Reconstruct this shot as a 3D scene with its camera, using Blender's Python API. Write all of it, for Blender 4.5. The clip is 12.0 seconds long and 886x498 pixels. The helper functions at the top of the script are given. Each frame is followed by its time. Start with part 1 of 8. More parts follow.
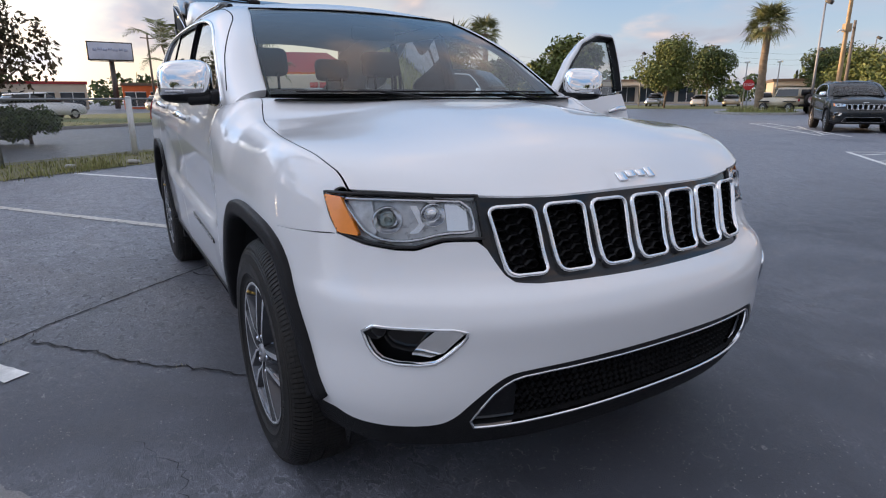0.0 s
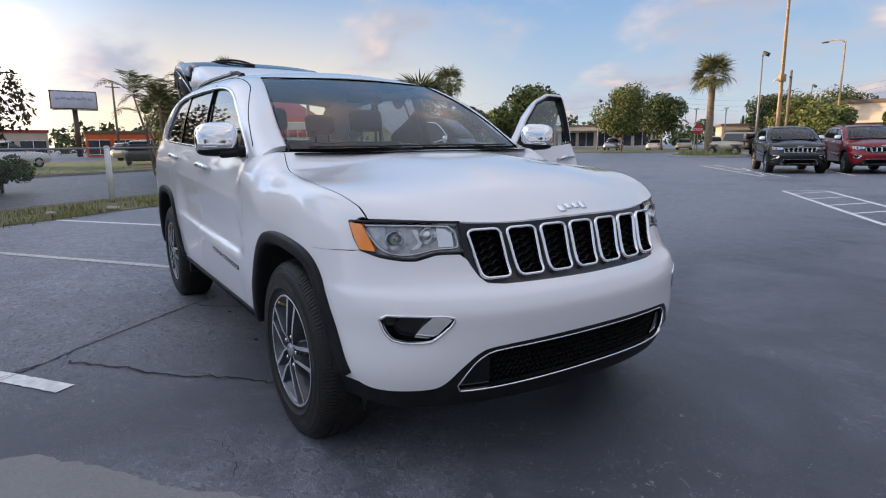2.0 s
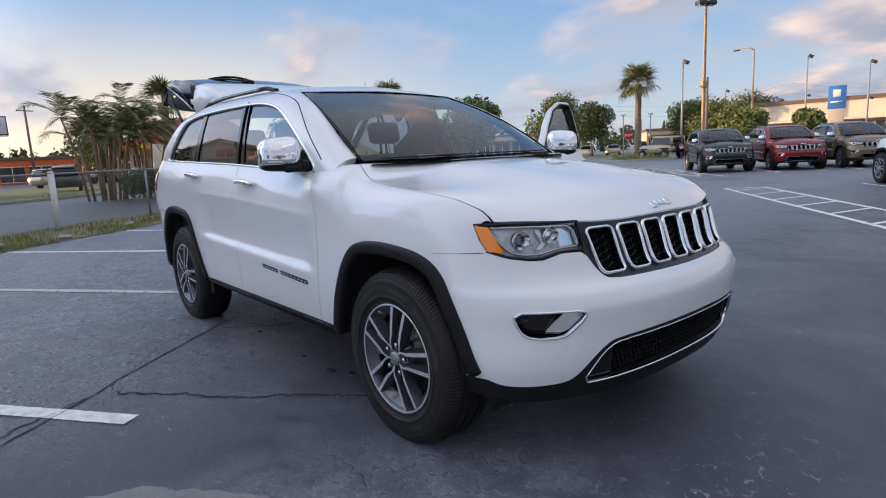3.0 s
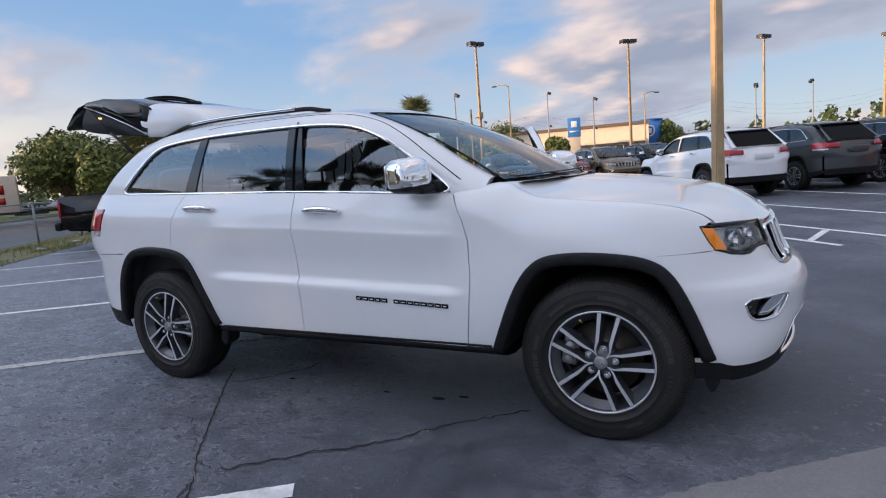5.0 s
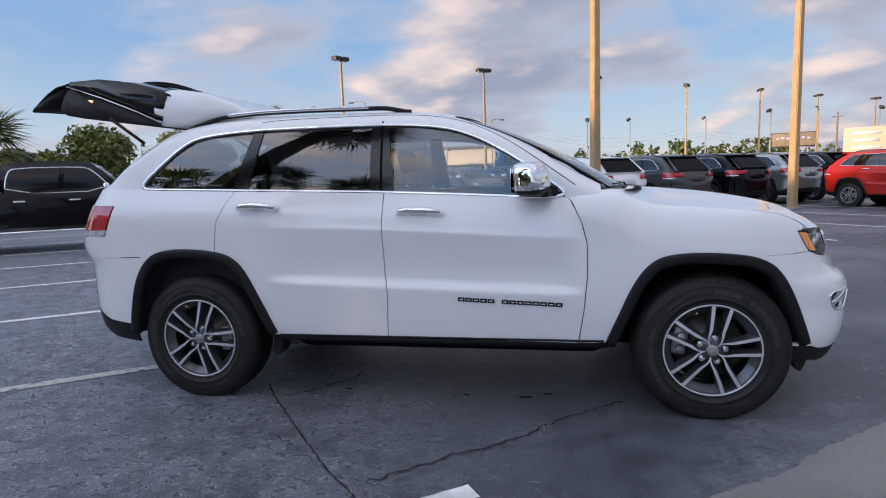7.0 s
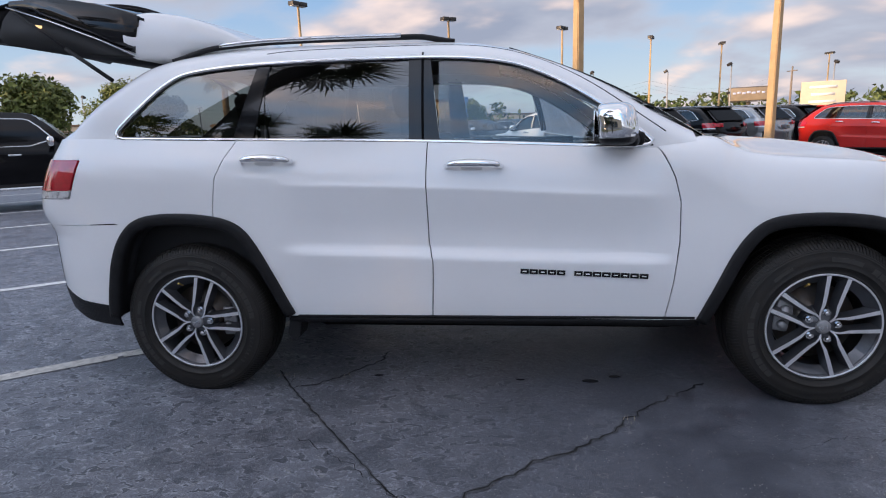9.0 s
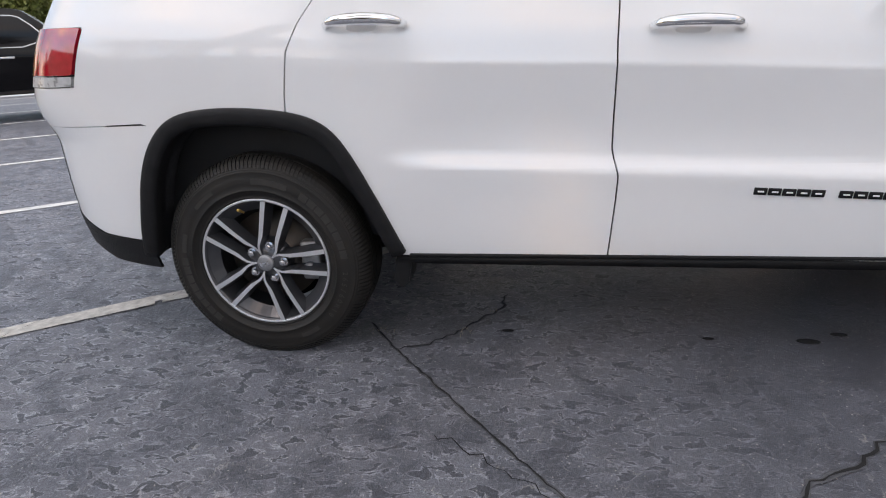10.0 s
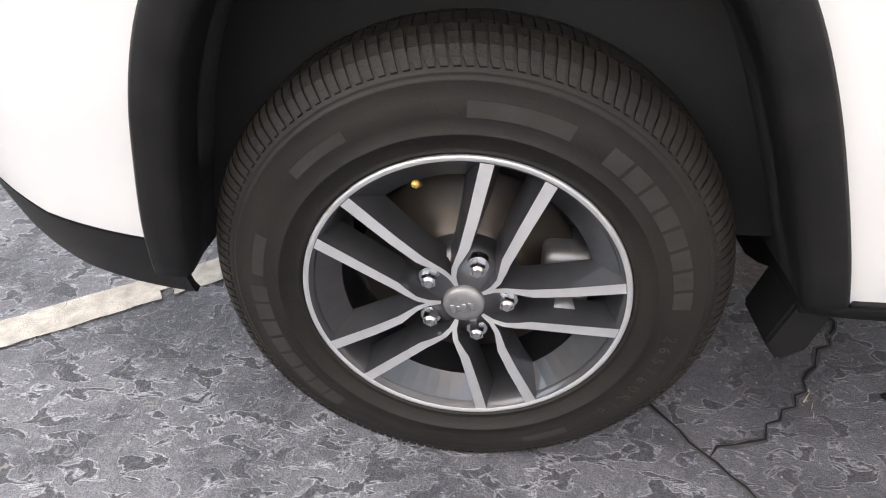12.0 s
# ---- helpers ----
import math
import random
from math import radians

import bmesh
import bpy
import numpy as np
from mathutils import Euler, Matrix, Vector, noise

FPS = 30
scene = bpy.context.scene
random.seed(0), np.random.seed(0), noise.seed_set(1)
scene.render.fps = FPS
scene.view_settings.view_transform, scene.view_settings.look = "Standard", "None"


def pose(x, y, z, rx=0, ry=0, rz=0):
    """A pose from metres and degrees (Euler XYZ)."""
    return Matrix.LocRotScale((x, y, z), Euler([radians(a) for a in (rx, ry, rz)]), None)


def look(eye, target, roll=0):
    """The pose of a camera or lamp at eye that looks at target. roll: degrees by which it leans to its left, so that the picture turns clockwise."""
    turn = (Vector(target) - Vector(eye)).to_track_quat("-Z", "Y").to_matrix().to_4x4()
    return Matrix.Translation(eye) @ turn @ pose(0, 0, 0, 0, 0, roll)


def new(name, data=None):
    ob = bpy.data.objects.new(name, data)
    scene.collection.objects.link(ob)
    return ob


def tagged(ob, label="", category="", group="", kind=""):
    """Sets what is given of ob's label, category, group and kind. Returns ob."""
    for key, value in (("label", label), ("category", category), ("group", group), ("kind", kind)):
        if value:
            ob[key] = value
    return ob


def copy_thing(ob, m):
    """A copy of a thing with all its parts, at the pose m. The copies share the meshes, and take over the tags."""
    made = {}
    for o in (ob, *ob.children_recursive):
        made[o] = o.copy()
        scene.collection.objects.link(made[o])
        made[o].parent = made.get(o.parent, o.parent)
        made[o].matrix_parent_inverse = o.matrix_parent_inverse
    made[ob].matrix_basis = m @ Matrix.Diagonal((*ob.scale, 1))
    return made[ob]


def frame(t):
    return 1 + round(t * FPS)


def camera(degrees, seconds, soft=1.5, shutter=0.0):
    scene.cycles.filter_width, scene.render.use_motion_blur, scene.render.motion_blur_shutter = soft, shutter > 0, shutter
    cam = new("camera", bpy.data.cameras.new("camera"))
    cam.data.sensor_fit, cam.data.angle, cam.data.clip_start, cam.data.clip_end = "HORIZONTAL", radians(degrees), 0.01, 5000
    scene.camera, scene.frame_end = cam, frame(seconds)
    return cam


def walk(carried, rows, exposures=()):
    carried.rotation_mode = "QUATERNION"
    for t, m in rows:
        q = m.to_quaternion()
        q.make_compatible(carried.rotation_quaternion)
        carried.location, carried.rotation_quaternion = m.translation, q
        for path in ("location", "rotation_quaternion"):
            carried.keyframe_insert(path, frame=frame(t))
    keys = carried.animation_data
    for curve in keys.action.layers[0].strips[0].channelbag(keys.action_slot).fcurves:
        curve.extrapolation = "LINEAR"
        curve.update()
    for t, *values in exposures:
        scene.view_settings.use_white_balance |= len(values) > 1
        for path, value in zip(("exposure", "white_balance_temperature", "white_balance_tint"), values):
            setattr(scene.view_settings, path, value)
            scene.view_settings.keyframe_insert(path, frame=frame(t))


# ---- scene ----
cam = camera(75.4, 12.0, soft=1.1)
PATH = [
    (0, (1.867, -1.299, 1.201), (0.199, -0.321, 0.692), -0.3),
    (0.5, (2.005, -1.51, 1.21), (0.333, -0.517, 0.741), -0.3),
    (1, (2.135, -1.63, 1.231), (0.466, -0.614, 0.803), -0.2),
    (1.5, (2.271, -1.639, 1.242), (0.615, -0.588, 0.851), -0.3),
    (2, (2.332, -1.677, 1.239), (0.696, -0.585, 0.876), -0.7),
    (2.5, (2.216, -1.854, 1.221), (0.619, -0.698, 0.888), -1.5),
    (3, (1.982, -2.272, 1.233), (0.47, -1.004, 0.907), -2.8),
    (3.2, (1.878, -2.401, 1.235), (0.406, -1.087, 0.914), -3.3),
    (4.8, (0.724, -3.362, 1.278), (-0.261, -1.646, 0.988), -4.6),
    (5, (0.569, -3.443, 1.295), (-0.345, -1.686, 1.018), -4.5),
    (5.5, (0.175, -3.684, 1.296), (-0.581, -1.851, 1.034), -4.0),
    (6, (-0.194, -3.824, 1.291), (-0.794, -1.933, 1.042), -3.4),
    (6.5, (-0.507, -3.891, 1.307), (-0.99, -1.965, 1.071), -2.7),
    (6.7, (-0.623, -3.95, 1.306), (-1.071, -2.015, 1.064), -2.4),
    (8.3, (-0.98, -3.997, 1.261), (-1.242, -2.031, 1.003), -1.5),
    (8.5, (-1.041, -3.876, 1.279), (-1.314, -1.92, 0.962), -1.7),
    (9, (-1.305, -3.493, 1.272), (-1.565, -1.552, 0.867), -2.1),
    (9.5, (-1.683, -3.157, 1.197), (-1.949, -1.247, 0.666), -2.3),
    (10, (-1.975, -2.739, 1.114), (-2.266, -0.887, 0.419), -2.7),
    (10.5, (-2.319, -2.324, 1.054), (-2.609, -0.540, 0.198), -3.0),
    (11, (-2.625, -1.987, 0.987), (-2.898, -0.265, 0.008), -2.7),
    (11.5, (-2.785, -1.690, 0.946), (-3.006, -0.024, -0.139), -1.6),
    (12, (-2.879, -1.564, 0.925), (-3.046, 0.063, -0.226), -0.3),
]
EXPOSURES = [(0.0, 0.45, 6700, 10), (3.0, 0.45, 6550, 10), (6.5, 0.42, 6500, 10), (8.5, 0.44, 6500, 10), (9.0, 0.52, 6600, 10), (9.5, 0.82, 7500, 10), (10.0, 1.03, 8000, 10), (10.5, 1.18, 8000, 10), (11.2, 1.66, 8300, 10), (12.0, 2.05, 9100, 10)]
walk(cam, [(t, look(eye, target, roll)) for t, eye, target, roll in PATH], EXPOSURES)

# ---- light ----
world = bpy.data.worlds.new("world")
scene.world = world
world.use_nodes = True
SUN_EL, SUN_AZ = 6.0, 220.0  # degrees; azimuth counted anticlockwise from +x, the way towards the sun


def make_world():
    nt = world.node_tree
    nt.nodes.clear()
    N, L = nt.nodes.new, nt.links.new
    out, bg = N("ShaderNodeOutputWorld"), N("ShaderNodeBackground")
    sky = N("ShaderNodeTexSky")
    sky.sky_type, sky.sun_disc = "NISHITA", False
    sky.sun_elevation, sky.sun_rotation = radians(9), radians(90 - SUN_AZ)
    sky.air_density, sky.dust_density, sky.ozone_density = 1.0, 0.6, 2.0
    tc = N("ShaderNodeTexCoord")
    sep = N("ShaderNodeSeparateXYZ")
    L(tc.outputs["Generated"], sep.inputs[0])
    # cloud plane coordinates: direction divided by its height
    zc = N("ShaderNodeMath"); zc.operation = "MAXIMUM"; zc.inputs[1].default_value = 0.0
    L(sep.outputs["Z"], zc.inputs[0])
    za = N("ShaderNodeMath"); za.operation = "ADD"; za.inputs[1].default_value = 0.28
    L(zc.outputs[0], za.inputs[0])
    cx = N("ShaderNodeMath"); cx.operation = "DIVIDE"
    cy = N("ShaderNodeMath"); cy.operation = "DIVIDE"
    L(sep.outputs["X"], cx.inputs[0]); L(za.outputs[0], cx.inputs[1])
    L(sep.outputs["Y"], cy.inputs[0]); L(za.outputs[0], cy.inputs[1])
    comb = N("ShaderNodeCombineXYZ")
    L(cx.outputs[0], comb.inputs[0]); L(cy.outputs[0], comb.inputs[1])
    mapn = N("ShaderNodeMapping")
    mapn.inputs["Rotation"].default_value = (0, 0, radians(-25))
    mapn.inputs["Location"].default_value = (0.4, 0.1, 0)
    mapn.inputs["Scale"].default_value = (1.25, 1.45, 1)
    L(comb.outputs[0], mapn.inputs[0])
    n1 = N("ShaderNodeTexNoise")
    n1.inputs["Scale"].default_value, n1.inputs["Detail"].default_value = 1.0, 7.0
    n1.inputs["Roughness"].default_value, n1.inputs["Distortion"].default_value = 0.50, 0.15
    L(mapn.outputs[0], n1.inputs["Vector"])
    # more cloud away from the sun's side (towards +x), open sky towards -x
    bias = N("ShaderNodeMapRange")
    bias.inputs["From Min"].default_value, bias.inputs["From Max"].default_value = -0.97, -0.50
    bias.inputs["To Min"].default_value, bias.inputs["To Max"].default_value = -0.09, 0.06
    bd = N("ShaderNodeVectorMath"); bd.operation = "DOT_PRODUCT"
    bd.inputs[1].default_value = (0.97, -0.24, 0)
    L(tc.outputs["Generated"], bd.inputs[0]); L(bd.outputs["Value"], bias.inputs["Value"])
    nb = N("ShaderNodeMath"); nb.operation = "ADD"
    L(n1.outputs[0], nb.inputs[0]); L(bias.outputs[0], nb.inputs[1])
    cov = N("ShaderNodeMapRange"); cov.interpolation_type = "SMOOTHSTEP"
    cov.inputs["From Min"].default_value, cov.inputs["From Max"].default_value = 0.43, 0.59
    cov.inputs["To Max"].default_value = 0.93
    L(nb.outputs[0], cov.inputs["Value"])
    # clouds grey-mauve, pink where they thin out towards the sun
    off = N("ShaderNodeVectorMath"); off.operation = "ADD"
    off.inputs[1].default_value = (-0.20, -0.02, 0)
    L(mapn.outputs[0], off.inputs[0])
    n3 = N("ShaderNodeTexNoise")
    n3.inputs["Scale"].default_value, n3.inputs["Detail"].default_value = 1.0, 4.0
    n3.inputs["Roughness"].default_value, n3.inputs["Distortion"].default_value = 0.50, 0.15
    L(off.outputs[0], n3.inputs["Vector"])
    df = N("ShaderNodeMath"); df.operation = "SUBTRACT"
    L(n1.outputs[0], df.inputs[0]); L(n3.outputs[0], df.inputs[1])
    lit = N("ShaderNodeMapRange"); lit.interpolation_type = "SMOOTHSTEP"
    lit.inputs["From Min"].default_value, lit.inputs["From Max"].default_value = 0.0, 0.17
    L(df.outputs[0], lit.inputs["Value"])
    base = N("ShaderNodeValToRGB")
    base.color_ramp.elements[0].position, base.color_ramp.elements[1].position = 0.46, 0.68
    base.color_ramp.elements[0].color = (0.46, 0.47, 0.54, 1)
    base.color_ramp.elements[1].color = (0.25, 0.28, 0.37, 1)
    L(nb.outputs[0], base.inputs[0])
    shade = N("ShaderNodeMix"); shade.data_type = "RGBA"
    L(lit.outputs[0], shade.inputs["Factor"]); L(base.outputs[0], shade.inputs["A"])
    shade.inputs["B"].default_value = (0.76, 0.61, 0.56, 1)
    # warm band low over the horizon, strongest on the sun's side
    low = N("ShaderNodeMapRange"); low.interpolation_type = "SMOOTHSTEP"
    low.inputs["From Min"].default_value, low.inputs["From Max"].default_value = 0.30, -0.02
    low.inputs["To Min"].default_value, low.inputs["To Max"].default_value = 0.0, 1.0
    L(sep.outputs["Z"], low.inputs["Value"])
    side = N("ShaderNodeMapRange"); side.interpolation_type = "SMOOTHSTEP"
    side.inputs["From Min"].default_value, side.inputs["From Max"].default_value = -0.68, -1.0
    side.inputs["To Min"].default_value, side.inputs["To Max"].default_value = 0.03, 1.0
    L(sep.outputs["X"], side.inputs["Value"])
    lowf = N("ShaderNodeMath"); lowf.operation = "MULTIPLY"
    L(low.outputs[0], lowf.inputs[0]); L(side.outputs[0], lowf.inputs[1])
    # blue gradient that the sky texture is blended with
    grad = N("ShaderNodeValToRGB")
    e = grad.color_ramp.elements
    e[0].position, e[0].color = 0.0, (0.60, 0.70, 0.78, 1)
    e[1].position, e[1].color = 1.0, (0.42, 0.48, 0.58, 1)
    m = e.new(0.22); m.color = (0.27, 0.46, 0.76, 1)
    m = e.new(0.45); m.color = (0.22, 0.40, 0.70, 1)
    L(sep.outputs["Z"], grad.inputs[0])
    skym = N("ShaderNodeVectorMath"); skym.operation = "SCALE"; skym.inputs["Scale"].default_value = 0.042
    L(sky.outputs[0], skym.inputs[0])
    mx0 = N("ShaderNodeMix"); mx0.data_type = "RGBA"; mx0.inputs["Factor"].default_value = 0.7
    L(skym.outputs[0], mx0.inputs["A"]); L(grad.outputs[0], mx0.inputs["B"])
    mx1 = N("ShaderNodeMix"); mx1.data_type = "RGBA"
    L(lowf.outputs[0], mx1.inputs["Factor"]); L(mx0.outputs["Result"], mx1.inputs["A"])
    mx1.inputs["B"].default_value = (0.86, 0.71, 0.54, 1)
    mx2 = N("ShaderNodeMix"); mx2.data_type = "RGBA"
    L(cov.outputs[0], mx2.inputs["Factor"]); L(mx1.outputs["Result"], mx2.inputs["A"]); L(shade.outputs["Result"], mx2.inputs["B"])
    L(mx2.outputs["Result"], bg.inputs["Color"])
    # the open sky overhead is brighter than the belt over the horizon
    zen = N("ShaderNodeMapRange"); zen.interpolation_type = "SMOOTHSTEP"
    zen.inputs["From Min"].default_value, zen.inputs["From Max"].default_value = 0.35, 0.85
    zen.inputs["To Min"].default_value, zen.inputs["To Max"].default_value = 0.98, 1.55
    L(sep.outputs["Z"], zen.inputs["Value"])
    # glow of the low sun
    dt = N("ShaderNodeVectorMath"); dt.operation = "DOT_PRODUCT"
    L(tc.outputs["Generated"], dt.inputs[0])
    dt.inputs[1].default_value = (math.cos(radians(228)), math.sin(radians(228)), 0.25)
    glow = N("ShaderNodeMapRange"); glow.interpolation_type = "SMOOTHSTEP"
    glow.inputs["From Min"].default_value, glow.inputs["From Max"].default_value = 0.55, 1.05
    glow.inputs["To Min"].default_value, glow.inputs["To Max"].default_value = 1.0, 3.1
    L(dt.outputs["Value"], glow.inputs["Value"])
    st = N("ShaderNodeMath"); st.operation = "MULTIPLY"
    L(zen.outputs[0], st.inputs[0]); L(glow.outputs[0], st.inputs[1])
    L(st.outputs[0], bg.inputs["Strength"])
    L(bg.outputs[0], out.inputs[0])


make_world()
sun = new("sun", bpy.data.lights.new("sun", "SUN"))
sun.data.energy, sun.data.angle, sun.data.color = 4.5, radians(1.0), (1.0, 0.66, 0.38)
_s = Vector((math.cos(radians(SUN_AZ)) * math.cos(radians(SUN_EL)), math.sin(radians(SUN_AZ)) * math.cos(radians(SUN_EL)), math.sin(radians(SUN_EL))))
sun.matrix_world = look(_s * 50, (0, 0, 0))


# ---- materials ----
def mat(name, col, rough=0.5, metal=0.0, var=0.0, vscale=8.0, bump=0.0, bscale=60.0, coat=0.0, spec=0.5, rnd=0.0, emit=0.0, col2=None):
    m = bpy.data.materials.new(name)
    m.use_nodes = True
    nt = m.node_tree
    b = nt.nodes["Principled BSDF"]
    N, L = nt.nodes.new, nt.links.new
    b.inputs["Base Color"].default_value = (*col, 1)
    b.inputs["Roughness"].default_value, b.inputs["Metallic"].default_value = rough, metal
    b.inputs["Coat Weight"].default_value, b.inputs["Specular IOR Level"].default_value = coat, spec
    b.inputs["Coat Roughness"].default_value = 0.03
    tc = N("ShaderNodeTexCoord")
    if var or rnd or col2:
        n = N("ShaderNodeTexNoise")
        n.inputs["Scale"].default_value, n.inputs["Detail"].default_value, n.inputs["Roughness"].default_value = vscale, 6, 0.6
        L(tc.outputs["Object"], n.inputs["Vector"])
        mr = N("ShaderNodeMapRange")
        mr.inputs["From Min"].default_value, mr.inputs["From Max"].default_value = 0.3, 0.7
        L(n.outputs[0], mr.inputs["Value"])
        mix = N("ShaderNodeMix"); mix.data_type = "RGBA"
        L(mr.outputs[0], mix.inputs["Factor"])
        c2 = col2 or [min(1, c * (1 + var)) for c in col]
        c1 = col if col2 else [c * (1 - var) for c in col]
        mix.inputs["A"].default_value, mix.inputs["B"].default_value = (*c1, 1), (*c2, 1)
        last = mix.outputs["Result"]
        if rnd:
            oi = N("ShaderNodeNewGeometry")
            mr2 = N("ShaderNodeMapRange")
            mr2.inputs["To Min"].default_value, mr2.inputs["To Max"].default_value = 1 - rnd, 1 + rnd
            L(oi.outputs["Random Per Island"], mr2.inputs["Value"])
            sc = N("ShaderNodeVectorMath"); sc.operation = "SCALE"
            L(last, sc.inputs[0]); L(mr2.outputs[0], sc.inputs["Scale"])
            last = sc.outputs[0]
        L(last, b.inputs["Base Color"])
        rr = N("ShaderNodeMapRange")
        rr.inputs["To Min"].default_value, rr.inputs["To Max"].default_value = max(0, rough * 0.88), min(1, rough * 1.12)
        L(n.outputs[0], rr.inputs["Value"]); L(rr.outputs[0], b.inputs["Roughness"])
    if bump:
        n = N("ShaderNodeTexNoise")
        n.inputs["Scale"].default_value, n.inputs["Detail"].default_value = bscale, 4
        L(tc.outputs["Object"], n.inputs["Vector"])
        bp = N("ShaderNodeBump")
        bp.inputs["Strength"].default_value, bp.inputs["Distance"].default_value = bump, 0.01
        L(n.outputs[0], bp.inputs["Height"]); L(bp.outputs[0], b.inputs["Normal"])
    if emit:
        b.inputs["Emission Color"].default_value, b.inputs["Emission Strength"].default_value = (*col, 1), emit
    return m


def glass(name, tint, gloss=1.0, ior=1.6):
    m = bpy.data.materials.new(name)
    m.use_nodes = True
    nt = m.node_tree
    nt.nodes.clear()
    N, L = nt.nodes.new, nt.links.new
    out, mix, tr, gl, fr = N("ShaderNodeOutputMaterial"), N("ShaderNodeMixShader"), N("ShaderNodeBsdfTransparent"), N("ShaderNodeBsdfGlossy"), N("ShaderNodeFresnel")
    tr.inputs[0].default_value = (*tint, 1)
    gl.inputs["Color"].default_value, gl.inputs["Roughness"].default_value = (gloss, gloss, gloss, 1), 0.01
    fr.inputs[0].default_value = ior
    L(fr.outputs[0], mix.inputs[0]); L(tr.outputs[0], mix.inputs[1]); L(gl.outputs[0], mix.inputs[2]); L(mix.outputs[0], out.inputs[0])
    return m


PAINT = mat("white_paint", (0.82, 0.82, 0.82), 0.30, var=0.012, vscale=3, coat=1.0, spec=0.2, bump=0.01, bscale=900)
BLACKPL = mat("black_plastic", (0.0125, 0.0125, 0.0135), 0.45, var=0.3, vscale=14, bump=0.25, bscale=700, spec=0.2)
GLOSSBLK = mat("gloss_black", (0.008, 0.008, 0.009), 0.10, coat=0.2, var=0.1, spec=0.35)
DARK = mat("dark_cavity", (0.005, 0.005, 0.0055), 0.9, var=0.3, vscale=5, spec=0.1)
LINER = mat("liner_plastic", (0.034, 0.035, 0.038), 0.6, var=0.4, vscale=12, bump=0.3, bscale=60, spec=0.2)
CHROME = mat("chrome", (0.86, 0.87, 0.88), 0.05, 1.0, var=0.02, vscale=20)
SATIN = mat("satin_silver", (0.62, 0.63, 0.65), 0.22, 1.0, var=0.05, vscale=30)
REARGL = mat("dark_rear_glass", (0.004, 0.0045, 0.005), 0.08, var=0.1, spec=0.03)
RUBBER = mat("tyre_rubber", (0.0105, 0.0103, 0.0100), 0.52, var=0.35, vscale=6, bump=0.15, bscale=300, col2=(0.024, 0.021, 0.018), spec=0.3)
RUBBERL = mat("raised_rubber", (0.036, 0.034, 0.032), 0.5, var=0.2, vscale=30, spec=0.3)
ALLOY = mat("machined_alloy", (0.66, 0.67, 0.69), 0.38, 0.6, var=0.06, vscale=40)
ALLOYDARK = mat("dark_alloy_paint", (0.085, 0.088, 0.097), 0.30, 0.6, var=0.2, vscale=9, coat=0.5)
STEEL = mat("brake_steel", (0.11, 0.105, 0.10), 0.45, 0.7, var=0.3, vscale=10, col2=(0.12, 0.09, 0.07))
BRASS = mat("brass_cap", (0.62, 0.40, 0.12), 0.35, 0.7, var=0.1, vscale=60)
CAST = mat("cast_metal", (0.33, 0.33, 0.34), 0.5, 0.7, var=0.3, vscale=20)
AMBER = mat("amber_lens", (1.0, 0.27, 0.010), 0.12, var=0.06, vscale=60, coat=1.0)
REDLENS = mat("red_lens", (0.42, 0.008, 0.022), 0.10, var=0.15, vscale=40, coat=1.0)
CLEARLENS = glass("clear_lens", (0.97, 0.98, 0.98), 0.9, 1.35)
GLASS_F = glass("clear_glass", (0.62, 0.68, 0.66), 1.0, 1.95)
GLASS_W = glass("windscreen_glass", (0.66, 0.75, 0.73), 1.0, 1.48)
GLASS_P = glass("privacy_glass", (0.20, 0.21, 0.20), 1.0, 1.95)
CABIN = mat("cabin_trim", (0.018, 0.018, 0.019), 0.7, var=0.2, vscale=10, bump=0.1, bscale=200)
SEATM = mat("seat_cloth", (0.024, 0.024, 0.026), 0.85, var=0.25, vscale=25, bump=0.3, bscale=400)
LAMPIN = mat("lamp_housing", (0.55, 0.56, 0.58), 0.28, 0.35, var=0.25, vscale=30)
LAMPSIL = mat("lamp_silver", (0.56, 0.57, 0.59), 0.30, 0.55, var=0.3, vscale=40)
LAMPON = mat("lit_lamp", (1.0, 0.66, 0.32), 0.4, emit=0.9)
LAMPM = mat("reflector", (0.75, 0.77, 0.80), 0.12, 1.0, var=0.05)


# ---- mesh helpers ----
def curve(xs, ys):
    """A smooth curve through a few control values, without overshoot."""
    xs, ys = np.array(xs, float), np.array(ys, float)
    h = np.diff(xs)
    d = np.diff(ys) / h
    m = np.zeros(len(xs))
    m[0], m[-1] = d[0], d[-1]
    for i in range(1, len(xs) - 1):
        if d[i - 1] * d[i] > 0:
            w1, w2 = 2 * h[i] + h[i - 1], h[i] + 2 * h[i - 1]
            m[i] = (w1 + w2) / (w1 / d[i - 1] + w2 / d[i])

    def f(x):
        x = np.clip(x, xs[0], xs[-1])
        i = np.clip(np.searchsorted(xs, x) - 1, 0, len(xs) - 2)
        t = (x - xs[i]) / h[i]
        return ys[i] * (1 + 2 * t) * (1 - t) ** 2 + h[i] * m[i] * t * (1 - t) ** 2 + ys[i + 1] * t * t * (3 - 2 * t) + h[i] * m[i + 1] * t * t * (t - 1)
    return f


def smooth(a, b, x):
    t = np.clip((x - a) / (b - a), 0, 1)
    return t * t * (3 - 2 * t)


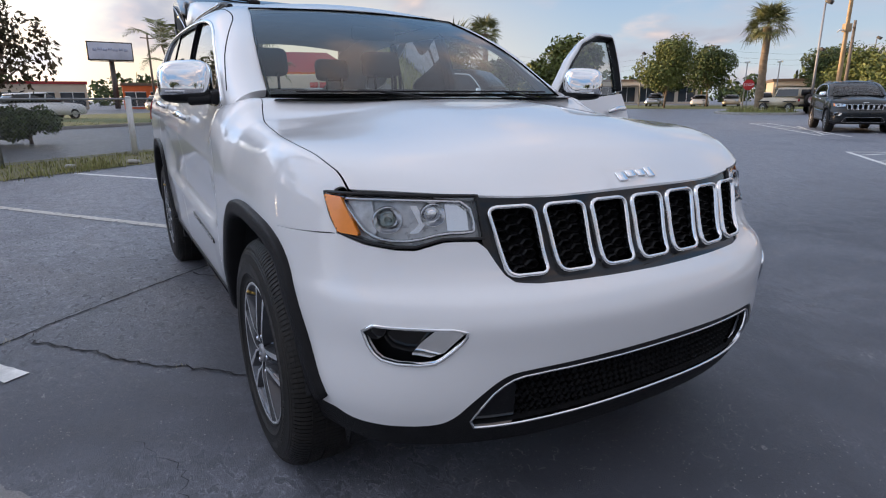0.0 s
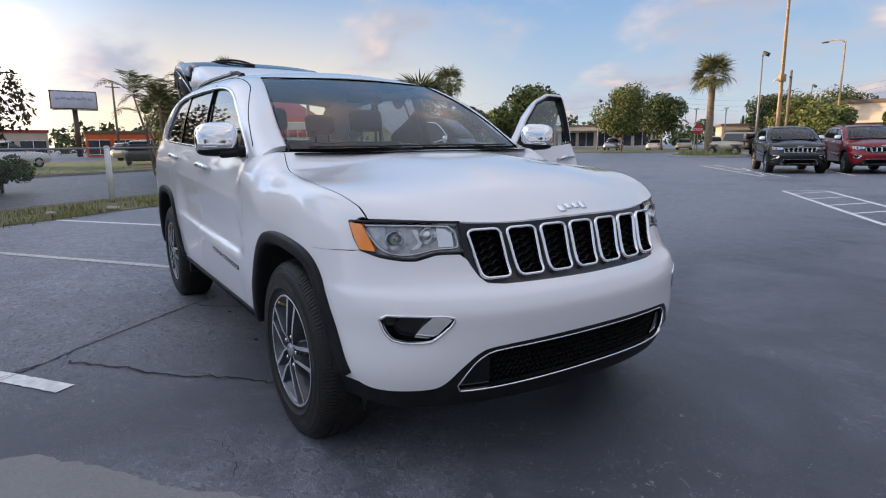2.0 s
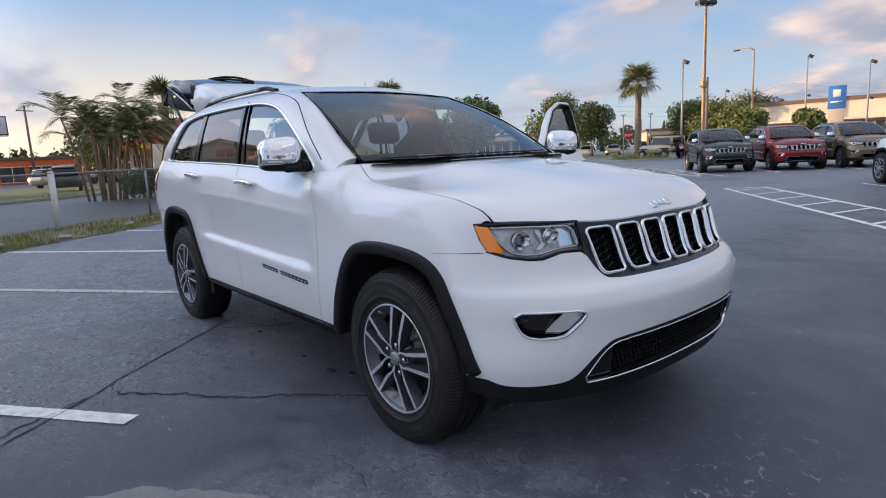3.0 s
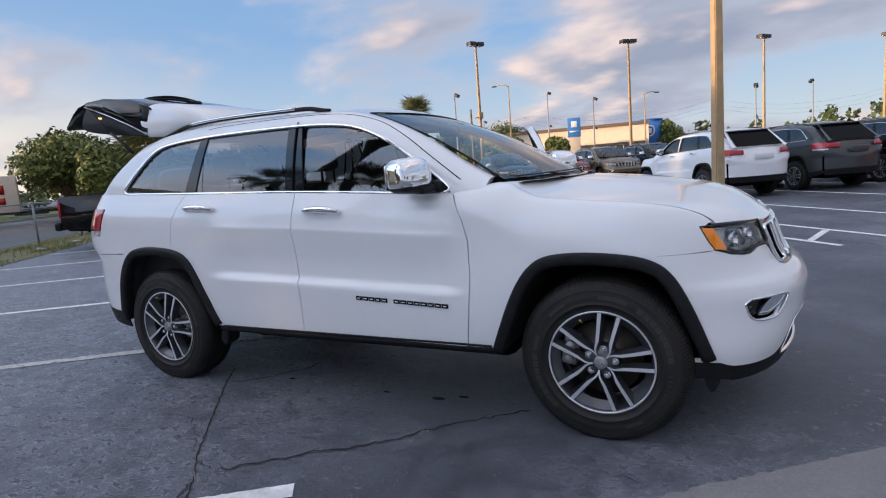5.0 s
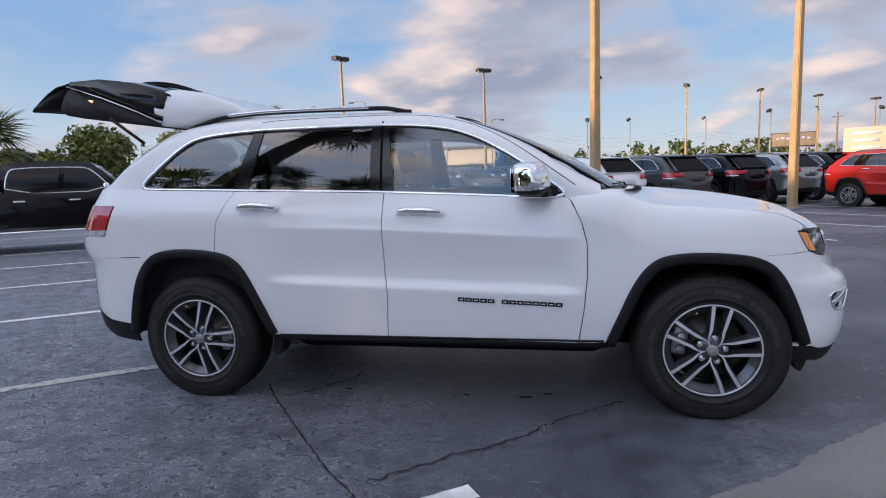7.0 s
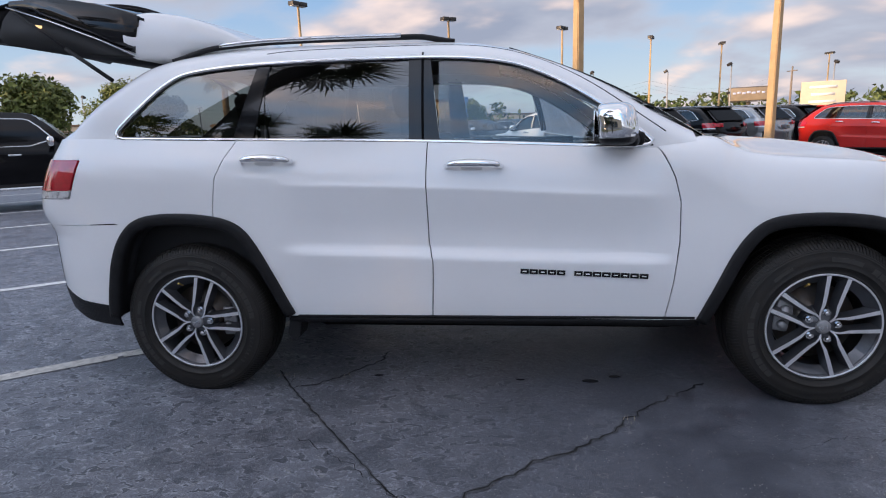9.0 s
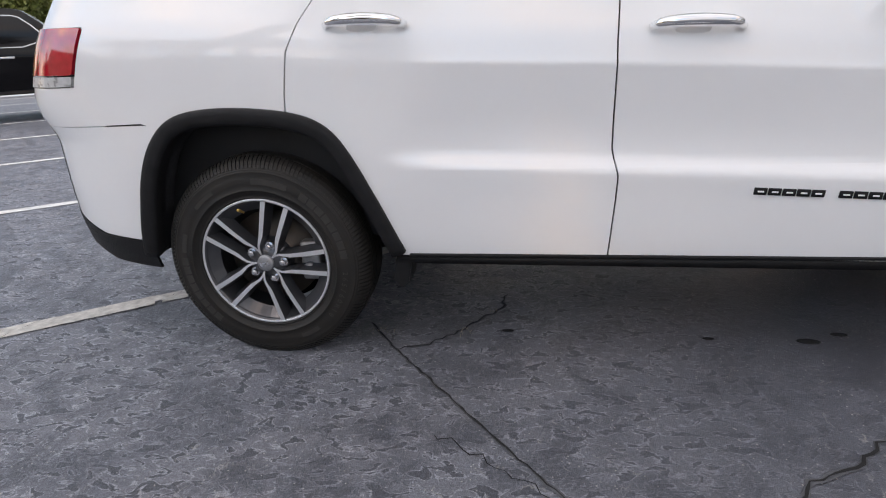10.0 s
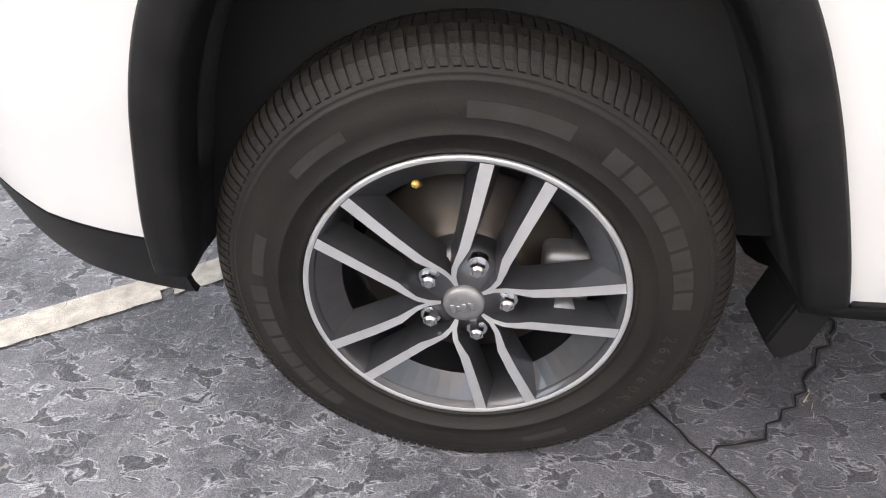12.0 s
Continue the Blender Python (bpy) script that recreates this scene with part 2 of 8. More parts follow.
def obj(name, bm, material, parent=None, label="", shade=True):
    """One mesh object out of a bmesh, under a parent if given."""
    me = bpy.data.meshes.new(name)
    if shade:
        for f in bm.faces:
            f.smooth = True
    bm.to_mesh(me)
    bm.free()
    for m in (material if isinstance(material, (list, tuple)) else [material]):
        me.materials.append(m)
    ob = new(name, me)
    if parent:
        ob.parent = parent
    if label:
        ob["label"] = label
    return ob


def part(name, bm, material, parent, label="", shade=True):
    return obj(name, bm, material, parent, label, shade)


def thing(name, label, category, group="", kind=""):
    return tagged(new(name), label, category, group, kind)


def put(bm, m):
    bmesh.ops.transform(bm, matrix=m, verts=bm.verts)
    return bm


def mesh_of(verts, faces):
    bm = bmesh.new()
    vs = [bm.verts.new(v) for v in verts]
    for f in faces:
        try:
            bm.faces.new([vs[i] for i in f])
        except ValueError:
            pass
    return bm


def join(*bms):
    out = bmesh.new()
    for b in bms:
        me = bpy.data.meshes.new("tmp")
        b.to_mesh(me)
        out.from_mesh(me)
        bpy.data.meshes.remove(me)
        b.free()
    return out


def box(sx, sy, sz, m=None, bevel=0.0, seg=2):
    """A bevelled box with its base at z = 0."""
    bm = bmesh.new()
    bmesh.ops.create_cube(bm, size=1)
    bmesh.ops.transform(bm, matrix=Matrix.Translation((0, 0, sz / 2)) @ Matrix.Diagonal((sx, sy, sz, 1)), verts=bm.verts)
    if bevel:
        bmesh.ops.bevel(bm, geom=bm.edges[:], offset=bevel, segments=seg, affect="EDGES", profile=0.5)
    return put(bm, m) if m else bm


def cyl(r1, r2, h, seg=16, m=None, caps=True):
    bm = bmesh.new()
    bmesh.ops.create_cone(bm, cap_ends=caps, segments=seg, radius1=r1, radius2=r2, depth=h)
    bmesh.ops.translate(bm, vec=(0, 0, h / 2), verts=bm.verts)
    return put(bm, m) if m else bm


def tube(pts, r, seg=8, closed=False):
    """A round tube along points; r is a number or one radius a point."""
    n = len(pts)
    P = [Vector(p) for p in pts]
    rr = r if isinstance(r, (list, tuple)) else [r] * n
    bm = bmesh.new()
    rings = []
    up = None
    for i in range(n):
        a = P[(i - 1) % n] if closed or i else P[0]
        b = P[(i + 1) % n] if closed or i < n - 1 else P[-1]
        t = (b - a).normalized()
        if up is None:
            up = t.orthogonal().normalized()
        up = (up - t * up.dot(t)).normalized()
        s = t.cross(up)
        rings.append([bm.verts.new(P[i] + rr[i] * (math.cos(2 * math.pi * k / seg) * up + math.sin(2 * math.pi * k / seg) * s)) for k in range(seg)])
    for i in range(n if closed else n - 1):
        a, b = rings[i], rings[(i + 1) % n]
        for k in range(seg):
            bm.faces.new((a[k], a[(k + 1) % seg], b[(k + 1) % seg], b[k]))
    if not closed:
        bm.faces.new(rings[0][::-1])
        bm.faces.new(rings[-1])
    return bm


def lathe(profile, seg=64):
    """Turns a profile of (radius, y) round the y axis."""
    bm = bmesh.new()
    rings = []
    for r, y in profile:
        rings.append([bm.verts.new((r * math.cos(2 * math.pi * k / seg), y, r * math.sin(2 * math.pi * k / seg))) for k in range(seg)])
    for a, b in zip(rings, rings[1:]):
        for k in range(seg):
            bm.faces.new((a[k], a[(k + 1) % seg], b[(k + 1) % seg], b[k]))
    return bm


def prism(poly, y0, y1, bevel=0.0):
    """An (x, z) outline pushed from y0 to y1."""
    bm = bmesh.new()
    a = [bm.verts.new((x, y0, z)) for x, z in poly]
    b = [bm.verts.new((x, y1, z)) for x, z in poly]
    n = len(poly)
    bm.faces.new(a)
    bm.faces.new(b[::-1])
    for i in range(n):
        bm.faces.new((a[i], b[i], b[(i + 1) % n], a[(i + 1) % n]))
    bmesh.ops.recalc_face_normals(bm, faces=bm.faces)
    if bevel:
        bmesh.ops.bevel(bm, geom=[e for e in bm.edges], offset=bevel, segments=2, affect="EDGES")
    return bm


def rounded(poly, n=2, closed=True):
    """Cuts corners off a polygon or polyline."""
    for _ in range(n):
        out = []
        m = len(poly)
        for i in range(m if closed else m - 1):
            (a, b), (c, d) = poly[i], poly[(i + 1) % m]
            out += [(a * 0.75 + c * 0.25, b * 0.75 + d * 0.25), (a * 0.25 + c * 0.75, b * 0.25 + d * 0.75)]
        poly = out if closed else [poly[0]] + out[1:-1] + [poly[-1]]
    return poly


def dense(poly, step, closed=True):
    out = []
    m = len(poly)
    for i in range(m if closed else m - 1):
        a, b = np.array(poly[i], float), np.array(poly[(i + 1) % m], float)
        k = max(1, int(np.hypot(*(b - a)) / step))
        out += [tuple(a + (b - a) * j / k) for j in range(k)]
    return out if closed else out + [tuple(poly[-1])]


def inside(px, py, poly):
    r = np.zeros(px.shape, bool)
    n = len(poly)
    for i in range(n):
        (x1, y1), (x2, y2) = poly[i], poly[(i + 1) % n]
        if y1 != y2:
            c = (y1 > py) != (y2 > py)
            r ^= c & (px < (x2 - x1) * (py - y1) / (y2 - y1) + x1)
    return r


def nearest(p, polys, sa):
    best, at = 1e9, p
    for poly in polys:
        q = np.array(poly, float)
        a, b = q, np.roll(q, -1, 0)
        k = np.array([sa, 1.0])
        d = (b - a) * k
        w = (np.array(p) - a) * k
        t = np.clip((w * d).sum(1) / np.maximum((d * d).sum(1), 1e-12), 0, 1)
        c = a + (b - a) * t[:, None]
        e = np.hypot(*((c - np.array(p)) * k).T)
        i = int(e.argmin())
        if e[i] < best:
            best, at = e[i], c[i]
    return best, at


def normal_at(f, a, b, e=1e-4, sign=1):
    p = np.array(f(a, b), float)
    da = np.array(f(a + e, b), float) - np.array(f(a - e, b), float)
    db = np.array(f(a, b + e), float) - np.array(f(a, b - e), float)
    n = np.cross(da, db)
    n /= max(np.linalg.norm(n), 1e-12)
    return p, n * sign


def patch(f, A, B, keep=None, holes=(), sa=1.0, sign=1, lift=0.0, flange=0.012):
    """A skin over the surface f(a, b), cut to the outline keep and open at the holes; its edges turn inwards by flange."""
    AA, BB = np.meshgrid(A, B, indexing="ij")
    ca, cb = (AA[:-1, :-1] + AA[1:, 1:]) / 2, (BB[:-1, :-1] + BB[1:, 1:]) / 2
    ok = inside(ca, cb, keep) if keep else np.ones(ca.shape, bool)
    for h in holes:
        ok &= ~inside(ca, cb, h)
    polys = ([keep] if keep else []) + list(holes)
    na, nb = len(A), len(B)
    cnt = np.zeros((na, nb), int)
    for i, j in ((0, 0), (1, 0), (0, 1), (1, 1)):
        cnt[i:na - 1 + i, j:nb - 1 + j] += ok
    bm = bmesh.new()
    grid, par = {}, {}
    lim = 1.1 * max(abs(A[1] - A[0]) * sa, float(np.max(np.abs(np.diff(B)))))
    for i in range(na):
        for j in range(nb):
            if cnt[i, j]:
                p = (A[i], B[j])
                if cnt[i, j] < 4 and polys:
                    e, q = nearest(p, polys, sa)
                    if e < lim:
                        p = tuple(q)
                par[i, j] = p
                P = f(*p)
                if lift:
                    pp, n = normal_at(f, *p, sign=sign)
                    P = pp + n * lift
                grid[i, j] = bm.verts.new(tuple(float(c) for c in P))
    for i in range(na - 1):
        for j in range(nb - 1):
            if ok[i, j]:
                q = [grid[i, j], grid[i + 1, j], grid[i + 1, j + 1], grid[i, j + 1]]
                bm.faces.new(q if sign > 0 else q[::-1])
    if flange:
        inv = {v: k for k, v in grid.items()}
        made = {}
        for e in [e for e in bm.edges if len(e.link_faces) == 1]:
            w = []
            for v in e.verts:
                if v not in made:
                    pp, n = normal_at(f, *par[inv[v]], sign=sign)
                    made[v] = bm.verts.new(v.co - Vector(n) * flange)
                w.append(made[v])
            fc = e.link_faces[0]
            loop = [l for l in fc.loops if l.edge == e][0]
            a, b = loop.vert, loop.link_loop_next.vert
            bm.faces.new((b, a, made[a], made[b]))
            e.smooth = False
    bmesh.ops.remove_doubles(bm, verts=bm.verts, dist=0.0004)
    return bm


def band(f, path, w, h, sign=1, closed=True, shift=0.0, base=-0.006, lift=0.0, profile=None):
    """A moulding of width w and height h that runs along a path on the surface f."""
    prof = profile or [(-0.5, 0), (-0.42, 0.75), (-0.2, 1.0), (0.2, 1.0), (0.42, 0.75), (0.5, 0)]
    P, Nn = [], []
    for a, b in path:
        p, n = normal_at(f, a, b, sign=sign)
        P.append(Vector(p)), Nn.append(Vector(n))
    n = len(P)
    bm = bmesh.new()
    rings = []
    for i in range(n):
        a = P[(i - 1) % n] if closed or i else P[0]
        b = P[(i + 1) % n] if closed or i < n - 1 else P[-1]
        t = (b - a).normalized()
        s = t.cross(Nn[i]).normalized()
        ring = [P[i] + s * (u * w + shift) + Nn[i] * (v * h + lift) for u, v in prof]
        ring = [P[i] + s * (-0.5 * w + shift) + Nn[i] * (base + lift)] + ring + [P[i] + s * (0.5 * w + shift) + Nn[i] * (base + lift)]
        rings.append([bm.verts.new(v) for v in ring])
    k = len(rings[0])
    for i in range(n if closed else n - 1):
        a, b = rings[i], rings[(i + 1) % n]
        for j in range(k - 1):
            bm.faces.new((a[j], a[j + 1], b[j + 1], b[j]))
    if not closed:
        bm.faces.new(rings[0]), bm.faces.new(rings[-1][::-1])
    bmesh.ops.recalc_face_normals(bm, faces=bm.faces)
    return bm


def flip_y(ob, parent=None, name=None):
    """The mirror image of a part, on the car's other side."""
    me = ob.data.copy()
    me.name = name or ob.data.name
    me.transform(Matrix.Diagonal((1, -1, 1, 1)))
    me.flip_normals()
    o = new(name or ob.name.split(".")[0], me)
    o.parent = parent or ob.parent
    if "label" in ob:
        o["label"] = ob["label"]
    return o


# ---- the white car: its surfaces ----
belt = curve([-3.4, -2.76, -1.73, -0.7, 0.5], [1.29, 1.262, 1.223, 1.162, 1.10])
sect = curve([0.15, 0.36, 0.42, 0.50, 0.60, 0.645, 0.655, 0.663, 0.698, 0.708, 0.76, 0.90, 0.99, 1.008, 1.013, 1.020, 1.032, 1.08, 1.12, 1.18, 1.24, 1.34],
             [0.84, 0.895, 0.908, 0.919, 0.930, 0.9345, 0.9350, 0.9338, 0.9050, 0.9010, 0.8995, 0.911, 0.9222, 0.9244, 0.9244, 0.9224, 0.9188, 0.9068, 0.894, 0.871, 0.848, 0.825])
plain = curve([0.15, 0.36, 0.42, 0.50, 0.60, 0.70, 0.90, 1.0, 1.06, 1.12, 1.18, 1.24, 1.34],
              [0.84, 0.895, 0.910, 0.922, 0.930, 0.930, 0.924, 0.921, 0.914, 0.897, 0.872, 0.848, 0.825])
fend_z = curve([-0.74, -0.6, -0.478, -0.435, -0.365, -0.269, -0.054, 0.176, 0.31, 0.416, 0.455, 0.482], [1.16, 1.19, 1.207, 1.202, 1.164, 1.126, 1.102, 1.083, 1.060, 1.024, 1.000, 0.975])
fend_y = curve([-0.74, -0.6, -0.478, -0.435, -0.365, -0.269, -0.054, 0.176, 0.31, 0.416, 0.482], [0.845, 0.80, 0.755, 0.752, 0.768, 0.788, 0.812, 0.836, 0.846, 0.880, 0.912])
nose = curve([0.15, 0.25, 0.33, 0.45, 0.56, 0.64, 0.70, 0.745, 0.79, 0.88, 0.95, 1.02], [0.70, 0.775, 0.822, 0.856, 0.876, 0.885, 0.862, 0.804, 0.775, 0.745, 0.720, 0.678])
tail = curve([0.2, 0.4, 0.55, 0.8, 1.0, 1.2, 1.45, 1.68], [-3.87, -3.93, -3.955, -3.955, -3.885, -3.785, -3.62, -3.42])


def blunt(z):
    """How squarely the nose turns into the flank: squarer low down."""
    return 2.9 + 0.7 * (1 - smooth(0.40, 0.60, z))


def half0(x, z):
    """Half the body's width before the ends taper."""
    sh = smooth(0.72, 1.0, z) * (belt(x) - 1.215) + 0.036 * np.clip(-0.72 - x, 0, 1.9) * smooth(0.45, 0.64, z) * (1 - smooth(0.80, 0.97, z))
    wc = smooth(-2.5, -2.2, x) * (1 - smooth(-0.5, -0.25, x))
    y = sect(z - sh) * wc + plain(z - sh) * (1 - wc)
    zt, yt = fend_z(x), fend_y(x)
    h = 0.06 + 0.18 * np.clip((x + 0.74) / 0.34, 0, 1)
    t = np.clip((z - (zt - h)) / h, 0, 1)
    yp = plain(np.minimum(z - sh, 1.0))
    yf = yt + (yp - yt) * np.sqrt(1 - t * t)
    w = smooth(-0.80, -0.58, x)
    return y * (1 - w) + yf * w


def half(x, z):
    x, z = np.asarray(x, float), np.asarray(z, float)
    y = half0(x, z)
    n = np.clip(np.maximum(x, 0) / nose(z), 0, 0.9999)
    y = y * (1 - n ** blunt(z)) ** (1 / 2.4)
    r = np.clip(np.maximum(-3.3 - x, 0) / (-3.3 - tail(z)), 0, 0.9999)
    k = smooth(0.80, 1.0, z)
    return y * (1 - r ** (2.6 + 1.6 * k)) ** (1 / (2.4 + 0.8 * k))


def f_side(x, z):
    return (x, -half(x, z), z)


def f_front(p, z):
    """The nose: p goes from -1 (right side) to 1 (left side)."""
    ph = np.abs(p) * math.pi / 2
    x = nose(z) * np.maximum(np.cos(ph), 1e-6) ** (2 / blunt(z))
    y = half0(x, z) * np.maximum(np.sin(ph), 0) ** (2 / 2.4)
    return (x, np.sign(p) * y, z)


_ps = np.linspace(0, 1, 400)


def p_of_y(y, z):
    return float(np.sign(y) * np.interp(abs(y), f_front(_ps, z)[1], _ps))


def p_of_x(x, z):
    return -math.acos(min(1, (x / float(nose(z))) ** (float(blunt(z)) / 2))) * 2 / math.pi


def yz(poly):
    return [(p_of_y(y, z), z) for y, z in poly]


def xz(poly):
    return [(p_of_x(x, z), z) for x, z in poly]


# upper body
edge_z = curve([-3.75, -3.55, -3.3, -3.1, -2.8, -2.5, -1.8, -1.55, -1.373, -1.143, -0.921, -0.674, -0.478], [1.19, 1.36, 1.55, 1.655, 1.70, 1.712, 1.70, 1.685, 1.655, 1.575, 1.470, 1.317, 1.208])
edge_y = curve([-3.75, -3.2, -2.5, -1.8, -1.373, -0.9, -0.478], [0.62, 0.58, 0.565, 0.56, 0.565, 0.65, 0.712])


def f_upper(x, z):
    zb, ze, ye = belt(x), edge_z(x), edge_y(x)
    yl = 0.850 - 0.15 * (z - zb) - 0.29 * (z - zb) ** 2
    h = np.minimum(0.10, np.maximum(ze - zb, 0.02))
    t = np.clip((z - (ze - h)) / h, 0, 1)
    y = ye + (yl - ye) * np.sqrt(1 - t * t)
    r = np.clip(np.maximum(-3.3 - x, 0) / (-3.3 - tail(z)), 0, 0.9999)
    return (x, -y * (1 - r ** 4.2) ** (1 / 3.2), z)


def f_roof(x, w):
    ye = edge_y(x)
    return (x, w * ye, edge_z(x) + 0.045 * (1 - w * w) * smooth(-0.6, -1.6, x))


HOODC = curve([0, 0.38, 0.65, 0.84, 0.93, 0.98, 1.0], [1.206, 1.168, 1.122, 1.068, 1.010, 0.968, 0.952])


def f_hood(k, w):
    """The bonnet: k from the windscreen (0) to the nose (1), w across."""
    xe = -0.46 + (0.480 + 0.46) * k
    ye = float(half(xe, fend_z(xe))) - 0.004
    ze = float(fend_z(xe))
    q = abs(w)
    zf = 0.958 + 0.017 * q ** 3
    xf = float(f_front(p_of_y(q * HOOD_END, zf), zf)[0]) + 0.003
    xb = -0.33 - 0.13 * q ** 2.3
    z0 = float(HOODC(k)) - 0.03 * q * q
    m = float(smooth(0.30, 1.0, q))
    return (xb + (xf - xb) * k, w * ye, z0 * (1 - m) + ze * m)


HOOD_END = float(half(0.480, fend_z(0.480))) - 0.004


def f_screen(s, t):
    """The windscreen: s across from -1 to 1, t from the cowl (0) to the roof (1)."""
    xb, zb, yb = -0.33 - 0.145 * abs(s) ** 2.2, 1.206, 0.712
    xt, yt = -1.27 - 0.07 * abs(s) ** 2.2, 0.566
    zt = float(edge_z(xt)) + 0.030 * (1 - s * s) + 0.002
    u = t
    k = 0.030 * math.sin(math.pi * u)
    return (xb + (xt - xb) * u + k * 0.6, s * (yb + (yt - yb) * u + 0.012 * math.sin(math.pi * u)), zb + (zt - zb) * u + k)


RIGHT = -1
GAP = 0.0025
FLARE_F = [(-0.516, 0.385), (-0.449, 0.545), (-0.379, 0.706), (-0.31, 0.806), (-0.235, 0.858), (-0.074, 0.874), (0.103, 0.866), (0.232, 0.845), (0.320, 0.790), (0.400, 0.639), (0.486, 0.405)]
FLARE_R = [(-3.385, 0.400), (-3.355, 0.55), (-3.295, 0.757), (-3.215, 0.869), (-3.131, 0.912), (-2.967, 0.924), (-2.75, 0.906), (-2.63, 0.866), (-2.560, 0.778), (-2.470, 0.597), (-2.390, 0.412)]


def arch_hole(fl, c):
    inner = [(x + (c - x) * 0.07, z + (0.37 - z) * 0.06) for x, z in rounded(fl, 2, False)]
    return inner + [(inner[-1][0], 0.1), (inner[0][0], 0.1)]


HOLE_F, HOLE_R = arch_hole(FLARE_F, 0.0), arch_hole(FLARE_R, -2.915)
GAP_FENDER = [(-0.690, 1.160), (-0.664, 1.11), (-0.632, 1.04), (-0.605, 0.934), (-0.604, 0.757), (-0.622, 0.578), (-0.651, 0.395)]
GAP_DOORS = [(-1.712, 1.226), (-1.718, 1.08), (-1.716, 0.762), (-1.697, 0.68), (-1.700, 0.60), (-1.712, 0.400)]
GAP_QUARTER = [(-2.630, 1.262), (-2.694, 1.172), (-2.735, 1.089), (-2.755, 0.96), (-2.762, 0.85)]
DLO = [(-0.676, 1.162), (-0.785, 1.258), (-1.0, 1.412), (-1.217, 1.532), (-1.41, 1.588), (-1.765, 1.612), (-2.478, 1.618), (-2.85, 1.597), (-2.985, 1.555), (-3.17, 1.402), (-3.29, 1.288)] + [(x, float(belt(x)) + 0.004) for x in (-3.1, -2.76, -2.3, -1.73, -1.2)]


# ---- the white car: its parts ----
def shifted(line, dx):
    return [(x + dx, z) for x, z in line]


def lettering(txt, size, thick, spacing=1.05):
    c = bpy.data.curves.new("lettering", "FONT")
    c.body, c.size, c.extrude, c.space_character, c.bevel_depth = txt, size, thick, spacing, 0.0
    c.align_x = "CENTER"
    tmp = bpy.data.objects.new("lettering", c)
    me = bpy.data.meshes.new_from_object(tmp)
    bpy.data.objects.remove(tmp)
    bm = bmesh.new()
    bm.from_mesh(me)
    bpy.data.meshes.remove(me)
    return bm


def build_wheel(parent, rot, name="wheel", name_ok=True):
    """A wheel round the y axis at the origin; its outside faces -y."""
    hub = new(name)
    hub.parent = parent
    R, RIM = 0.386, 0.2286
    half_p = [(R, 0.0), (R, 0.05), (0.3838, 0.072), (0.3785, 0.090), (0.3690, 0.105), (0.3570, 0.116), (0.3480, 0.1215), (0.3465, 0.1235), (0.3440, 0.1240), (0.3425, 0.1235), (0.3400, 0.1255), (0.3385, 0.1270), (0.3360, 0.1275), (0.3345, 0.1268),
              (0.3180, 0.1335), (0.2950, 0.1348), (0.2760, 0.1318), (0.2750, 0.1332), (0.2725, 0.1330), (0.2710, 0.1300), (0.2540, 0.1245), (0.2485, 0.1225), (0.2475, 0.1240), (0.2450, 0.1235), (0.2425, 0.118), (RIM, 0.105)]
    prof = [(r, y) for r, y in half_p[::-1]] + [(r, -y) for r, y in half_p[1:]]
    bm = lathe(prof, 180)
    bmesh.ops.recalc_face_normals(bm, faces=bm.faces)
    tyre = part("tyre", bm, RUBBER, hub, "black all-season tyre with a worn tread")
    # tread: shoulder lugs and ribs with cuts across them
    bm = bmesh.new()
    n = 150
    stations = [[(0.3505, -0.1205), (0.3585, -0.1165), (0.3705, -0.1055), (0.3800, -0.0905), (0.3855, -0.0735)], [(0.3870, -0.066), (0.3885, -0.030)], [(0.3888, -0.022), (0.3888, 0.022)], [(0.3885, 0.030), (0.3870, 0.066)], [(0.3855, 0.0735), (0.3800, 0.0905), (0.3705, 0.1055), (0.3585, 0.1165)]]
    for k in range(n):
        for q, st in enumerate(stations):
            a0, a1 = 2 * math.pi * k / n, 2 * math.pi * (k + (0.76 if q in (0, 4) else 0.86)) / n
            up = 0.0018
            ring = []
            for i, (rr, yy) in enumerate(st):
                sk = 0.006 * i * (1 if q < 2 else -1)
                e = 0.004 if i == 0 and q == 0 else 0
                ring.append([bm.verts.new(((rr + u) * math.cos(a + sk), yy - u * 0.5, (rr + u) * math.sin(a + sk))) for a, u in ((a0 + e, up), (a1 - e, up), (a1 - e, -0.004), (a0 + e, -0.004))])
            for x, z in zip(ring, ring[1:]):
                for j in (0, 1, 3):
                    bm.faces.new((x[j], x[(j + 1) % 4], z[(j + 1) % 4], z[j]))
            bm.faces.new(ring[0]), bm.faces.new(ring[-1])
    bmesh.ops.recalc_face_normals(bm, faces=bm.faces)
    part("tread", bm, RUBBER, hub, "ribbed tread with shoulder lugs", shade=False)
    # raised print on the side wall: plain blocks and the size
    def arc_block(a, da, r0, r1, lift):
        bm = bmesh.new()
        m = max(2, int(da / 0.04))
        yy = lambda r: -float(np.interp(r, [0.276, 0.295, 0.318, 0.334], [0.1318, 0.1348, 0.1335, 0.1268]))
        rows = []
        for i in range(m + 1):
            t = a + da * (i / m - 0.5)
            rows.append([bm.verts.new((r * math.cos(t), yy(r) - u, r * math.sin(t))) for r, u in ((r0, 0), (r0, lift), (r1, lift), (r1, 0))])
        for x, z in zip(rows, rows[1:]):
            for j in range(3):
                bm.faces.new((x[j], x[j + 1], z[j + 1], z[j]))
        bm.faces.new(rows[0]), bm.faces.new(rows[-1])
        bmesh.ops.recalc_face_normals(bm, faces=bm.faces)
        return bm
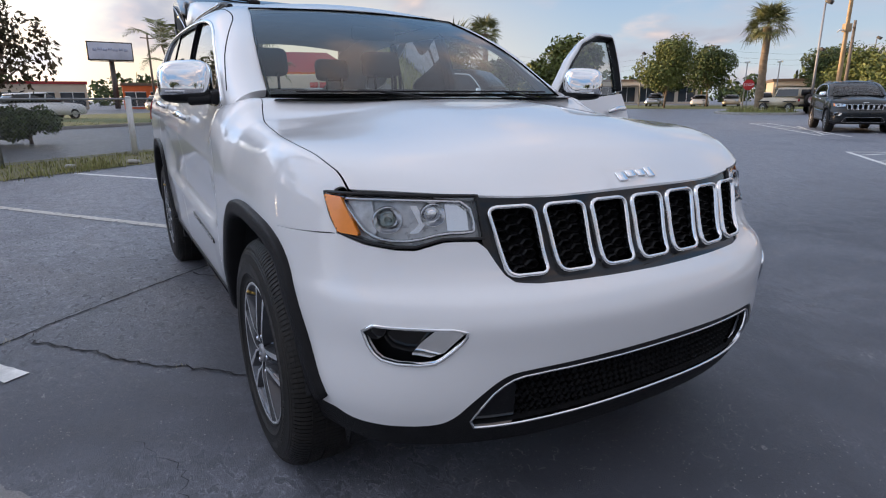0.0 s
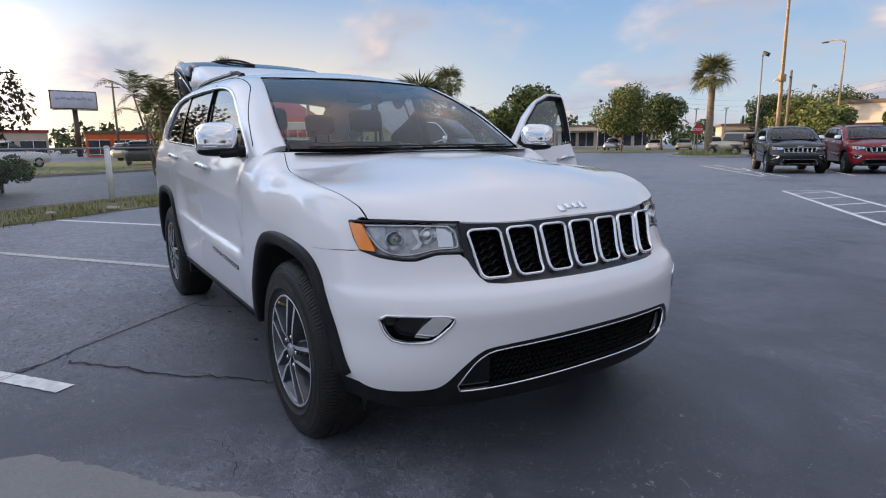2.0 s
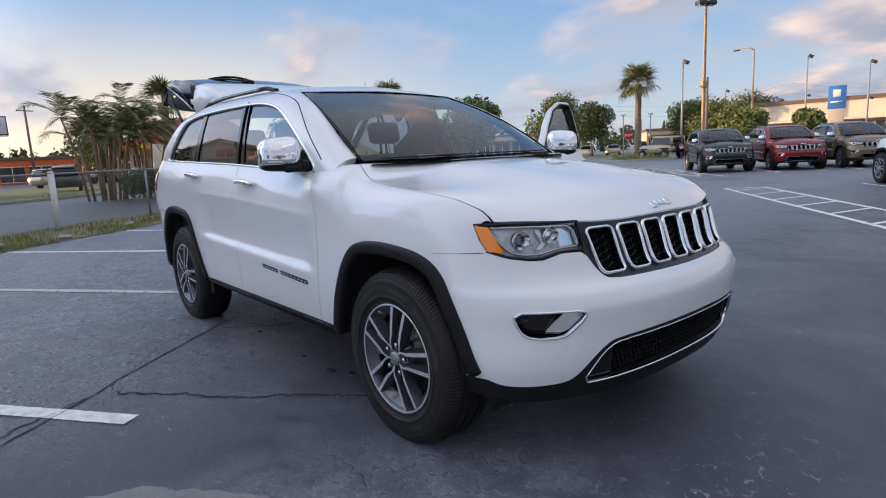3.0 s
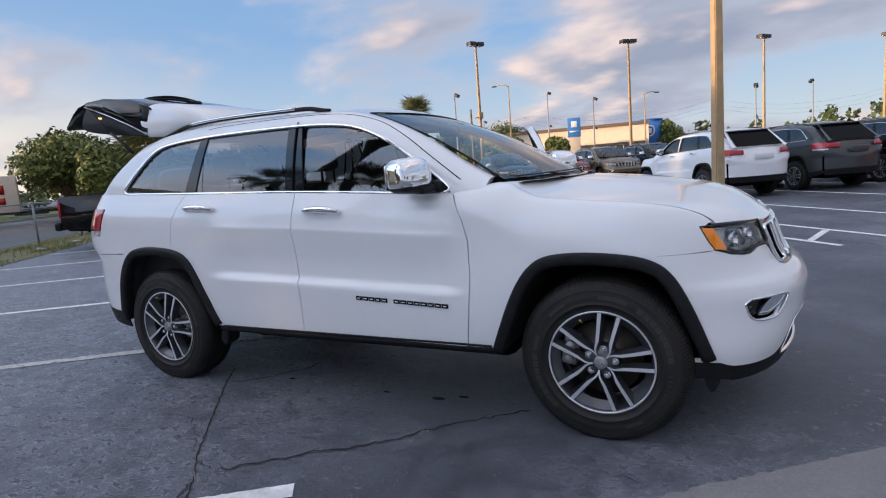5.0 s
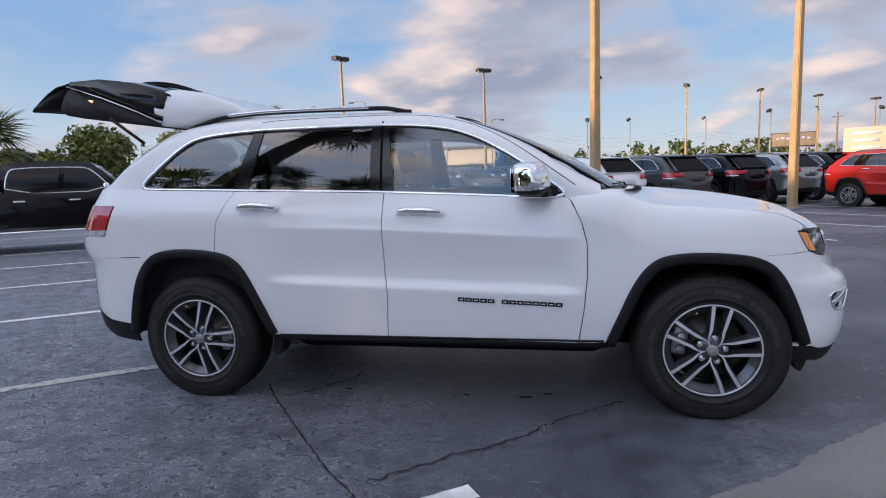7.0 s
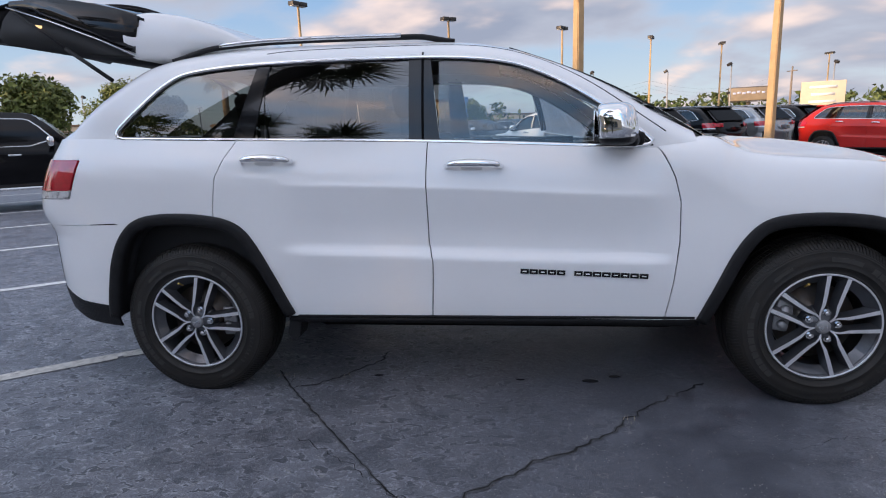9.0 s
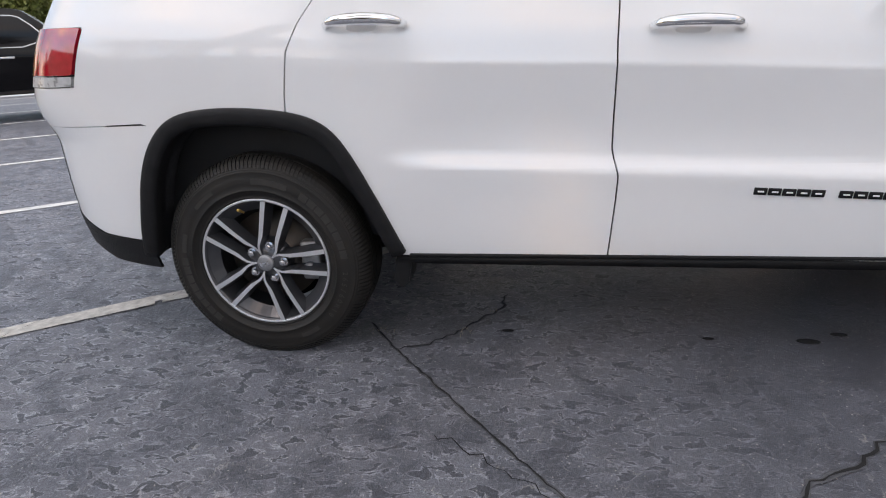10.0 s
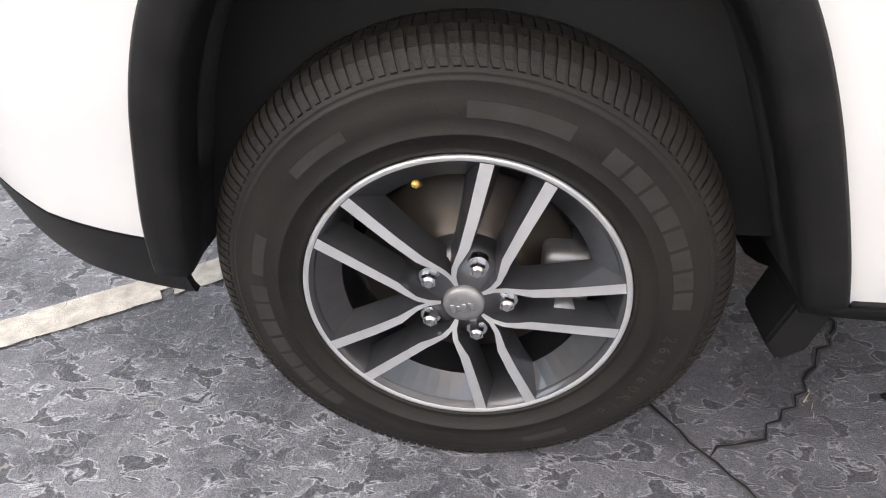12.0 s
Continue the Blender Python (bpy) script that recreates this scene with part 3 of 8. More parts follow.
    for c, cnt, step in ((34, 8, 6.6), (205, 8, 6.6)):
        for i in range(cnt):
            a = radians(c + (i - cnt / 2) * step)
            part("side_wall_block", arc_block(a, 0.098, 0.292, 0.317, 0.0006), RUBBERL, tyre, shade=False)
    for a, da, r0, r1 in ((78, 0.42, 0.296, 0.316), (128, 0.30, 0.298, 0.312), (-62, 0.26, 0.298, 0.314), (165, 0.24, 0.295, 0.312)):
        part("side_wall_band", arc_block(radians(a), da, r0, r1, 0.0006), RUBBERL, tyre, shade=False)
    for i, ch in enumerate("265/60R18"):
        if name_ok:
            a = radians(-6 - i * 4.3)
            g = lettering(ch, 0.026, 0.0007)
            put(g, pose(0, 0, 0, 0, 90 - math.degrees(a), 0) @ pose(0, -0.1349, 0.294, 90, 0, 0))
            part("size_letter", g, RUBBERL, tyre, shade=False)
    # barrel and lip
    bm = lathe([(0.2415, -0.1175), (0.2405, -0.1215), (0.2370, -0.1220), (0.2305, -0.1190), (0.2270, -0.1100), (0.2150, -0.085), (0.205, 0.0), (0.205, 0.10), (0.235, 0.115)], 128)
    bmesh.ops.recalc_face_normals(bm, faces=bm.faces)
    rim = part("rim", bm, ALLOYDARK, hub, "dark grey alloy rim")
    bm = lathe([(0.2418, -0.1178), (0.2407, -0.1222), (0.2372, -0.1228), (0.2330, -0.1205)], 128)
    part("rim_lip", bm, ALLOY, hub, "machined silver rim edge")
    # five pairs of spokes
    arms_d, arms_f = bmesh.new(), bmesh.new()
    for k in range(5):
        base = radians(rot + 72 * k)
        for sgn in (-1, 1):
            # stations from hub to rim: radius, offset sideways along the pair, width, depth y of the face
            st = [(0.034, 0.0212, 0.0028, -0.118), (0.052, 0.0305, 0.0036, -0.121), (0.070, 0.0345, 0.0044, -0.1240), (0.088, 0.0325, 0.0062, -0.1256), (0.102, 0.0308, 0.0074, -0.1256), (0.150, 0.0345, 0.0080, -0.1245), (0.232, 0.0430, 0.0090, -0.1200)]
            ring_f, ring_s = [], []
            for i, (r, off, wd, y) in enumerate(st):
                ang = base + sgn * off / r
                c, s = math.cos(ang), math.sin(ang)
                tx, tz = -s, c
                q = []
                for e, dy in ((-1, 0), (1, 0)):
                    q.append((r * c + e * wd * tx, y + dy, r * s + e * wd * tz))
                g = wd + 0.004 + 0.045 * r
                for e in (1, -1):
                    q.append((r * c + e * g * tx, y + 0.046, r * s + e * g * tz))
                ring_f.append(q)
            for tgt, lift in ((arms_d, 0.0), (arms_f, -0.0012)):
                vs = [[tgt.verts.new((v[0], v[1] + lift, v[2])) for v in q] for q in ring_f]
                for a, b in zip(vs, vs[1:]):
                    if tgt is arms_f:
                        tgt.faces.new((a[0], a[1], b[1], b[0]))
                    else:
                        for j in range(4):
                            tgt.faces.new((a[j], a[(j + 1) % 4], b[(j + 1) % 4], b[j]))
    # ledges at the foot of the gaps between pairs
    for k in range(5):
        base = radians(rot + 36 + 72 * k)
        m = 8
        lo, hi = [], []
        for j in range(m + 1):
            a = base + (j / m - 0.5) * 0.78
            lo.append(arms_d.verts.new((0.193 * math.cos(a), -0.078, 0.193 * math.sin(a))))
            hi.append(arms_d.verts.new((0.232 * math.cos(a), -0.114, 0.232 * math.sin(a))))
        for j in range(m):
            arms_d.faces.new((lo[j], lo[j + 1], hi[j + 1], hi[j]))
    bmesh.ops.recalc_face_normals(arms_d, faces=arms_d.faces)
    part("spoke_set", arms_d, ALLOYDARK, hub, "dark grey split spokes", shade=False)
    part("spoke_face", arms_f, ALLOY, hub, "machined silver spoke faces", shade=False)
    # hub boss with its cap and five nuts
    bm = lathe([(0.0, -0.114), (0.036, -0.114), (0.050, -0.108), (0.074, -0.098), (0.086, -0.06), (0.09, 0.0)], 40)
    part("hub_boss", bm, ALLOYDARK, hub)
    bm = lathe([(0.0, -0.1265), (0.020, -0.1262), (0.0275, -0.1250), (0.0305, -0.1220), (0.0315, -0.108)], 40)
    cap = part("centre_cap", bm, CAST, hub, "round grey centre cap with a worn mark")
    # a plain worn mark across the cap
    bm = join(*[box(0.0065, 0.002, h, pose(x, -0.1265, -h / 2 + dz), 0.0006) for x, h, dz in ((-0.016, 0.016, -0.001), (-0.007, 0.010, -0.002), (0.002, 0.010, 0.0), (0.012, 0.016, -0.003))])
    put(bm, pose(0, 0, 0, 0, -18, 0))
    part("cap_mark", bm, SATIN, cap)
    for k in range(5):
        a = radians(rot + 72 * k)
        cx, cz = 0.0635 * math.cos(a), 0.0635 * math.sin(a)
        bm = join(cyl(0.0170, 0.0160, 0.012, 24, pose(cx, -0.094, cz, 90, 0, 0)), cyl(0.0125, 0.0118, 0.024, 6, pose(cx, -0.096, cz, 90, 0, 0)), cyl(0.0095, 0.006, 0.004, 16, pose(cx, -0.1195, cz, 90, 0, 0)))
        put(bm, pose(0, 0, 0))
        part("wheel_nut", bm, SATIN, hub, "chrome wheel nut", shade=False)
    # valve stem by the rim
    va = radians(rot + 36)
    bm = join(cyl(0.0045, 0.0045, 0.030, 10, pose(0, 0, 0)), cyl(0.0058, 0.0052, 0.014, 10, pose(0, 0, 0.028)))
    put(bm, pose(0.196 * math.cos(va), -0.098, 0.196 * math.sin(va)) @ pose(0, 0, 0, 62, 0, 0))
    part("valve_stem", bm, BRASS, hub, "small brass-coloured valve cap")
    # brake behind
    bm = lathe([(0.072, -0.06), (0.095, -0.058), (0.098, -0.030), (0.172, -0.030), (0.172, -0.004), (0.06, -0.004)], 64)
    part("brake_disc", bm, STEEL, hub, "lightly rusted brake disc")
    bm = join(box(0.075, 0.085, 0.15, pose(0.152, -0.03, -0.085), 0.012), cyl(0.026, 0.024, 0.03, 20, pose(0.150, -0.066, -0.035, 90, 0, 0)), cyl(0.022, 0.02, 0.03, 20, pose(0.150, -0.066, 0.03, 90, 0, 0)))
    put(bm, pose(0, 0, 0, 0, 0 if rot < 75 else 190, 0))
    part("brake_caliper", bm, CAST, hub, "grey cast brake caliper")
    bm = lathe([(0.0, 0.03), (0.2, 0.03)], 32)
    part("backing_plate", bm, DARK, hub)
    return hub


def gate_slab(line, thick, w0, w1):
    """A bent slab across the car along an (x, z) line."""
    bm = bmesh.new()
    n = len(line)
    rows = []
    for i, (x, z) in enumerate(line):
        w = w0 + (w1 - w0) * i / (n - 1)
        ys = np.linspace(-w, w, 15)
        top = [bm.verts.new((x, y, z + 0.02 * (1 - (y / w) ** 2) - 0.015 * (abs(y) / w) ** 6)) for y in ys]
        bot = [bm.verts.new((x + 0.004, y * 0.985, z - thick + 0.02 * (1 - (y / w) ** 2))) for y in ys]
        rows.append(top + bot[::-1])
    for a, b in zip(rows, rows[1:]):
        for k in range(len(a)):
            bm.faces.new((a[k], a[(k + 1) % len(a)], b[(k + 1) % len(a)], b[k]))
    bm.faces.new(rows[0]), bm.faces.new(rows[-1][::-1])
    bmesh.ops.recalc_face_normals(bm, faces=bm.faces)
    return bm


def gate_spoiler():
    """The white hood of the spoiler, from the roof's end up to the glass, with its cheeks."""
    top = curve([-3.30, -3.20, -3.05, -2.90, -2.76, -2.64], [1.914, 1.928, 1.910, 1.868, 1.808, 1.742])
    low = curve([-3.32, -3.24, -3.05, -2.90, -2.64], [1.74, 1.690, 1.690, 1.706, 1.722])
    bm = bmesh.new()
    rows = []
    for x in np.linspace(-3.30, -2.65, 28):
        t, l = float(top(x)), float(low(x))
        w = 0.60 - 0.06 * float(smooth(-3.0, -2.65, x))
        sec = [(-w + 0.02, l), (-w + 0.004, l + 0.15 * (t - l)), (-w, l + 0.4 * (t - l)), (-w + 0.012, l + 0.80 * (t - l)), (-w + 0.030, l + 0.94 * (t - l)), (-w + 0.07, t)]
        sec = sec + [(y, t + 0.012 * (1 - (y / w) ** 2)) for y in np.linspace(-w + 0.2, w - 0.2, 9)] + [(-y, z) for y, z in sec[::-1]]
        rows.append([bm.verts.new((x - 0.02 * (abs(y) / w), y, z)) for y, z in sec])
    for a, b in zip(rows, rows[1:]):
        for k in range(len(a)):
            bm.faces.new((a[k], a[(k + 1) % len(a)], b[(k + 1) % len(a)], b[k]))
    bm.faces.new(rows[0]), bm.faces.new(rows[-1][::-1])
    bmesh.ops.recalc_face_normals(bm, faces=bm.faces)
    ends = [e for f in bm.faces if len(f.verts) > 4 for e in f.edges]
    bmesh.ops.split_edges(bm, edges=list(set(ends)))
    return bm


def gate_shell():
    """The inner trim under the raised tailgate."""
    prof = [(-3.24, 1.69), (-3.60, 1.733), (-3.88, 1.775), (-4.02, 1.805), (-4.055, 1.85), (-4.01, 1.935), (-3.95, 1.985), (-3.70, 1.90), (-3.45, 1.80), (-3.26, 1.715)]
    return prism(prof, -0.585, 0.585, 0.010)


def gate_cheek(s):
    """The glass's turned-down side, from its crown to the seal."""
    prof = [(-3.26, 1.712), (-3.45, 1.797), (-3.70, 1.897), (-3.95, 1.982), (-3.95, 2.016), (-3.72, 2.020), (-3.55, 1.995), (-3.34, 1.945), (-3.22, 1.90)]
    return prism(prof, s * 0.565, s * 0.598, 0.006)


def build_car(name, label, opened=True):
    car = thing(name, label, "car")
    side_x = lambda a, b, s: np.arange(a, b + s, s)
    # -- fender
    Z0 = 0.33
    f_fen = lambda x, v: (x, -half(x, Z0 + (fend_z(x) - Z0) * np.sin(v * math.pi / 2)), Z0 + (fend_z(x) - Z0) * np.sin(v * math.pi / 2))
    cv = lambda pts: [(x, math.asin(max(0, min(1, (z - Z0) / (float(fend_z(x)) - Z0)))) * 2 / math.pi) for x, z in pts]
    top = [(x, float(fend_z(x))) for x in np.linspace(-0.70, 0.480, 40)]
    front = [(0.482, 0.968), (0.445, 0.964), (0.431, 0.962), (0.457, 0.910), (0.485, 0.866), (0.36, 0.860), (0.28, 0.858)]
    keep = cv(dense(shifted(GAP_FENDER, GAP)[::-1], 0.03, False) + top) + [(0.481, 0.990)] + cv(dense(front[1:], 0.02, False) + [(0.26, 0.858), (0.25, 0.394), (-0.6, 0.394)])
    fender = part("front_fender", patch(f_fen, np.arange(-0.72, 0.50, 0.012), np.linspace(0, 1, 64), keep, [cv(HOLE_F)], sa=1.0), PAINT, car)
    flip_y(fender)
    # -- doors
    rock = lambda x: 0.402 if x > -2 else 0.402
    fd_keep = dense(shifted(GAP_FENDER, -GAP), 0.03, False) + dense([(-0.655, 0.392), (-1.708, 0.404)], 0.03, False) + dense(shifted(GAP_DOORS, GAP)[::-1], 0.03, False) + [(x, float(belt(x)) + 0.002) for x in np.linspace(-1.70, -0.70, 30)]
    ZS = np.array(sorted([*np.arange(0.38, 0.64, 0.0125), 0.645, 0.6545, 0.6555, 0.663, 0.675, 0.687, 0.698, 0.7075, 0.7085, *np.arange(0.72, 0.97, 0.0125), *np.arange(0.972, 1.075, 0.0055), *np.arange(1.08, 1.30, 0.0125)]))
    A, B = np.arange(-1.74, -0.58, 0.014), ZS[ZS < 1.25]
    door = part("front_door", patch(f_side, A, B, fd_keep), PAINT, car)
    doors = [door]
    rd_keep = dense(shifted(GAP_DOORS, -GAP), 0.03, False) + dense([(-1.716, 0.404), (-2.36, 0.404)], 0.03, False) + [(-2.40, 0.404), (-2.765 + GAP, 0.404)] + dense(shifted(GAP_QUARTER, GAP)[::-1], 0.03, False) + [(x, float(belt(x)) + 0.002) for x in np.linspace(-2.62, -1.72, 30)]
    A = np.arange(-2.79, -1.68, 0.014)
    rdoor = part("rear_door", patch(f_side, A, ZS[ZS < 1.29], rd_keep, [HOLE_R]), PAINT, car)
    # -- quarter panel
    q_keep = dense(shifted(GAP_QUARTER, -GAP), 0.03, False) + [(-2.77, 0.82), (-3.0, 0.80), (-3.28, 0.880), (-3.70, 0.8705), (-3.90, 0.8700), (-3.86, 1.005), (-3.502, 1.005), (-3.432, 1.195), (-3.77, 1.20), (-3.74, 1.30)] + [(x, float(belt(x)) + 0.002) for x in np.linspace(-3.4, -2.64, 20)]
    quarter = part("rear_quarter", patch(f_side, np.arange(-3.93, -2.60, 0.012), np.arange(0.80, 1.32, 0.0125), dense(q_keep, 0.02), [HOLE_R]), PAINT, car)
    b_keep = [(-3.0, 0.876), (-3.82, 0.864), (-3.94, 0.862), (-3.94, 0.535), (-3.70, 0.530), (-3.55, 0.475), (-3.36, 0.455), (-3.0, 0.45)]
    f_tail = lambda p, z: (float(-3.3 + (tail(z) + 3.3) * max(math.cos(abs(p) * math.pi / 2), 1e-6) ** (2 / (2.6 + 1.6 * smooth(0.80, 1.0, z)))), float(np.sign(p) * half0(-3.3, z) * max(math.sin(abs(p) * math.pi / 2), 0) ** (2 / (2.4 + 0.8 * smooth(0.80, 1.0, z)))), z)
    bm = patch(f_side, np.arange(-3.72, -3.0, 0.012), np.arange(0.42, 0.89, 0.0125), [(-3.0, 0.877), (-3.705, 0.8690), (-3.705, 0.530), (-3.55, 0.475), (-3.36, 0.455), (-3.0, 0.45)], [HOLE_R])
    bmr = patch(f_side, np.arange(-3.72, -3.0, 0.012), np.arange(0.42, 0.89, 0.0125), [(-3.0, 0.877), (-3.705, 0.8690), (-3.705, 0.530), (-3.55, 0.475), (-3.36, 0.455), (-3.0, 0.45)], [HOLE_R])
    put(bmr, Matrix.Diagonal((1, -1, 1, 1)))
    bmesh.ops.reverse_faces(bmr, faces=bmr.faces)
    p0 = 0.585
    mid = patch(f_tail, np.linspace(-0.60, 0.60, 60), np.linspace(0.53, 0.866, 20), None, (), sa=1.0, sign=-1, flange=0)
    part("rear_bumper", join(bm, bmr, mid), PAINT, car)
    low = [(-3.0, 0.445), (-3.36, 0.449), (-3.55, 0.468), (-3.705, 0.524), (-3.705, 0.42), (-3.55, 0.36), (-3.34, 0.335), (-3.0, 0.335)]
    bm = patch(f_side, np.arange(-3.72, -3.3, 0.012), np.arange(0.30, 0.54, 0.012), low, [HOLE_R])
    bmr = patch(f_side, np.arange(-3.72, -3.3, 0.012), np.arange(0.30, 0.54, 0.012), low, [HOLE_R])
    put(bmr, Matrix.Diagonal((1, -1, 1, 1)))
    bmesh.ops.reverse_faces(bmr, faces=bmr.faces)
    part("lower_rear_trim", join(bm, bmr, patch(f_tail, np.linspace(-0.60, 0.60, 40), np.linspace(0.38, 0.524, 10), None, (), sign=-1, flange=0)), BLACKPL, car, "black plastic lower bumper")
    # -- tail lamps
    red = part("tail_lamp", patch(f_side, np.arange(-3.92, -3.42, 0.01), np.arange(1.03, 1.21, 0.01), [(-3.440, 1.192), (-3.74, 1.197), (-3.79, 1.046), (-3.495, 1.046)], lift=0.006, flange=0.02), REDLENS, car, "red tail lamp with a clear lower part")
    clr = part("reverse_lamp", patch(f_side, np.arange(-3.92, -3.47, 0.01), np.arange(0.99, 1.07, 0.01), [(-3.497, 1.041), (-3.79, 1.041), (-3.80, 1.008), (-3.509, 1.008)], lift=0.004, flange=0.02), LAMPIN, red, "clear reversing lamp")
    r2 = flip_y(red)
    flip_y(clr, r2)
    # -- sills, flares and wheel wells
    for fl, c in ((FLARE_F, 0.0), (FLARE_R, -2.915)):
        path = dense(rounded(fl, 3, False), 0.02, False)
        inner = [(x + (c - x) * 0.055, z + (0.37 - z) * 0.045) for x, z in path]
        prof = [(-0.5, 0.15), (-0.46, 0.75), (-0.36, 1.0), (-0.1, 1.02), (0.2, 0.95), (0.42, 0.7), (0.5, 0.1)]
        bm = band(f_side, inner, 0.058, 0.020, closed=False, profile=prof, base=-0.05)
        fo = part("wheel_arch_flare", bm, BLACKPL, car, "black plastic wheel arch flare")
        flip_y(fo)
        # liner
        well = [(x + (c - x) * 0.11, z + (0.37 - z) * 0.09) for x, z in path]
        bm = bmesh.new()
        rows = [[bm.verts.new((x, -yy, z)) for x, z in well] for yy in (0.90, 0.80, 0.66, 0.55)]
        for a, b in zip(rows, rows[1:]):
            for i in range(len(a) - 1):
                bm.faces.new((a[i], a[i + 1], b[i + 1], b[i]))
        bm.faces.new(rows[-1])
        lo = part("wheel_well", bm, LINER, car, "dark grey plastic wheel arch liner")
        flip_y(lo)
        # mud flap or air dam behind the arch
    bm = prism([(-0.50, 0.400), (-0.56, 0.405), (-2.36, 0.412), (-2.42, 0.405), (-2.44, 0.375), (-2.36, 0.368), (-0.60, 0.360), (-0.50, 0.362)], -0.902, -0.62, 0.006)
    sill = part("sill", bm, BLACKPL, car, "black plastic sill under the doors")
    flip_y(sill)
    bm = band(f_side, [(x, 0.404) for x in np.linspace(-2.38, -0.52, 60)], 0.012, 0.006, closed=False)
    flip_y(part("sill_trim", bm, BLACKPL, car))
    bm = prism([(-2.37, 0.405), (-2.43, 0.405), (-2.455, 0.300), (-2.425, 0.262), (-2.39, 0.29)], -0.885, -0.78, 0.005)
    flip_y(part("mud_guard", bm, BLACKPL, car, "small black mud guard", shade=False))
    bm = prism([(0.37, 0.39), (0.51, 0.385), (0.50, 0.29), (0.475, 0.232), (0.455, 0.238), (0.43, 0.30)], -0.80, -0.68, 0.005)
    flip_y(part("air_dam", bm, BLACKPL, car, "black air dam ahead of the front wheel", shade=False))
    # -- front bumper
    fog = rounded([(-0.797, 0.650), (-0.705, 0.650), (-0.598, 0.647), (-0.600, 0.622), (-0.640, 0.572), (-0.668, 0.550), (-0.753, 0.552), (-0.779, 0.580)], 1)
    fogp = dense(yz(fog), 0.012)
    fogl = [(-p, z) for p, z in fogp]
    lowg = [(-0.588, 0.350), (-0.545, 0.448), (-0.500, 0.492), (-0.450, 0.507), (-0.22, 0.515), (0.22, 0.515), (0.450, 0.507), (0.500, 0.492), (0.545, 0.448), (0.588, 0.350)]
    white_low = [(-0.84, 0.385), (-0.811, 0.364), (-0.755, 0.362), (-0.658, 0.368), (-0.621, 0.386), (-0.582, 0.442), (-0.524, 0.503), (-0.475, 0.524), (-0.22, 0.536), (0, 0.537)]
    wl = yz(rounded(white_low, 2, False))
    white_keep = [(p, z) for p, z in wl] + [(-p, z) for p, z in wl[::-1]]
    white_keep = [(-0.93, 0.40)] + white_keep + [(0.93, 0.40), (0.93, 0.855)]
    top_line = xz([(0.30, 0.8572), (0.46, 0.8615), (0.484, 0.8640)]) + yz([(-0.755, 0.840), (-0.70, 0.828), (-0.66, 0.826), (-0.60, 0.845), (-0.575, 0.846), (-0.525, 0.844), (-0.505, 0.825), (-0.475, 0.760), (-0.455, 0.742), (-0.40, 0.736), (0, 0.732)])
    white_keep += [(-p, z) for p, z in top_line] + [(p, z) for p, z in top_line[::-1]] + [(-0.93, 0.855)]
    wk = dense(white_keep, 0.01)
    # arch hole in nose coordinates
    def hole_front(s):
        pts = []
        for x, z in HOLE_F:
            if x > 0.1 and z > 0.2:
                pts.append((s * -p_of_x(max(x, 0.02), z), z))
        return pts + [(s * 1.2, 0.36), (s * 1.2, 0.9)] if s > 0 else pts + [(s * 1.2, 0.36), (s * 1.2, 0.9)]
    hl, hr = hole_front(-1), hole_front(1)
    sgn = -1
    bump = part("front_bumper", patch(f_front, np.linspace(-0.9, 0.9, 300), np.arange(0.345, 0.87, 0.0085), wk, [fogp, fogl, hl, hr], sa=1.5, sign=1, flange=0.02), PAINT, car)
    # black lower fascia
    lg = dense(yz(rounded(lowg + [(0.50, 0.347), (0.28, 0.355), (0, 0.358), (-0.28, 0.355), (-0.50, 0.347)], 1)), 0.01)
    fas = [(-0.93, 0.396)] + [(p, z - 0.004) for p, z in wl] + [(-p, z - 0.004) for p, z in wl[::-1]] + [(0.93, 0.396), (0.93, 0.285), (-0.93, 0.285)]
    fascia = part("lower_fascia", patch(f_front, np.linspace(-0.9, 0.9, 260), np.arange(0.235, 0.54, 0.0085), dense(fas, 0.012), [lg, hl, hr, [(-1.2, 0.2), (-0.60, 0.2), (-0.64, 0.285), (-0.76, 0.305), (-1.2, 0.33)], [(1.2, 0.2), (0.60, 0.2), (0.64, 0.285), (0.76, 0.305), (1.2, 0.33)]], sa=1.5, lift=-0.004, flange=0.03), BLACKPL, car, "black plastic lower bumper")
    part("lower_grille_trim", band(f_front, lg, 0.007, 0.006, lift=-0.007), CHROME, fascia, "thin chrome surround")
    # lower grille mesh
    bm = bmesh.new()
    for i in range(-26, 27):
        for j in range(8):
            y, z = (i + 0.5 * (j % 2)) * 0.022, 0.325 + j * 0.022
            if not inside(np.array([y]), np.array([z]), [(-0.56, 0.33), (-0.47, 0.48), (0.47, 0.48), (0.56, 0.33)])[0]:
                continue
            x = float(f_front(p_of_y(y, z), z)[0]) - 0.035
            o = [(x, y + 0.0125 * math.cos(math.pi / 3 * k), z + 0.0125 * math.sin(math.pi / 3 * k)) for k in range(6)]
            n = [(x - 0.01, y + 0.0085 * math.cos(math.pi / 3 * k), z + 0.0085 * math.sin(math.pi / 3 * k)) for k in range(6)]
            vo, vn = [bm.verts.new(v) for v in o], [bm.verts.new(v) for v in n]
            for k in range(6):
                bm.faces.new((vo[k], vo[(k + 1) % 6], vn[(k + 1) % 6], vn[k]))
    part("lower_grille_mesh", bm, BLACKPL, fascia, "black honeycomb mesh", shade=False)
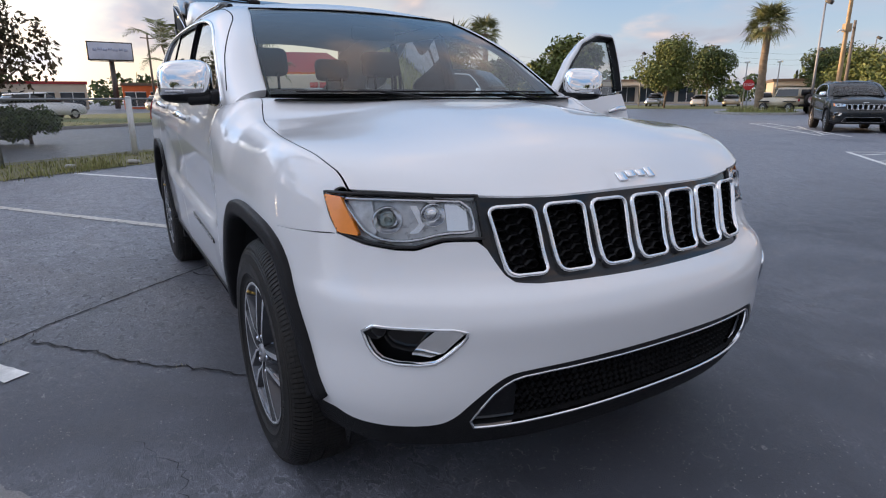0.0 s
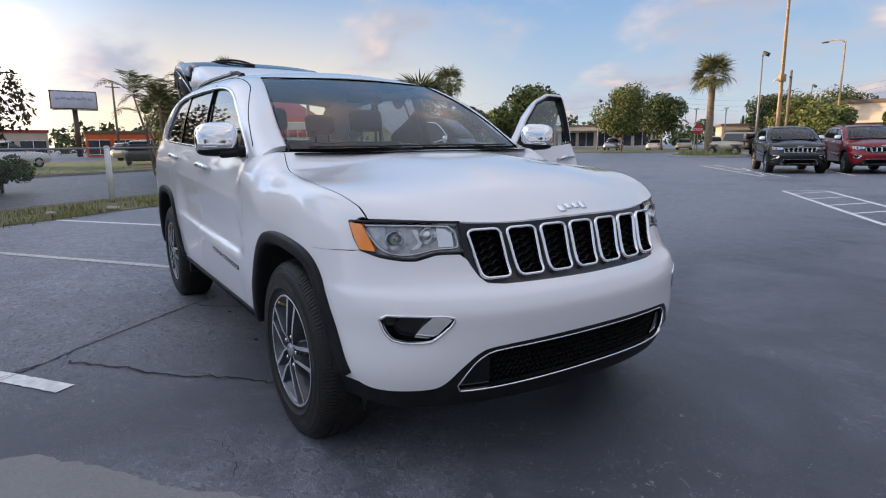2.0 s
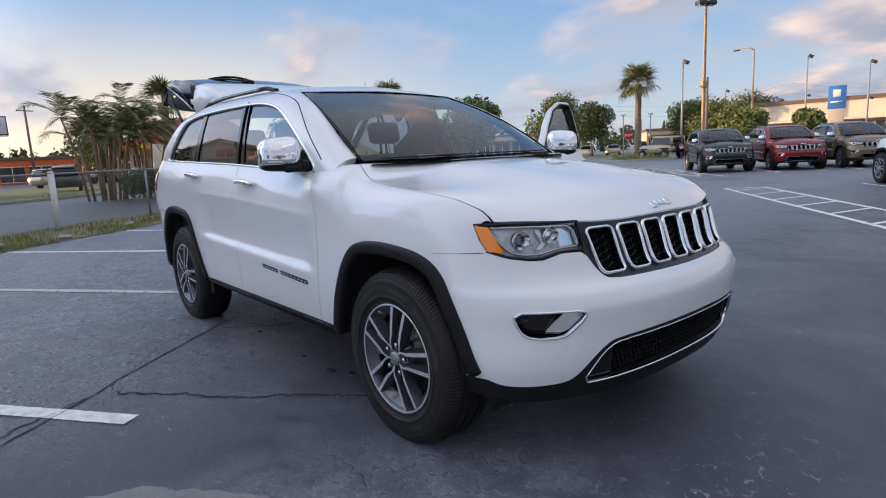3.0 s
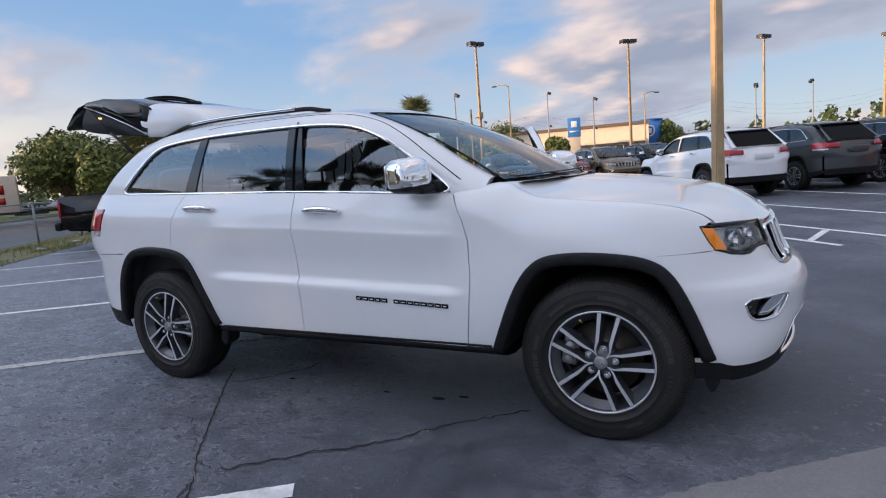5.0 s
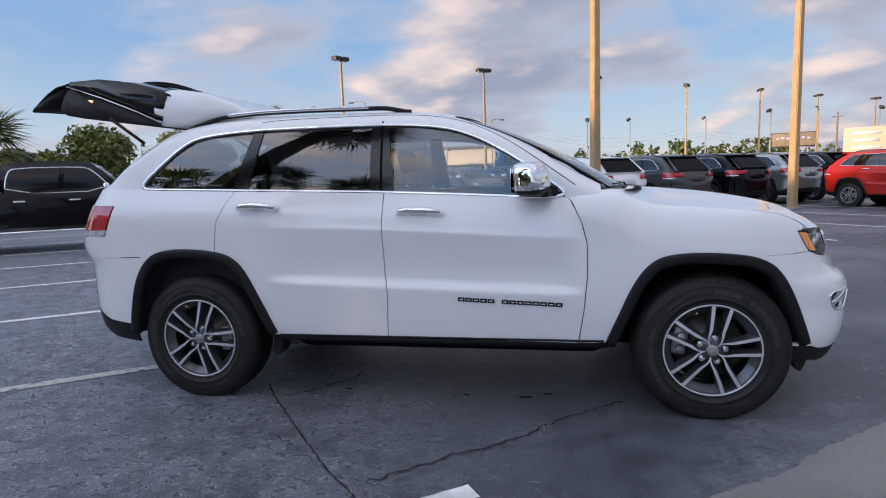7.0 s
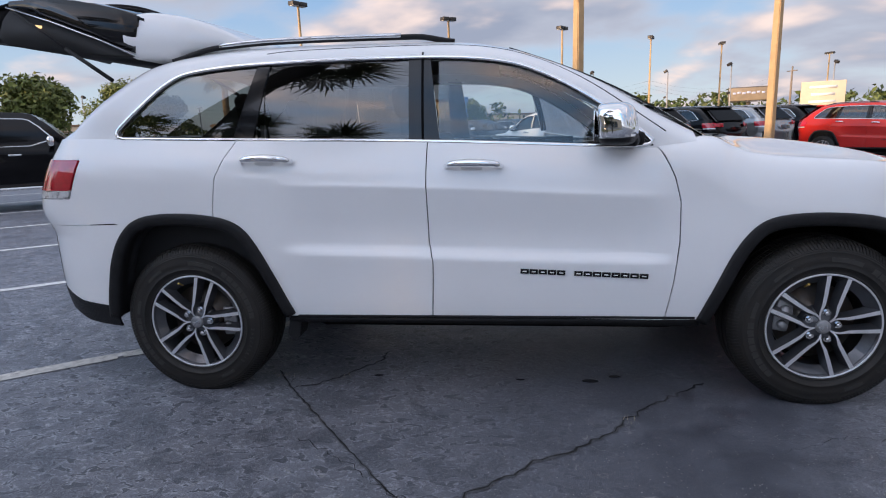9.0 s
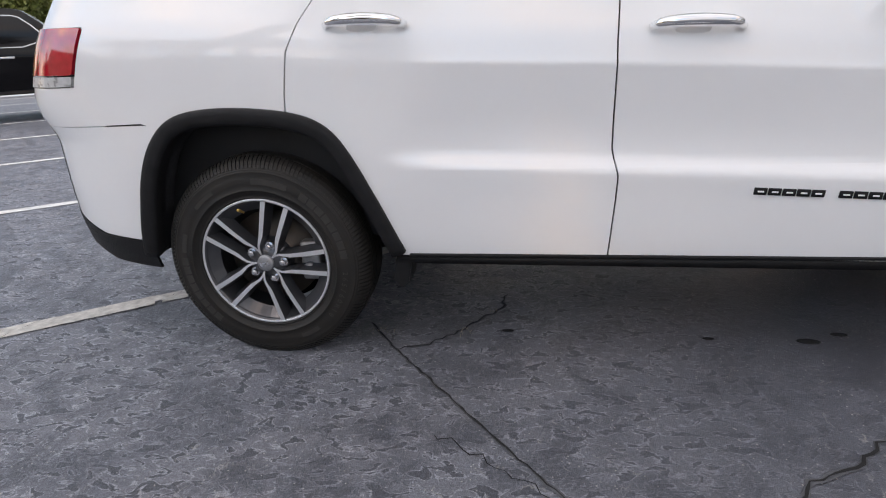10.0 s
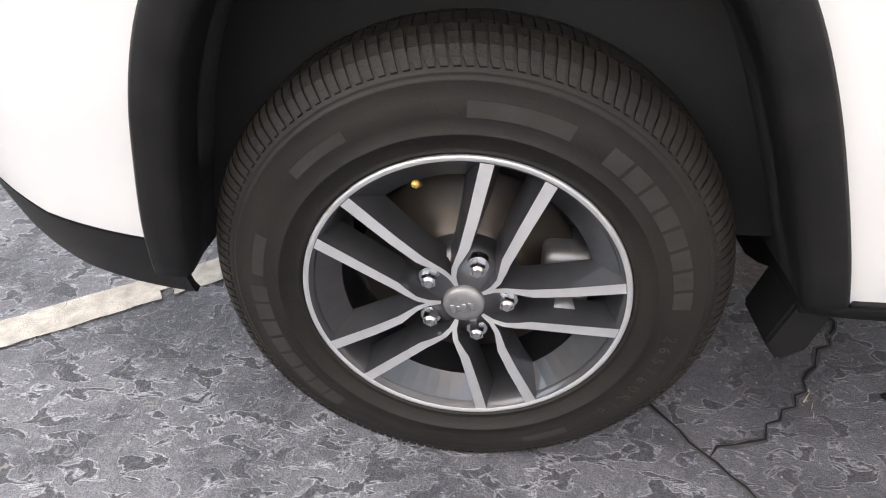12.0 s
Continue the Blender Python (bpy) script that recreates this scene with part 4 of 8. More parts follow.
    # near-black sheet gives the lower opening its depth of shade
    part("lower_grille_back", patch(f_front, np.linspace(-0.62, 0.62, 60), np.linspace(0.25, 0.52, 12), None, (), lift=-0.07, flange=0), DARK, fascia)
    bm = patch(f_front, np.linspace(-0.62, -0.30, 30), np.linspace(0.335, 0.47, 12), dense(yz([(-0.585, 0.358), (-0.54, 0.446), (-0.50, 0.485), (-0.44, 0.498), (-0.33, 0.503), (-0.27, 0.362), (-0.46, 0.356)]), 0.02), (), sa=1.5, lift=-0.022, flange=0.01)
    fo = part("grille_blank", bm, GLOSSBLK, fascia, "smooth black corner panel")
    flip_y(fo, fascia)
    # fog lamps
    bm = band(f_front, fogp, 0.009, 0.005)
    bez = part("fog_lamp_bezel", bm, CHROME, bump, "chrome fog lamp bezel")
    b2 = flip_y(bez, bump)
    bm = patch(f_front, np.linspace(p_of_y(-0.86, 0.6), p_of_y(-0.52, 0.6), 30), np.linspace(0.535, 0.68, 14), None, (), lift=-0.05, flange=0)
    fo = part("fog_recess", bm, GLOSSBLK, bump)
    flip_y(fo, bump)
    wing = yz([(-0.660, 0.640), (-0.622, 0.642), (-0.606, 0.632), (-0.645, 0.575), (-0.674, 0.559), (-0.715, 0.560)])
    f_wing = lambda p, z: tuple(np.array(normal_at(f_front, p, z)[0]) - np.array(normal_at(f_front, p, z)[1]) * (0.004 + 0.036 * float(smooth(p_of_y(-0.58, 0.6), p_of_y(-0.72, 0.6), p))))
    bm = patch(f_wing, np.linspace(p_of_y(-0.75, 0.6), p_of_y(-0.55, 0.6), 30), np.linspace(0.545, 0.655, 22), dense(wing, 0.01), (), sa=1.5, flange=0.01)
    fo = part("fog_wing", bm, CHROME, bump, "chrome inner wing")
    flip_y(fo, bump)
    pl, nl = normal_at(f_front, p_of_y(-0.775, 0.635), 0.635)
    bm = cyl(0.030, 0.026, 0.05, 24, Matrix.Translation(Vector(pl) - Vector(nl) * 0.06) @ Vector(nl).to_track_quat("Z", "Y").to_matrix().to_4x4())
    fo = part("fog_lamp", bm, GLOSSBLK, bump, "round fog lamp deep in its recess")
    flip_y(fo, bump)
    # -- grille
    gpoly = [(-0.515, 0.955), (-0.512, 0.845), (-0.508, 0.822), (-0.478, 0.757), (-0.458, 0.738), (-0.40, 0.732), (0.0, 0.728)]
    gk = yz(gpoly)
    gk = gk + [(-p, z) for p, z in gk[::-1]]
    slots = []
    for i in range(7):
        c1, c0 = (i - 3) * 0.1475 + 0.012, (i - 3) * 0.1390 + 0.004
        slots.append(dense(yz(rounded(dense([(c1 - 0.0605, 0.926), (c1 + 0.0605, 0.926), (c0 + 0.052, 0.755), (c0 - 0.052, 0.755)], 0.042), 2)), 0.008))
    grille = part("grille", patch(f_front, np.linspace(-0.45, 0.45, 240), np.arange(0.725, 0.962, 0.0075), dense(gk, 0.01), slots, sa=1.5, lift=-0.006, flange=0.03), GLOSSBLK, car, "gloss black grille with seven chrome-framed slots")
    for s in slots:
        part("grille_slot_frame", band(f_front, s, 0.0125, 0.013, shift=0.0), CHROME, grille, "chrome slot frame")
    for s in slots:
        bm = bmesh.new()
        pc, zc = np.mean([q[0] for q in s]), np.mean([q[1] for q in s])
        yc = float(f_front(pc, zc)[1])
        for i in range(-3, 4):
            for j in range(-7, 8):
                y, z = yc + i * 0.036, zc + j * 0.0125 + (0.00625 if i % 2 else 0)
                z = zc + (j + 0.5 * (i % 2)) * 0.0262
                pp = p_of_y(y, z)
                if not inside(np.array([pp]), np.array([z]), s)[0]:
                    continue
                x = float(f_front(pp, z)[0]) - 0.022
                hexa = [(-0.024, 0), (-0.012, -0.0131), (0.012, -0.0131), (0.024, 0), (0.012, 0.0131), (-0.012, 0.0131)]
                vo = [bm.verts.new((x - 0.15 * a * (1 if y > 0 else -1) * 0, y + a, z + b)) for a, b in hexa]
                vn = [bm.verts.new((x + 0.006, y + a * 0.84, z + b * 0.80)) for a, b in hexa]
                vb = [bm.verts.new((x - 0.02, y + a * 0.72, z + b * 0.68)) for a, b in hexa]
                for k in range(6):
                    bm.faces.new((vo[k], vo[(k + 1) % 6], vn[(k + 1) % 6], vn[k]))
                    bm.faces.new((vn[k], vn[(k + 1) % 6], vb[(k + 1) % 6], vb[k]))
        part("grille_mesh", bm, BLACKPL, grille, "black honeycomb mesh", shade=False)
    # shade behind the slots is a sheet coloured almost black
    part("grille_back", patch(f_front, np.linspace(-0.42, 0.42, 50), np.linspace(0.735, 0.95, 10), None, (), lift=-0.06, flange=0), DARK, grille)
    # -- headlamps
    hlp = [(0.428, 0.968), (0.458, 0.910), (0.486, 0.868)]
    hpoly = xz(hlp) + yz([(-0.755, 0.848), (-0.70, 0.836), (-0.66, 0.835), (-0.60, 0.853), (-0.575, 0.854), (-0.508, 0.852), (-0.508, 0.958), (-0.60, 0.962), (-0.70, 0.966)])
    hpoly = dense(hpoly, 0.008)
    A, B = np.linspace(-0.80, -0.27, 112), np.arange(0.825, 0.98, 0.0075)
    lampb = part("headlamp", patch(f_front, A, B, hpoly, (), sa=1.5, lift=-0.036, flange=0.0), LAMPIN, car, "clear headlamp with an amber corner")
    bm = band(f_front, hpoly, 0.008, 0.003, base=-0.05)
    frame_o = part("headlamp_frame", bm, GLOSSBLK, lampb, "gloss black headlamp surround")
    drl = yz([(-0.789, 0.953), (-0.768, 0.900), (-0.748, 0.866), (-0.715, 0.850), (-0.662, 0.850), (-0.60, 0.868), (-0.535, 0.868), (-0.522, 0.876), (-0.530, 0.945), (-0.60, 0.950), (-0.70, 0.955), (-0.785, 0.955)])
    strip = part("light_strip", band(f_front, dense(rounded(drl, 1, False), 0.01, False), 0.009, 0.004, closed=False, lift=-0.012, base=-0.03), SATIN, lampb, "silver light strip")
    amb = xz([(0.430, 0.962), (0.457, 0.912), (0.484, 0.868)]) + yz([(-0.762, 0.862), (-0.770, 0.892), (-0.778, 0.920), (-0.786, 0.957)])
    am = part("amber_lens", patch(f_front, A, B, dense(amb, 0.008), (), sa=1.5, lift=0.003, flange=0.02), AMBER, lampb, "amber turn signal")
    extra = []
    for yy, zz, rr in ((-0.712, 0.905, 0.033), (-0.615, 0.918, 0.028)):
        pl, nl = normal_at(f_front, p_of_y(yy, zz), zz)
        d = Vector((0.93, -0.30, 0.05)).normalized()
        m = Matrix.Translation(Vector(pl) - Vector(nl) * 0.030) @ d.to_track_quat("Z", "Y").to_matrix().to_4x4()
        rb = put(lathe([(rr * 0.2, 0.0), (rr * 0.65, 0.004), (rr, 0.022), (rr * 1.05, 0.024), (rr * 1.08, 0.0)], 32), m @ pose(0, 0, 0, 90, 0, 0))
        extra.append(part("reflector_bowl", rb, LAMPM, lampb, "reflector bowl"))
        sp = bmesh.new()
        bmesh.ops.create_uvsphere(sp, u_segments=20, v_segments=10, radius=rr * 0.7)
        extra.append(part("projector", put(sp, m @ Matrix.Diagonal((1, 1, 0.5, 1))), CHROME if yy > -0.7 else GLASS_F, lampb))
    wedge = yz([(-0.660, 0.940), (-0.645, 0.940), (-0.630, 0.895), (-0.650, 0.870), (-0.672, 0.868), (-0.646, 0.893)])
    extra.append(part("inner_blade", patch(f_front, np.linspace(p_of_y(-0.70, 0.9), p_of_y(-0.60, 0.9), 30), np.arange(0.86, 0.95, 0.005), dense(wedge, 0.005), (), sa=1.5, lift=-0.022, flange=0.01), SATIN, lampb, "silver divider"))
    bowl = yz([(-0.783, 0.950), (-0.766, 0.905), (-0.746, 0.870), (-0.735, 0.866), (-0.735, 0.950)])
    extra.append(part("outer_reflector", patch(f_front, A, B, dense(bowl, 0.006), (), sa=1.5, lift=-0.024, flange=0.008), LAMPSIL, lampb, "bright silver reflector"))
    ridge = patch(f_front, np.linspace(p_of_y(-0.585, 0.9), p_of_y(-0.535, 0.9), 8), np.linspace(0.875, 0.945, 8), None, (), lift=-0.028, flange=0.01)
    extra.append(part("side_reflector", ridge, LAMPM, lampb))
    lens = part("lens", patch(f_front, A, B, hpoly, (), sa=1.5, lift=-0.002, flange=0.0), CLEARLENS, lampb, "clear polycarbonate lens")
    lens.visible_shadow = False
    l2 = flip_y(lampb)
    for o in [frame_o, strip, am, lens] + extra:
        k = flip_y(o, l2)
        if o is lens:
            k.visible_shadow = False
    # -- bonnet
    K, W = np.linspace(0, 1, 70), np.linspace(-1, 1, 91)
    bm = patch(lambda k, w: f_hood(k, w), K, W, None, (), sign=1, flange=0.02)
    hood = part("bonnet", bm, PAINT, car)
    # raised badge on the bonnet's nose: four plain letter-like shapes
    bits = []
    for i, (yy, w, h, dz) in enumerate(((0.066, 0.026, 0.038, 0.0), (0.034, 0.032, 0.026, 0), (-0.001, 0.032, 0.026, 0), (-0.036, 0.032, 0.034, -0.008))):
        b = box(w, h, 0.007, None, 0.003)
        a, c = Vector(f_hood(0.955, yy / 0.65)), Vector(f_hood(0.975, yy / 0.65))
        up = (a - c).normalized()
        n = Vector((0.75, 0, 0.66))
        n = (n - up * n.dot(up)).normalized()
        s = up.cross(n)
        M = Matrix((s, up, n)).transposed().to_4x4()
        M.translation = c + up * (0.012 + dz)
        bits.append(put(b, M))
    for b in bits:
        part("badge_block", b, CHROME, hood, "small raised chrome block of a badge")
    for yy in (-0.30, 0.30):
        a = Vector(f_hood(0.06, yy / 0.70))
        part("washer_jet", box(0.03, 0.022, 0.012, Matrix.Translation(a - Vector((0, 0, 0.002))), 0.004), BLACKPL, hood)
    # -- roof, pillars, glass
    roof = part("roof", patch(f_roof, np.linspace(-3.18, -1.30, 70), np.linspace(-1, 1, 41), None, (), sign=1, flange=0.02), PAINT, car)
    up_keep = [(x, float(belt(x)) + 0.003) for x in np.linspace(-0.60, -3.62, 60)] + [(-3.655, 1.295)] + [(x, float(edge_z(x))) for x in np.linspace(-3.58, -0.50, 90)]
    f_up = lambda x, v: f_upper(x, belt(x) + (edge_z(x) - belt(x)) * np.sin(v * math.pi / 2))
    cu = lambda pts: [(x, math.asin(max(0, min(1, (z - float(belt(x))) / max(0.02, float(edge_z(x) - belt(x)))))) * 2 / math.pi) for x, z in pts]
    dlo = dense(rounded(DLO, 2), 0.02)
    A, Vv = np.arange(-3.70, -0.52, 0.013), np.linspace(0, 1, 46)
    pil = part("body_side", patch(f_up, A, Vv, None, [cu(dlo)], sa=0.5, flange=0.03), PAINT, car)
    flip_y(pil)
    # windows
    def pane(name, poly, m, inset=-0.012):
        return part(name, patch(f_upper, np.arange(-3.4, -0.6, 0.025), np.arange(1.12, 1.66, 0.02), dense(poly, 0.02), (), lift=inset, flange=0.004), m, car)
    inner = [(x + (-2.0 - x) * 0.008, z + (1.42 - z) * 0.02) for x, z in dlo]
    def cut(poly, x0, x1):
        return [(min(max(x, x0), x1), z) for x, z in poly]
    gq = pane("quarter_glass", cut(inner, -3.5, -2.50), GLASS_P)
    gr = pane("rear_door_glass", cut(inner, -2.495, -1.80), GLASS_P)
    gf = pane("front_door_glass", cut(inner, -1.66, -0.6), GLASS_F)
    pb = part("b_pillar_trim", patch(f_upper, np.arange(-1.82, -1.62, 0.012), np.arange(1.2, 1.64, 0.015), dense([(-1.80, 1.215), (-1.655, 1.21), (-1.70, 1.615), (-1.80, 1.618)], 0.02), (), lift=-0.006, flange=0.02), GLOSSBLK, car, "gloss black pillar")
    pc = part("c_pillar_trim", patch(f_upper, np.arange(-2.70, -2.44, 0.012), np.arange(1.24, 1.64, 0.015), dense([(-2.66, 1.255), (-2.56, 1.252), (-2.47, 1.621), (-2.53, 1.622)], 0.02), (), lift=-0.006, flange=0.02), GLOSSBLK, car, "gloss black pillar")
    seal = part("window_seal", band(f_upper, [(-1.735, z) for z in np.linspace(1.225, 1.63, 20)], 0.010, 0.003, closed=False), DARK, car)
    trim = part("window_trim", band(f_upper, dlo, 0.019, 0.008), CHROME, car, "chrome strip round the side windows")
    corner = part("mirror_sail", patch(f_upper, np.arange(-0.95, -0.7, 0.012), np.arange(1.15, 1.33, 0.012), [(-0.705, 1.172), (-0.88, 1.184), (-0.88, 1.305), (-0.80, 1.242)], (), lift=0.001, flange=0.01), BLACKPL, car, "black mirror mount")
    for o in (gq, gr, pb, pc, seal, trim):
        flip_y(o)
    for o in (gf, corner):
        o.parent = door
    gasket = part("door_line", band(f_upper, [(x, z + 0.035) for x, z in rounded([(-0.66, 1.20), (-0.79, 1.295), (-1.0, 1.448), (-1.217, 1.562), (-1.45, 1.622), (-1.765, 1.638), (-2.40, 1.640), (-2.50, 1.628)], 3, False)], 0.006, 0.0012, closed=False), DARK, car)
    flip_y(gasket)
    ws = part("windscreen", patch(f_screen, np.linspace(-1, 1, 41), np.linspace(0, 1, 31), None, (), sign=1, flange=0.0), GLASS_W, car, "raked windscreen")
    loop = [(-0.99, t) for t in np.linspace(0, 1, 20)] + [(s, 0.99) for s in np.linspace(-0.99, 0.99, 30)] + [(0.99, t) for t in np.linspace(1, 0, 20)] + [(s, 0.012) for s in np.linspace(0.99, -0.99, 30)]
    part("windscreen_seal", band(f_screen, loop, 0.008, 0.002, sign=-1), GLOSSBLK, car, "black glass edge")
    bm = bmesh.new()
    rows = []
    for t, dz in ((-0.02, -0.004), (0.0, -0.012), (0.05, -0.035)):
        rows.append([bm.verts.new(Vector(f_screen(s, 0.0)) + Vector((0.06 - 2.2 * t, 0, dz))) for s in np.linspace(-1, 1, 40)])
    for a, b in zip(rows, rows[1:]):
        for i in range(39):
            bm.faces.new((a[i], a[i + 1], b[i + 1], b[i]))
    part("cowl", bm, BLACKPL, car, "black plastic cowl")
    for s0, s1 in ((-0.86, 0.02), (0.0, 0.84)):
        pts = [Vector(f_screen(s, 0.035)) + Vector((0.012, 0, 0.02)) for s in np.linspace(s0, s1, 14)]
        arm = [Vector(f_screen(s1, 0.0)) + Vector((0.05, 0, 0.0)), Vector(f_screen((s0 + s1) / 2, 0.03)) + Vector((0.02, 0, 0.03))]
        part("wiper", join(tube([p - Vector((0, 0, 0.016)) for p in pts], 0.004, 6), tube([p - Vector((0, 0, 0.024)) for p in arm], 0.006, 6)), BLACKPL, car, "black windscreen wiper")
    # roof rails
    for s in (-1, 1):
        xs = np.linspace(-3.05, -1.60, 40)
        pts = [(x, s * (float(edge_y(x)) + 0.035), float(edge_z(x)) + 0.000 + 0.022 * float(smooth(-3.05, -2.8, x) * (1 - smooth(-1.78, -1.60, x)))) for x in xs]
        rail = part("roof_rail", tube(pts, [0.014] * 40, 10), BLACKPL, car, "black roof rail with a silver insert")
        part("rail_insert", tube([(x, y + s * 0.007, z + 0.007) for x, y, z in pts[7:33]], 0.0125, 10), SATIN, rail, "silver insert")
    # handles
    def handle(x, z, parent):
        pts = []
        for i in range(13):
            t = i / 12
            xx = x - 0.125 + 0.25 * t
            zz = z + 0.006 * math.sin(math.pi * t) - 0.008 * (t - 0.5)
            p, n = normal_at(f_side, xx, zz)
            pts.append(Vector(p) + Vector(n) * (0.004 + 0.036 * min(1, 3.2 * math.sin(math.pi * t))))
        bm = tube(pts, [0.013 + 0.006 * math.sin(math.pi * i / 12) for i in range(13)], 10)
        p, n = normal_at(f_side, x - 0.01, z - 0.004)
        cup = bmesh.new()
        bmesh.ops.create_uvsphere(cup, u_segments=16, v_segments=8, radius=1)
        put(cup, Matrix.Translation(Vector(p) + Vector(n) * 0.002) @ Matrix.Diagonal((0.050, 0.003, 0.020, 1)))
        h = part("door_handle", bm, CHROME, parent, "chrome pull handle")
        c = part("handle_cup", cup, PAINT, parent)
        return [h, c]
    hf = handle(-1.50, 1.107, door)
    hr_ = handle(-2.475, 1.155, rdoor)
    # mirror
    def mirror(parent):
        # cap: a rounded block, chrome; base black
        def shell(sx, sy, sz, cx, cy, cz, e, cut0=None):
            bm = bmesh.new()
            bmesh.ops.create_uvsphere(bm, u_segments=32, v_segments=20, radius=1)
            for v in bm.verts:
                v.co = Vector([math.copysign(abs(c) ** e, c) for c in v.co])
                # rake the front and shrink the outer end
                k = 1 - 0.14 * (v.co.y * -0.5 + 0.5)
                v.co = Vector((v.co.x * sx * k + (0.02 if v.co.z > 0 else 0) * -v.co.z, v.co.y * sy, v.co.z * sz * k))
                v.co += Vector((cx, cy, cz))
            return bm
        sweep = Matrix.Translation((-0.885, -0.955, 0)) @ Matrix.Rotation(radians(-17), 4, "Z") @ Matrix.Translation((0.885, 0.955, 0))
        capb = shell(0.086, 0.108, 0.102, -0.885, -0.955, 1.268, 0.55)
        r = bmesh.ops.bisect_plane(capb, geom=capb.verts[:] + capb.edges[:] + capb.faces[:], plane_co=(0, -0.96, 1.222), plane_no=(0, 0.06, -1), clear_outer=True)
        bmesh.ops.contextual_create(capb, geom=[e for e in r["geom_cut"] if isinstance(e, bmesh.types.BMEdge)])
        a = part("mirror_cap", put(capb, sweep), CHROME, parent, "chrome mirror cap")
        lowb = shell(0.083, 0.105, 0.060, -0.884, -0.953, 1.240, 0.5)
        r = bmesh.ops.bisect_plane(lowb, geom=lowb.verts[:] + lowb.edges[:] + lowb.faces[:], plane_co=(0, -0.96, 1.224), plane_no=(0, -0.06, 1), clear_outer=True)
        bmesh.ops.contextual_create(lowb, geom=[e for e in r["geom_cut"] if isinstance(e, bmesh.types.BMEdge)])
        stalk = box(0.11, 0.13, 0.040, pose(-0.838, -0.890, 1.182, 4, 4, -16), 0.016)
        foot = box(0.09, 0.045, 0.060, pose(-0.800, -0.853, 1.180, 0, 6, -4), 0.016)
        b = part("mirror_base", join(put(lowb, sweep), stalk, foot), BLACKPL, parent, "black mirror base")
        g = part("mirror_glass", put(box(0.004, 0.165, 0.125, pose(-0.969, -0.955, 1.205), 0.001), sweep), CHROME, parent, "mirror glass")
        lamp = part("mirror_lamp", put(box(0.010, 0.075, 0.010, pose(-0.803, -0.985, 1.228, 0, 0, 6), 0.003), sweep), SATIN, parent)
        return [a, b, g, lamp]
    mi = mirror(door)
    # rear door handle pieces to the other side
    rd2 = flip_y(rdoor)
    for o in hr_:
        flip_y(o, rd2)
    fl2 = flip_y(quarter)
    # black raised blocks of the name on the door
    wd = [0.0375] * 5 + [0] + [0.0375] * 8
    x = -1.296
    for w in wd:
        if not w:
            x += 0.036
            continue
        xm, zm = x + w / 2, 0.633 - 0.050 * (x + 1.3)
        p_, n_ = normal_at(f_side, xm, zm)
        hole = box(w, 0.006, 0.023, None, 0.002)
        M = Matrix.Translation(Vector(p_) + Vector(n_) * 0.001) @ pose(0, 0, -0.013, 6, 2.8, 0)
        part("name_block", put(hole, M), GLOSSBLK, door)
        bar = box(w * 0.5, 0.008, 0.005, None, 0.001)
        part("name_inset", put(bar, M @ pose(0, -0.0005, 0.009)), PAINT, door)
        x += w + 0.0033
    # left front door, hung at its hinge
    hinge = Vector((-0.655, 0.885, 0))
    ld = flip_y(door)
    for o in [gf, corner] + hf + mi:
        flip_y(o, ld)
    # inner side and window frame of the left door
    fr_path = [(-1.69, 1.24), (-1.705, 1.60), (-1.45, 1.592), (-1.217, 1.528), (-1.0, 1.408), (-0.79, 1.25), (-0.72, 1.19)]
    fr_line = dense(rounded(dense(fr_path, 0.07, False), 2, False), 0.02, False)
    bm = band(f_upper, fr_line, 0.030, 0.018, closed=False, base=-0.03)
    put(bm, Matrix.Diagonal((1, -1, 1, 1)))
    bmesh.ops.reverse_faces(bm, faces=bm.faces)
    part("window_frame", bm, PAINT, ld)
    bm = band(f_upper, fr_line, 0.014, 0.022, closed=False, base=-0.034, shift=0.018)
    put(bm, Matrix.Diagonal((1, -1, 1, 1)))
    bmesh.ops.reverse_faces(bm, faces=bm.faces)
    part("frame_seal", bm, BLACKPL, ld, "black rubber seal")
    card = patch(f_side, np.arange(-1.70, -0.62, 0.03), np.arange(0.42, 1.22, 0.03), [(-1.69, 0.43), (-1.69, 1.2), (-0.71, 1.15), (-0.63, 0.9), (-0.67, 0.43)], (), lift=-0.07, flange=0)
    cd = part("door_card", card, CABIN, door, "black inner door card")
    flip_y(cd, ld)
    if opened:
        ld.matrix_basis = Matrix.Translation(hinge) @ pose(0, 0, 0, 0, 0, -69) @ Matrix.Translation(-hinge)
    # -- tailgate
    if opened:
        gate = part("tailgate_spoiler", gate_spoiler(), PAINT, car, "white roof spoiler of the raised tailgate")
        part("tailgate_glass", join(gate_slab([(-3.20, 1.902), (-3.34, 1.950), (-3.52, 2.000), (-3.72, 2.024), (-3.94, 2.026)], 0.028, 0.598, 0.585), gate_cheek(-1), gate_cheek(1)), GLOSSBLK, gate, "dark rear window")
        part("tailgate_trim", gate_shell(), CABIN, gate, "black inner trim of the tailgate")
        # the lower panel's shade is put into its colour, plain black
        part("tailgate_panel", gate_slab([(-3.93, 2.024), (-4.06, 2.004), (-4.15, 1.962), (-4.236, 1.908), (-4.30, 1.862)], 0.022, 0.598, 0.56), BLACKPL, gate, "lower tailgate panel with its shade put in as black")
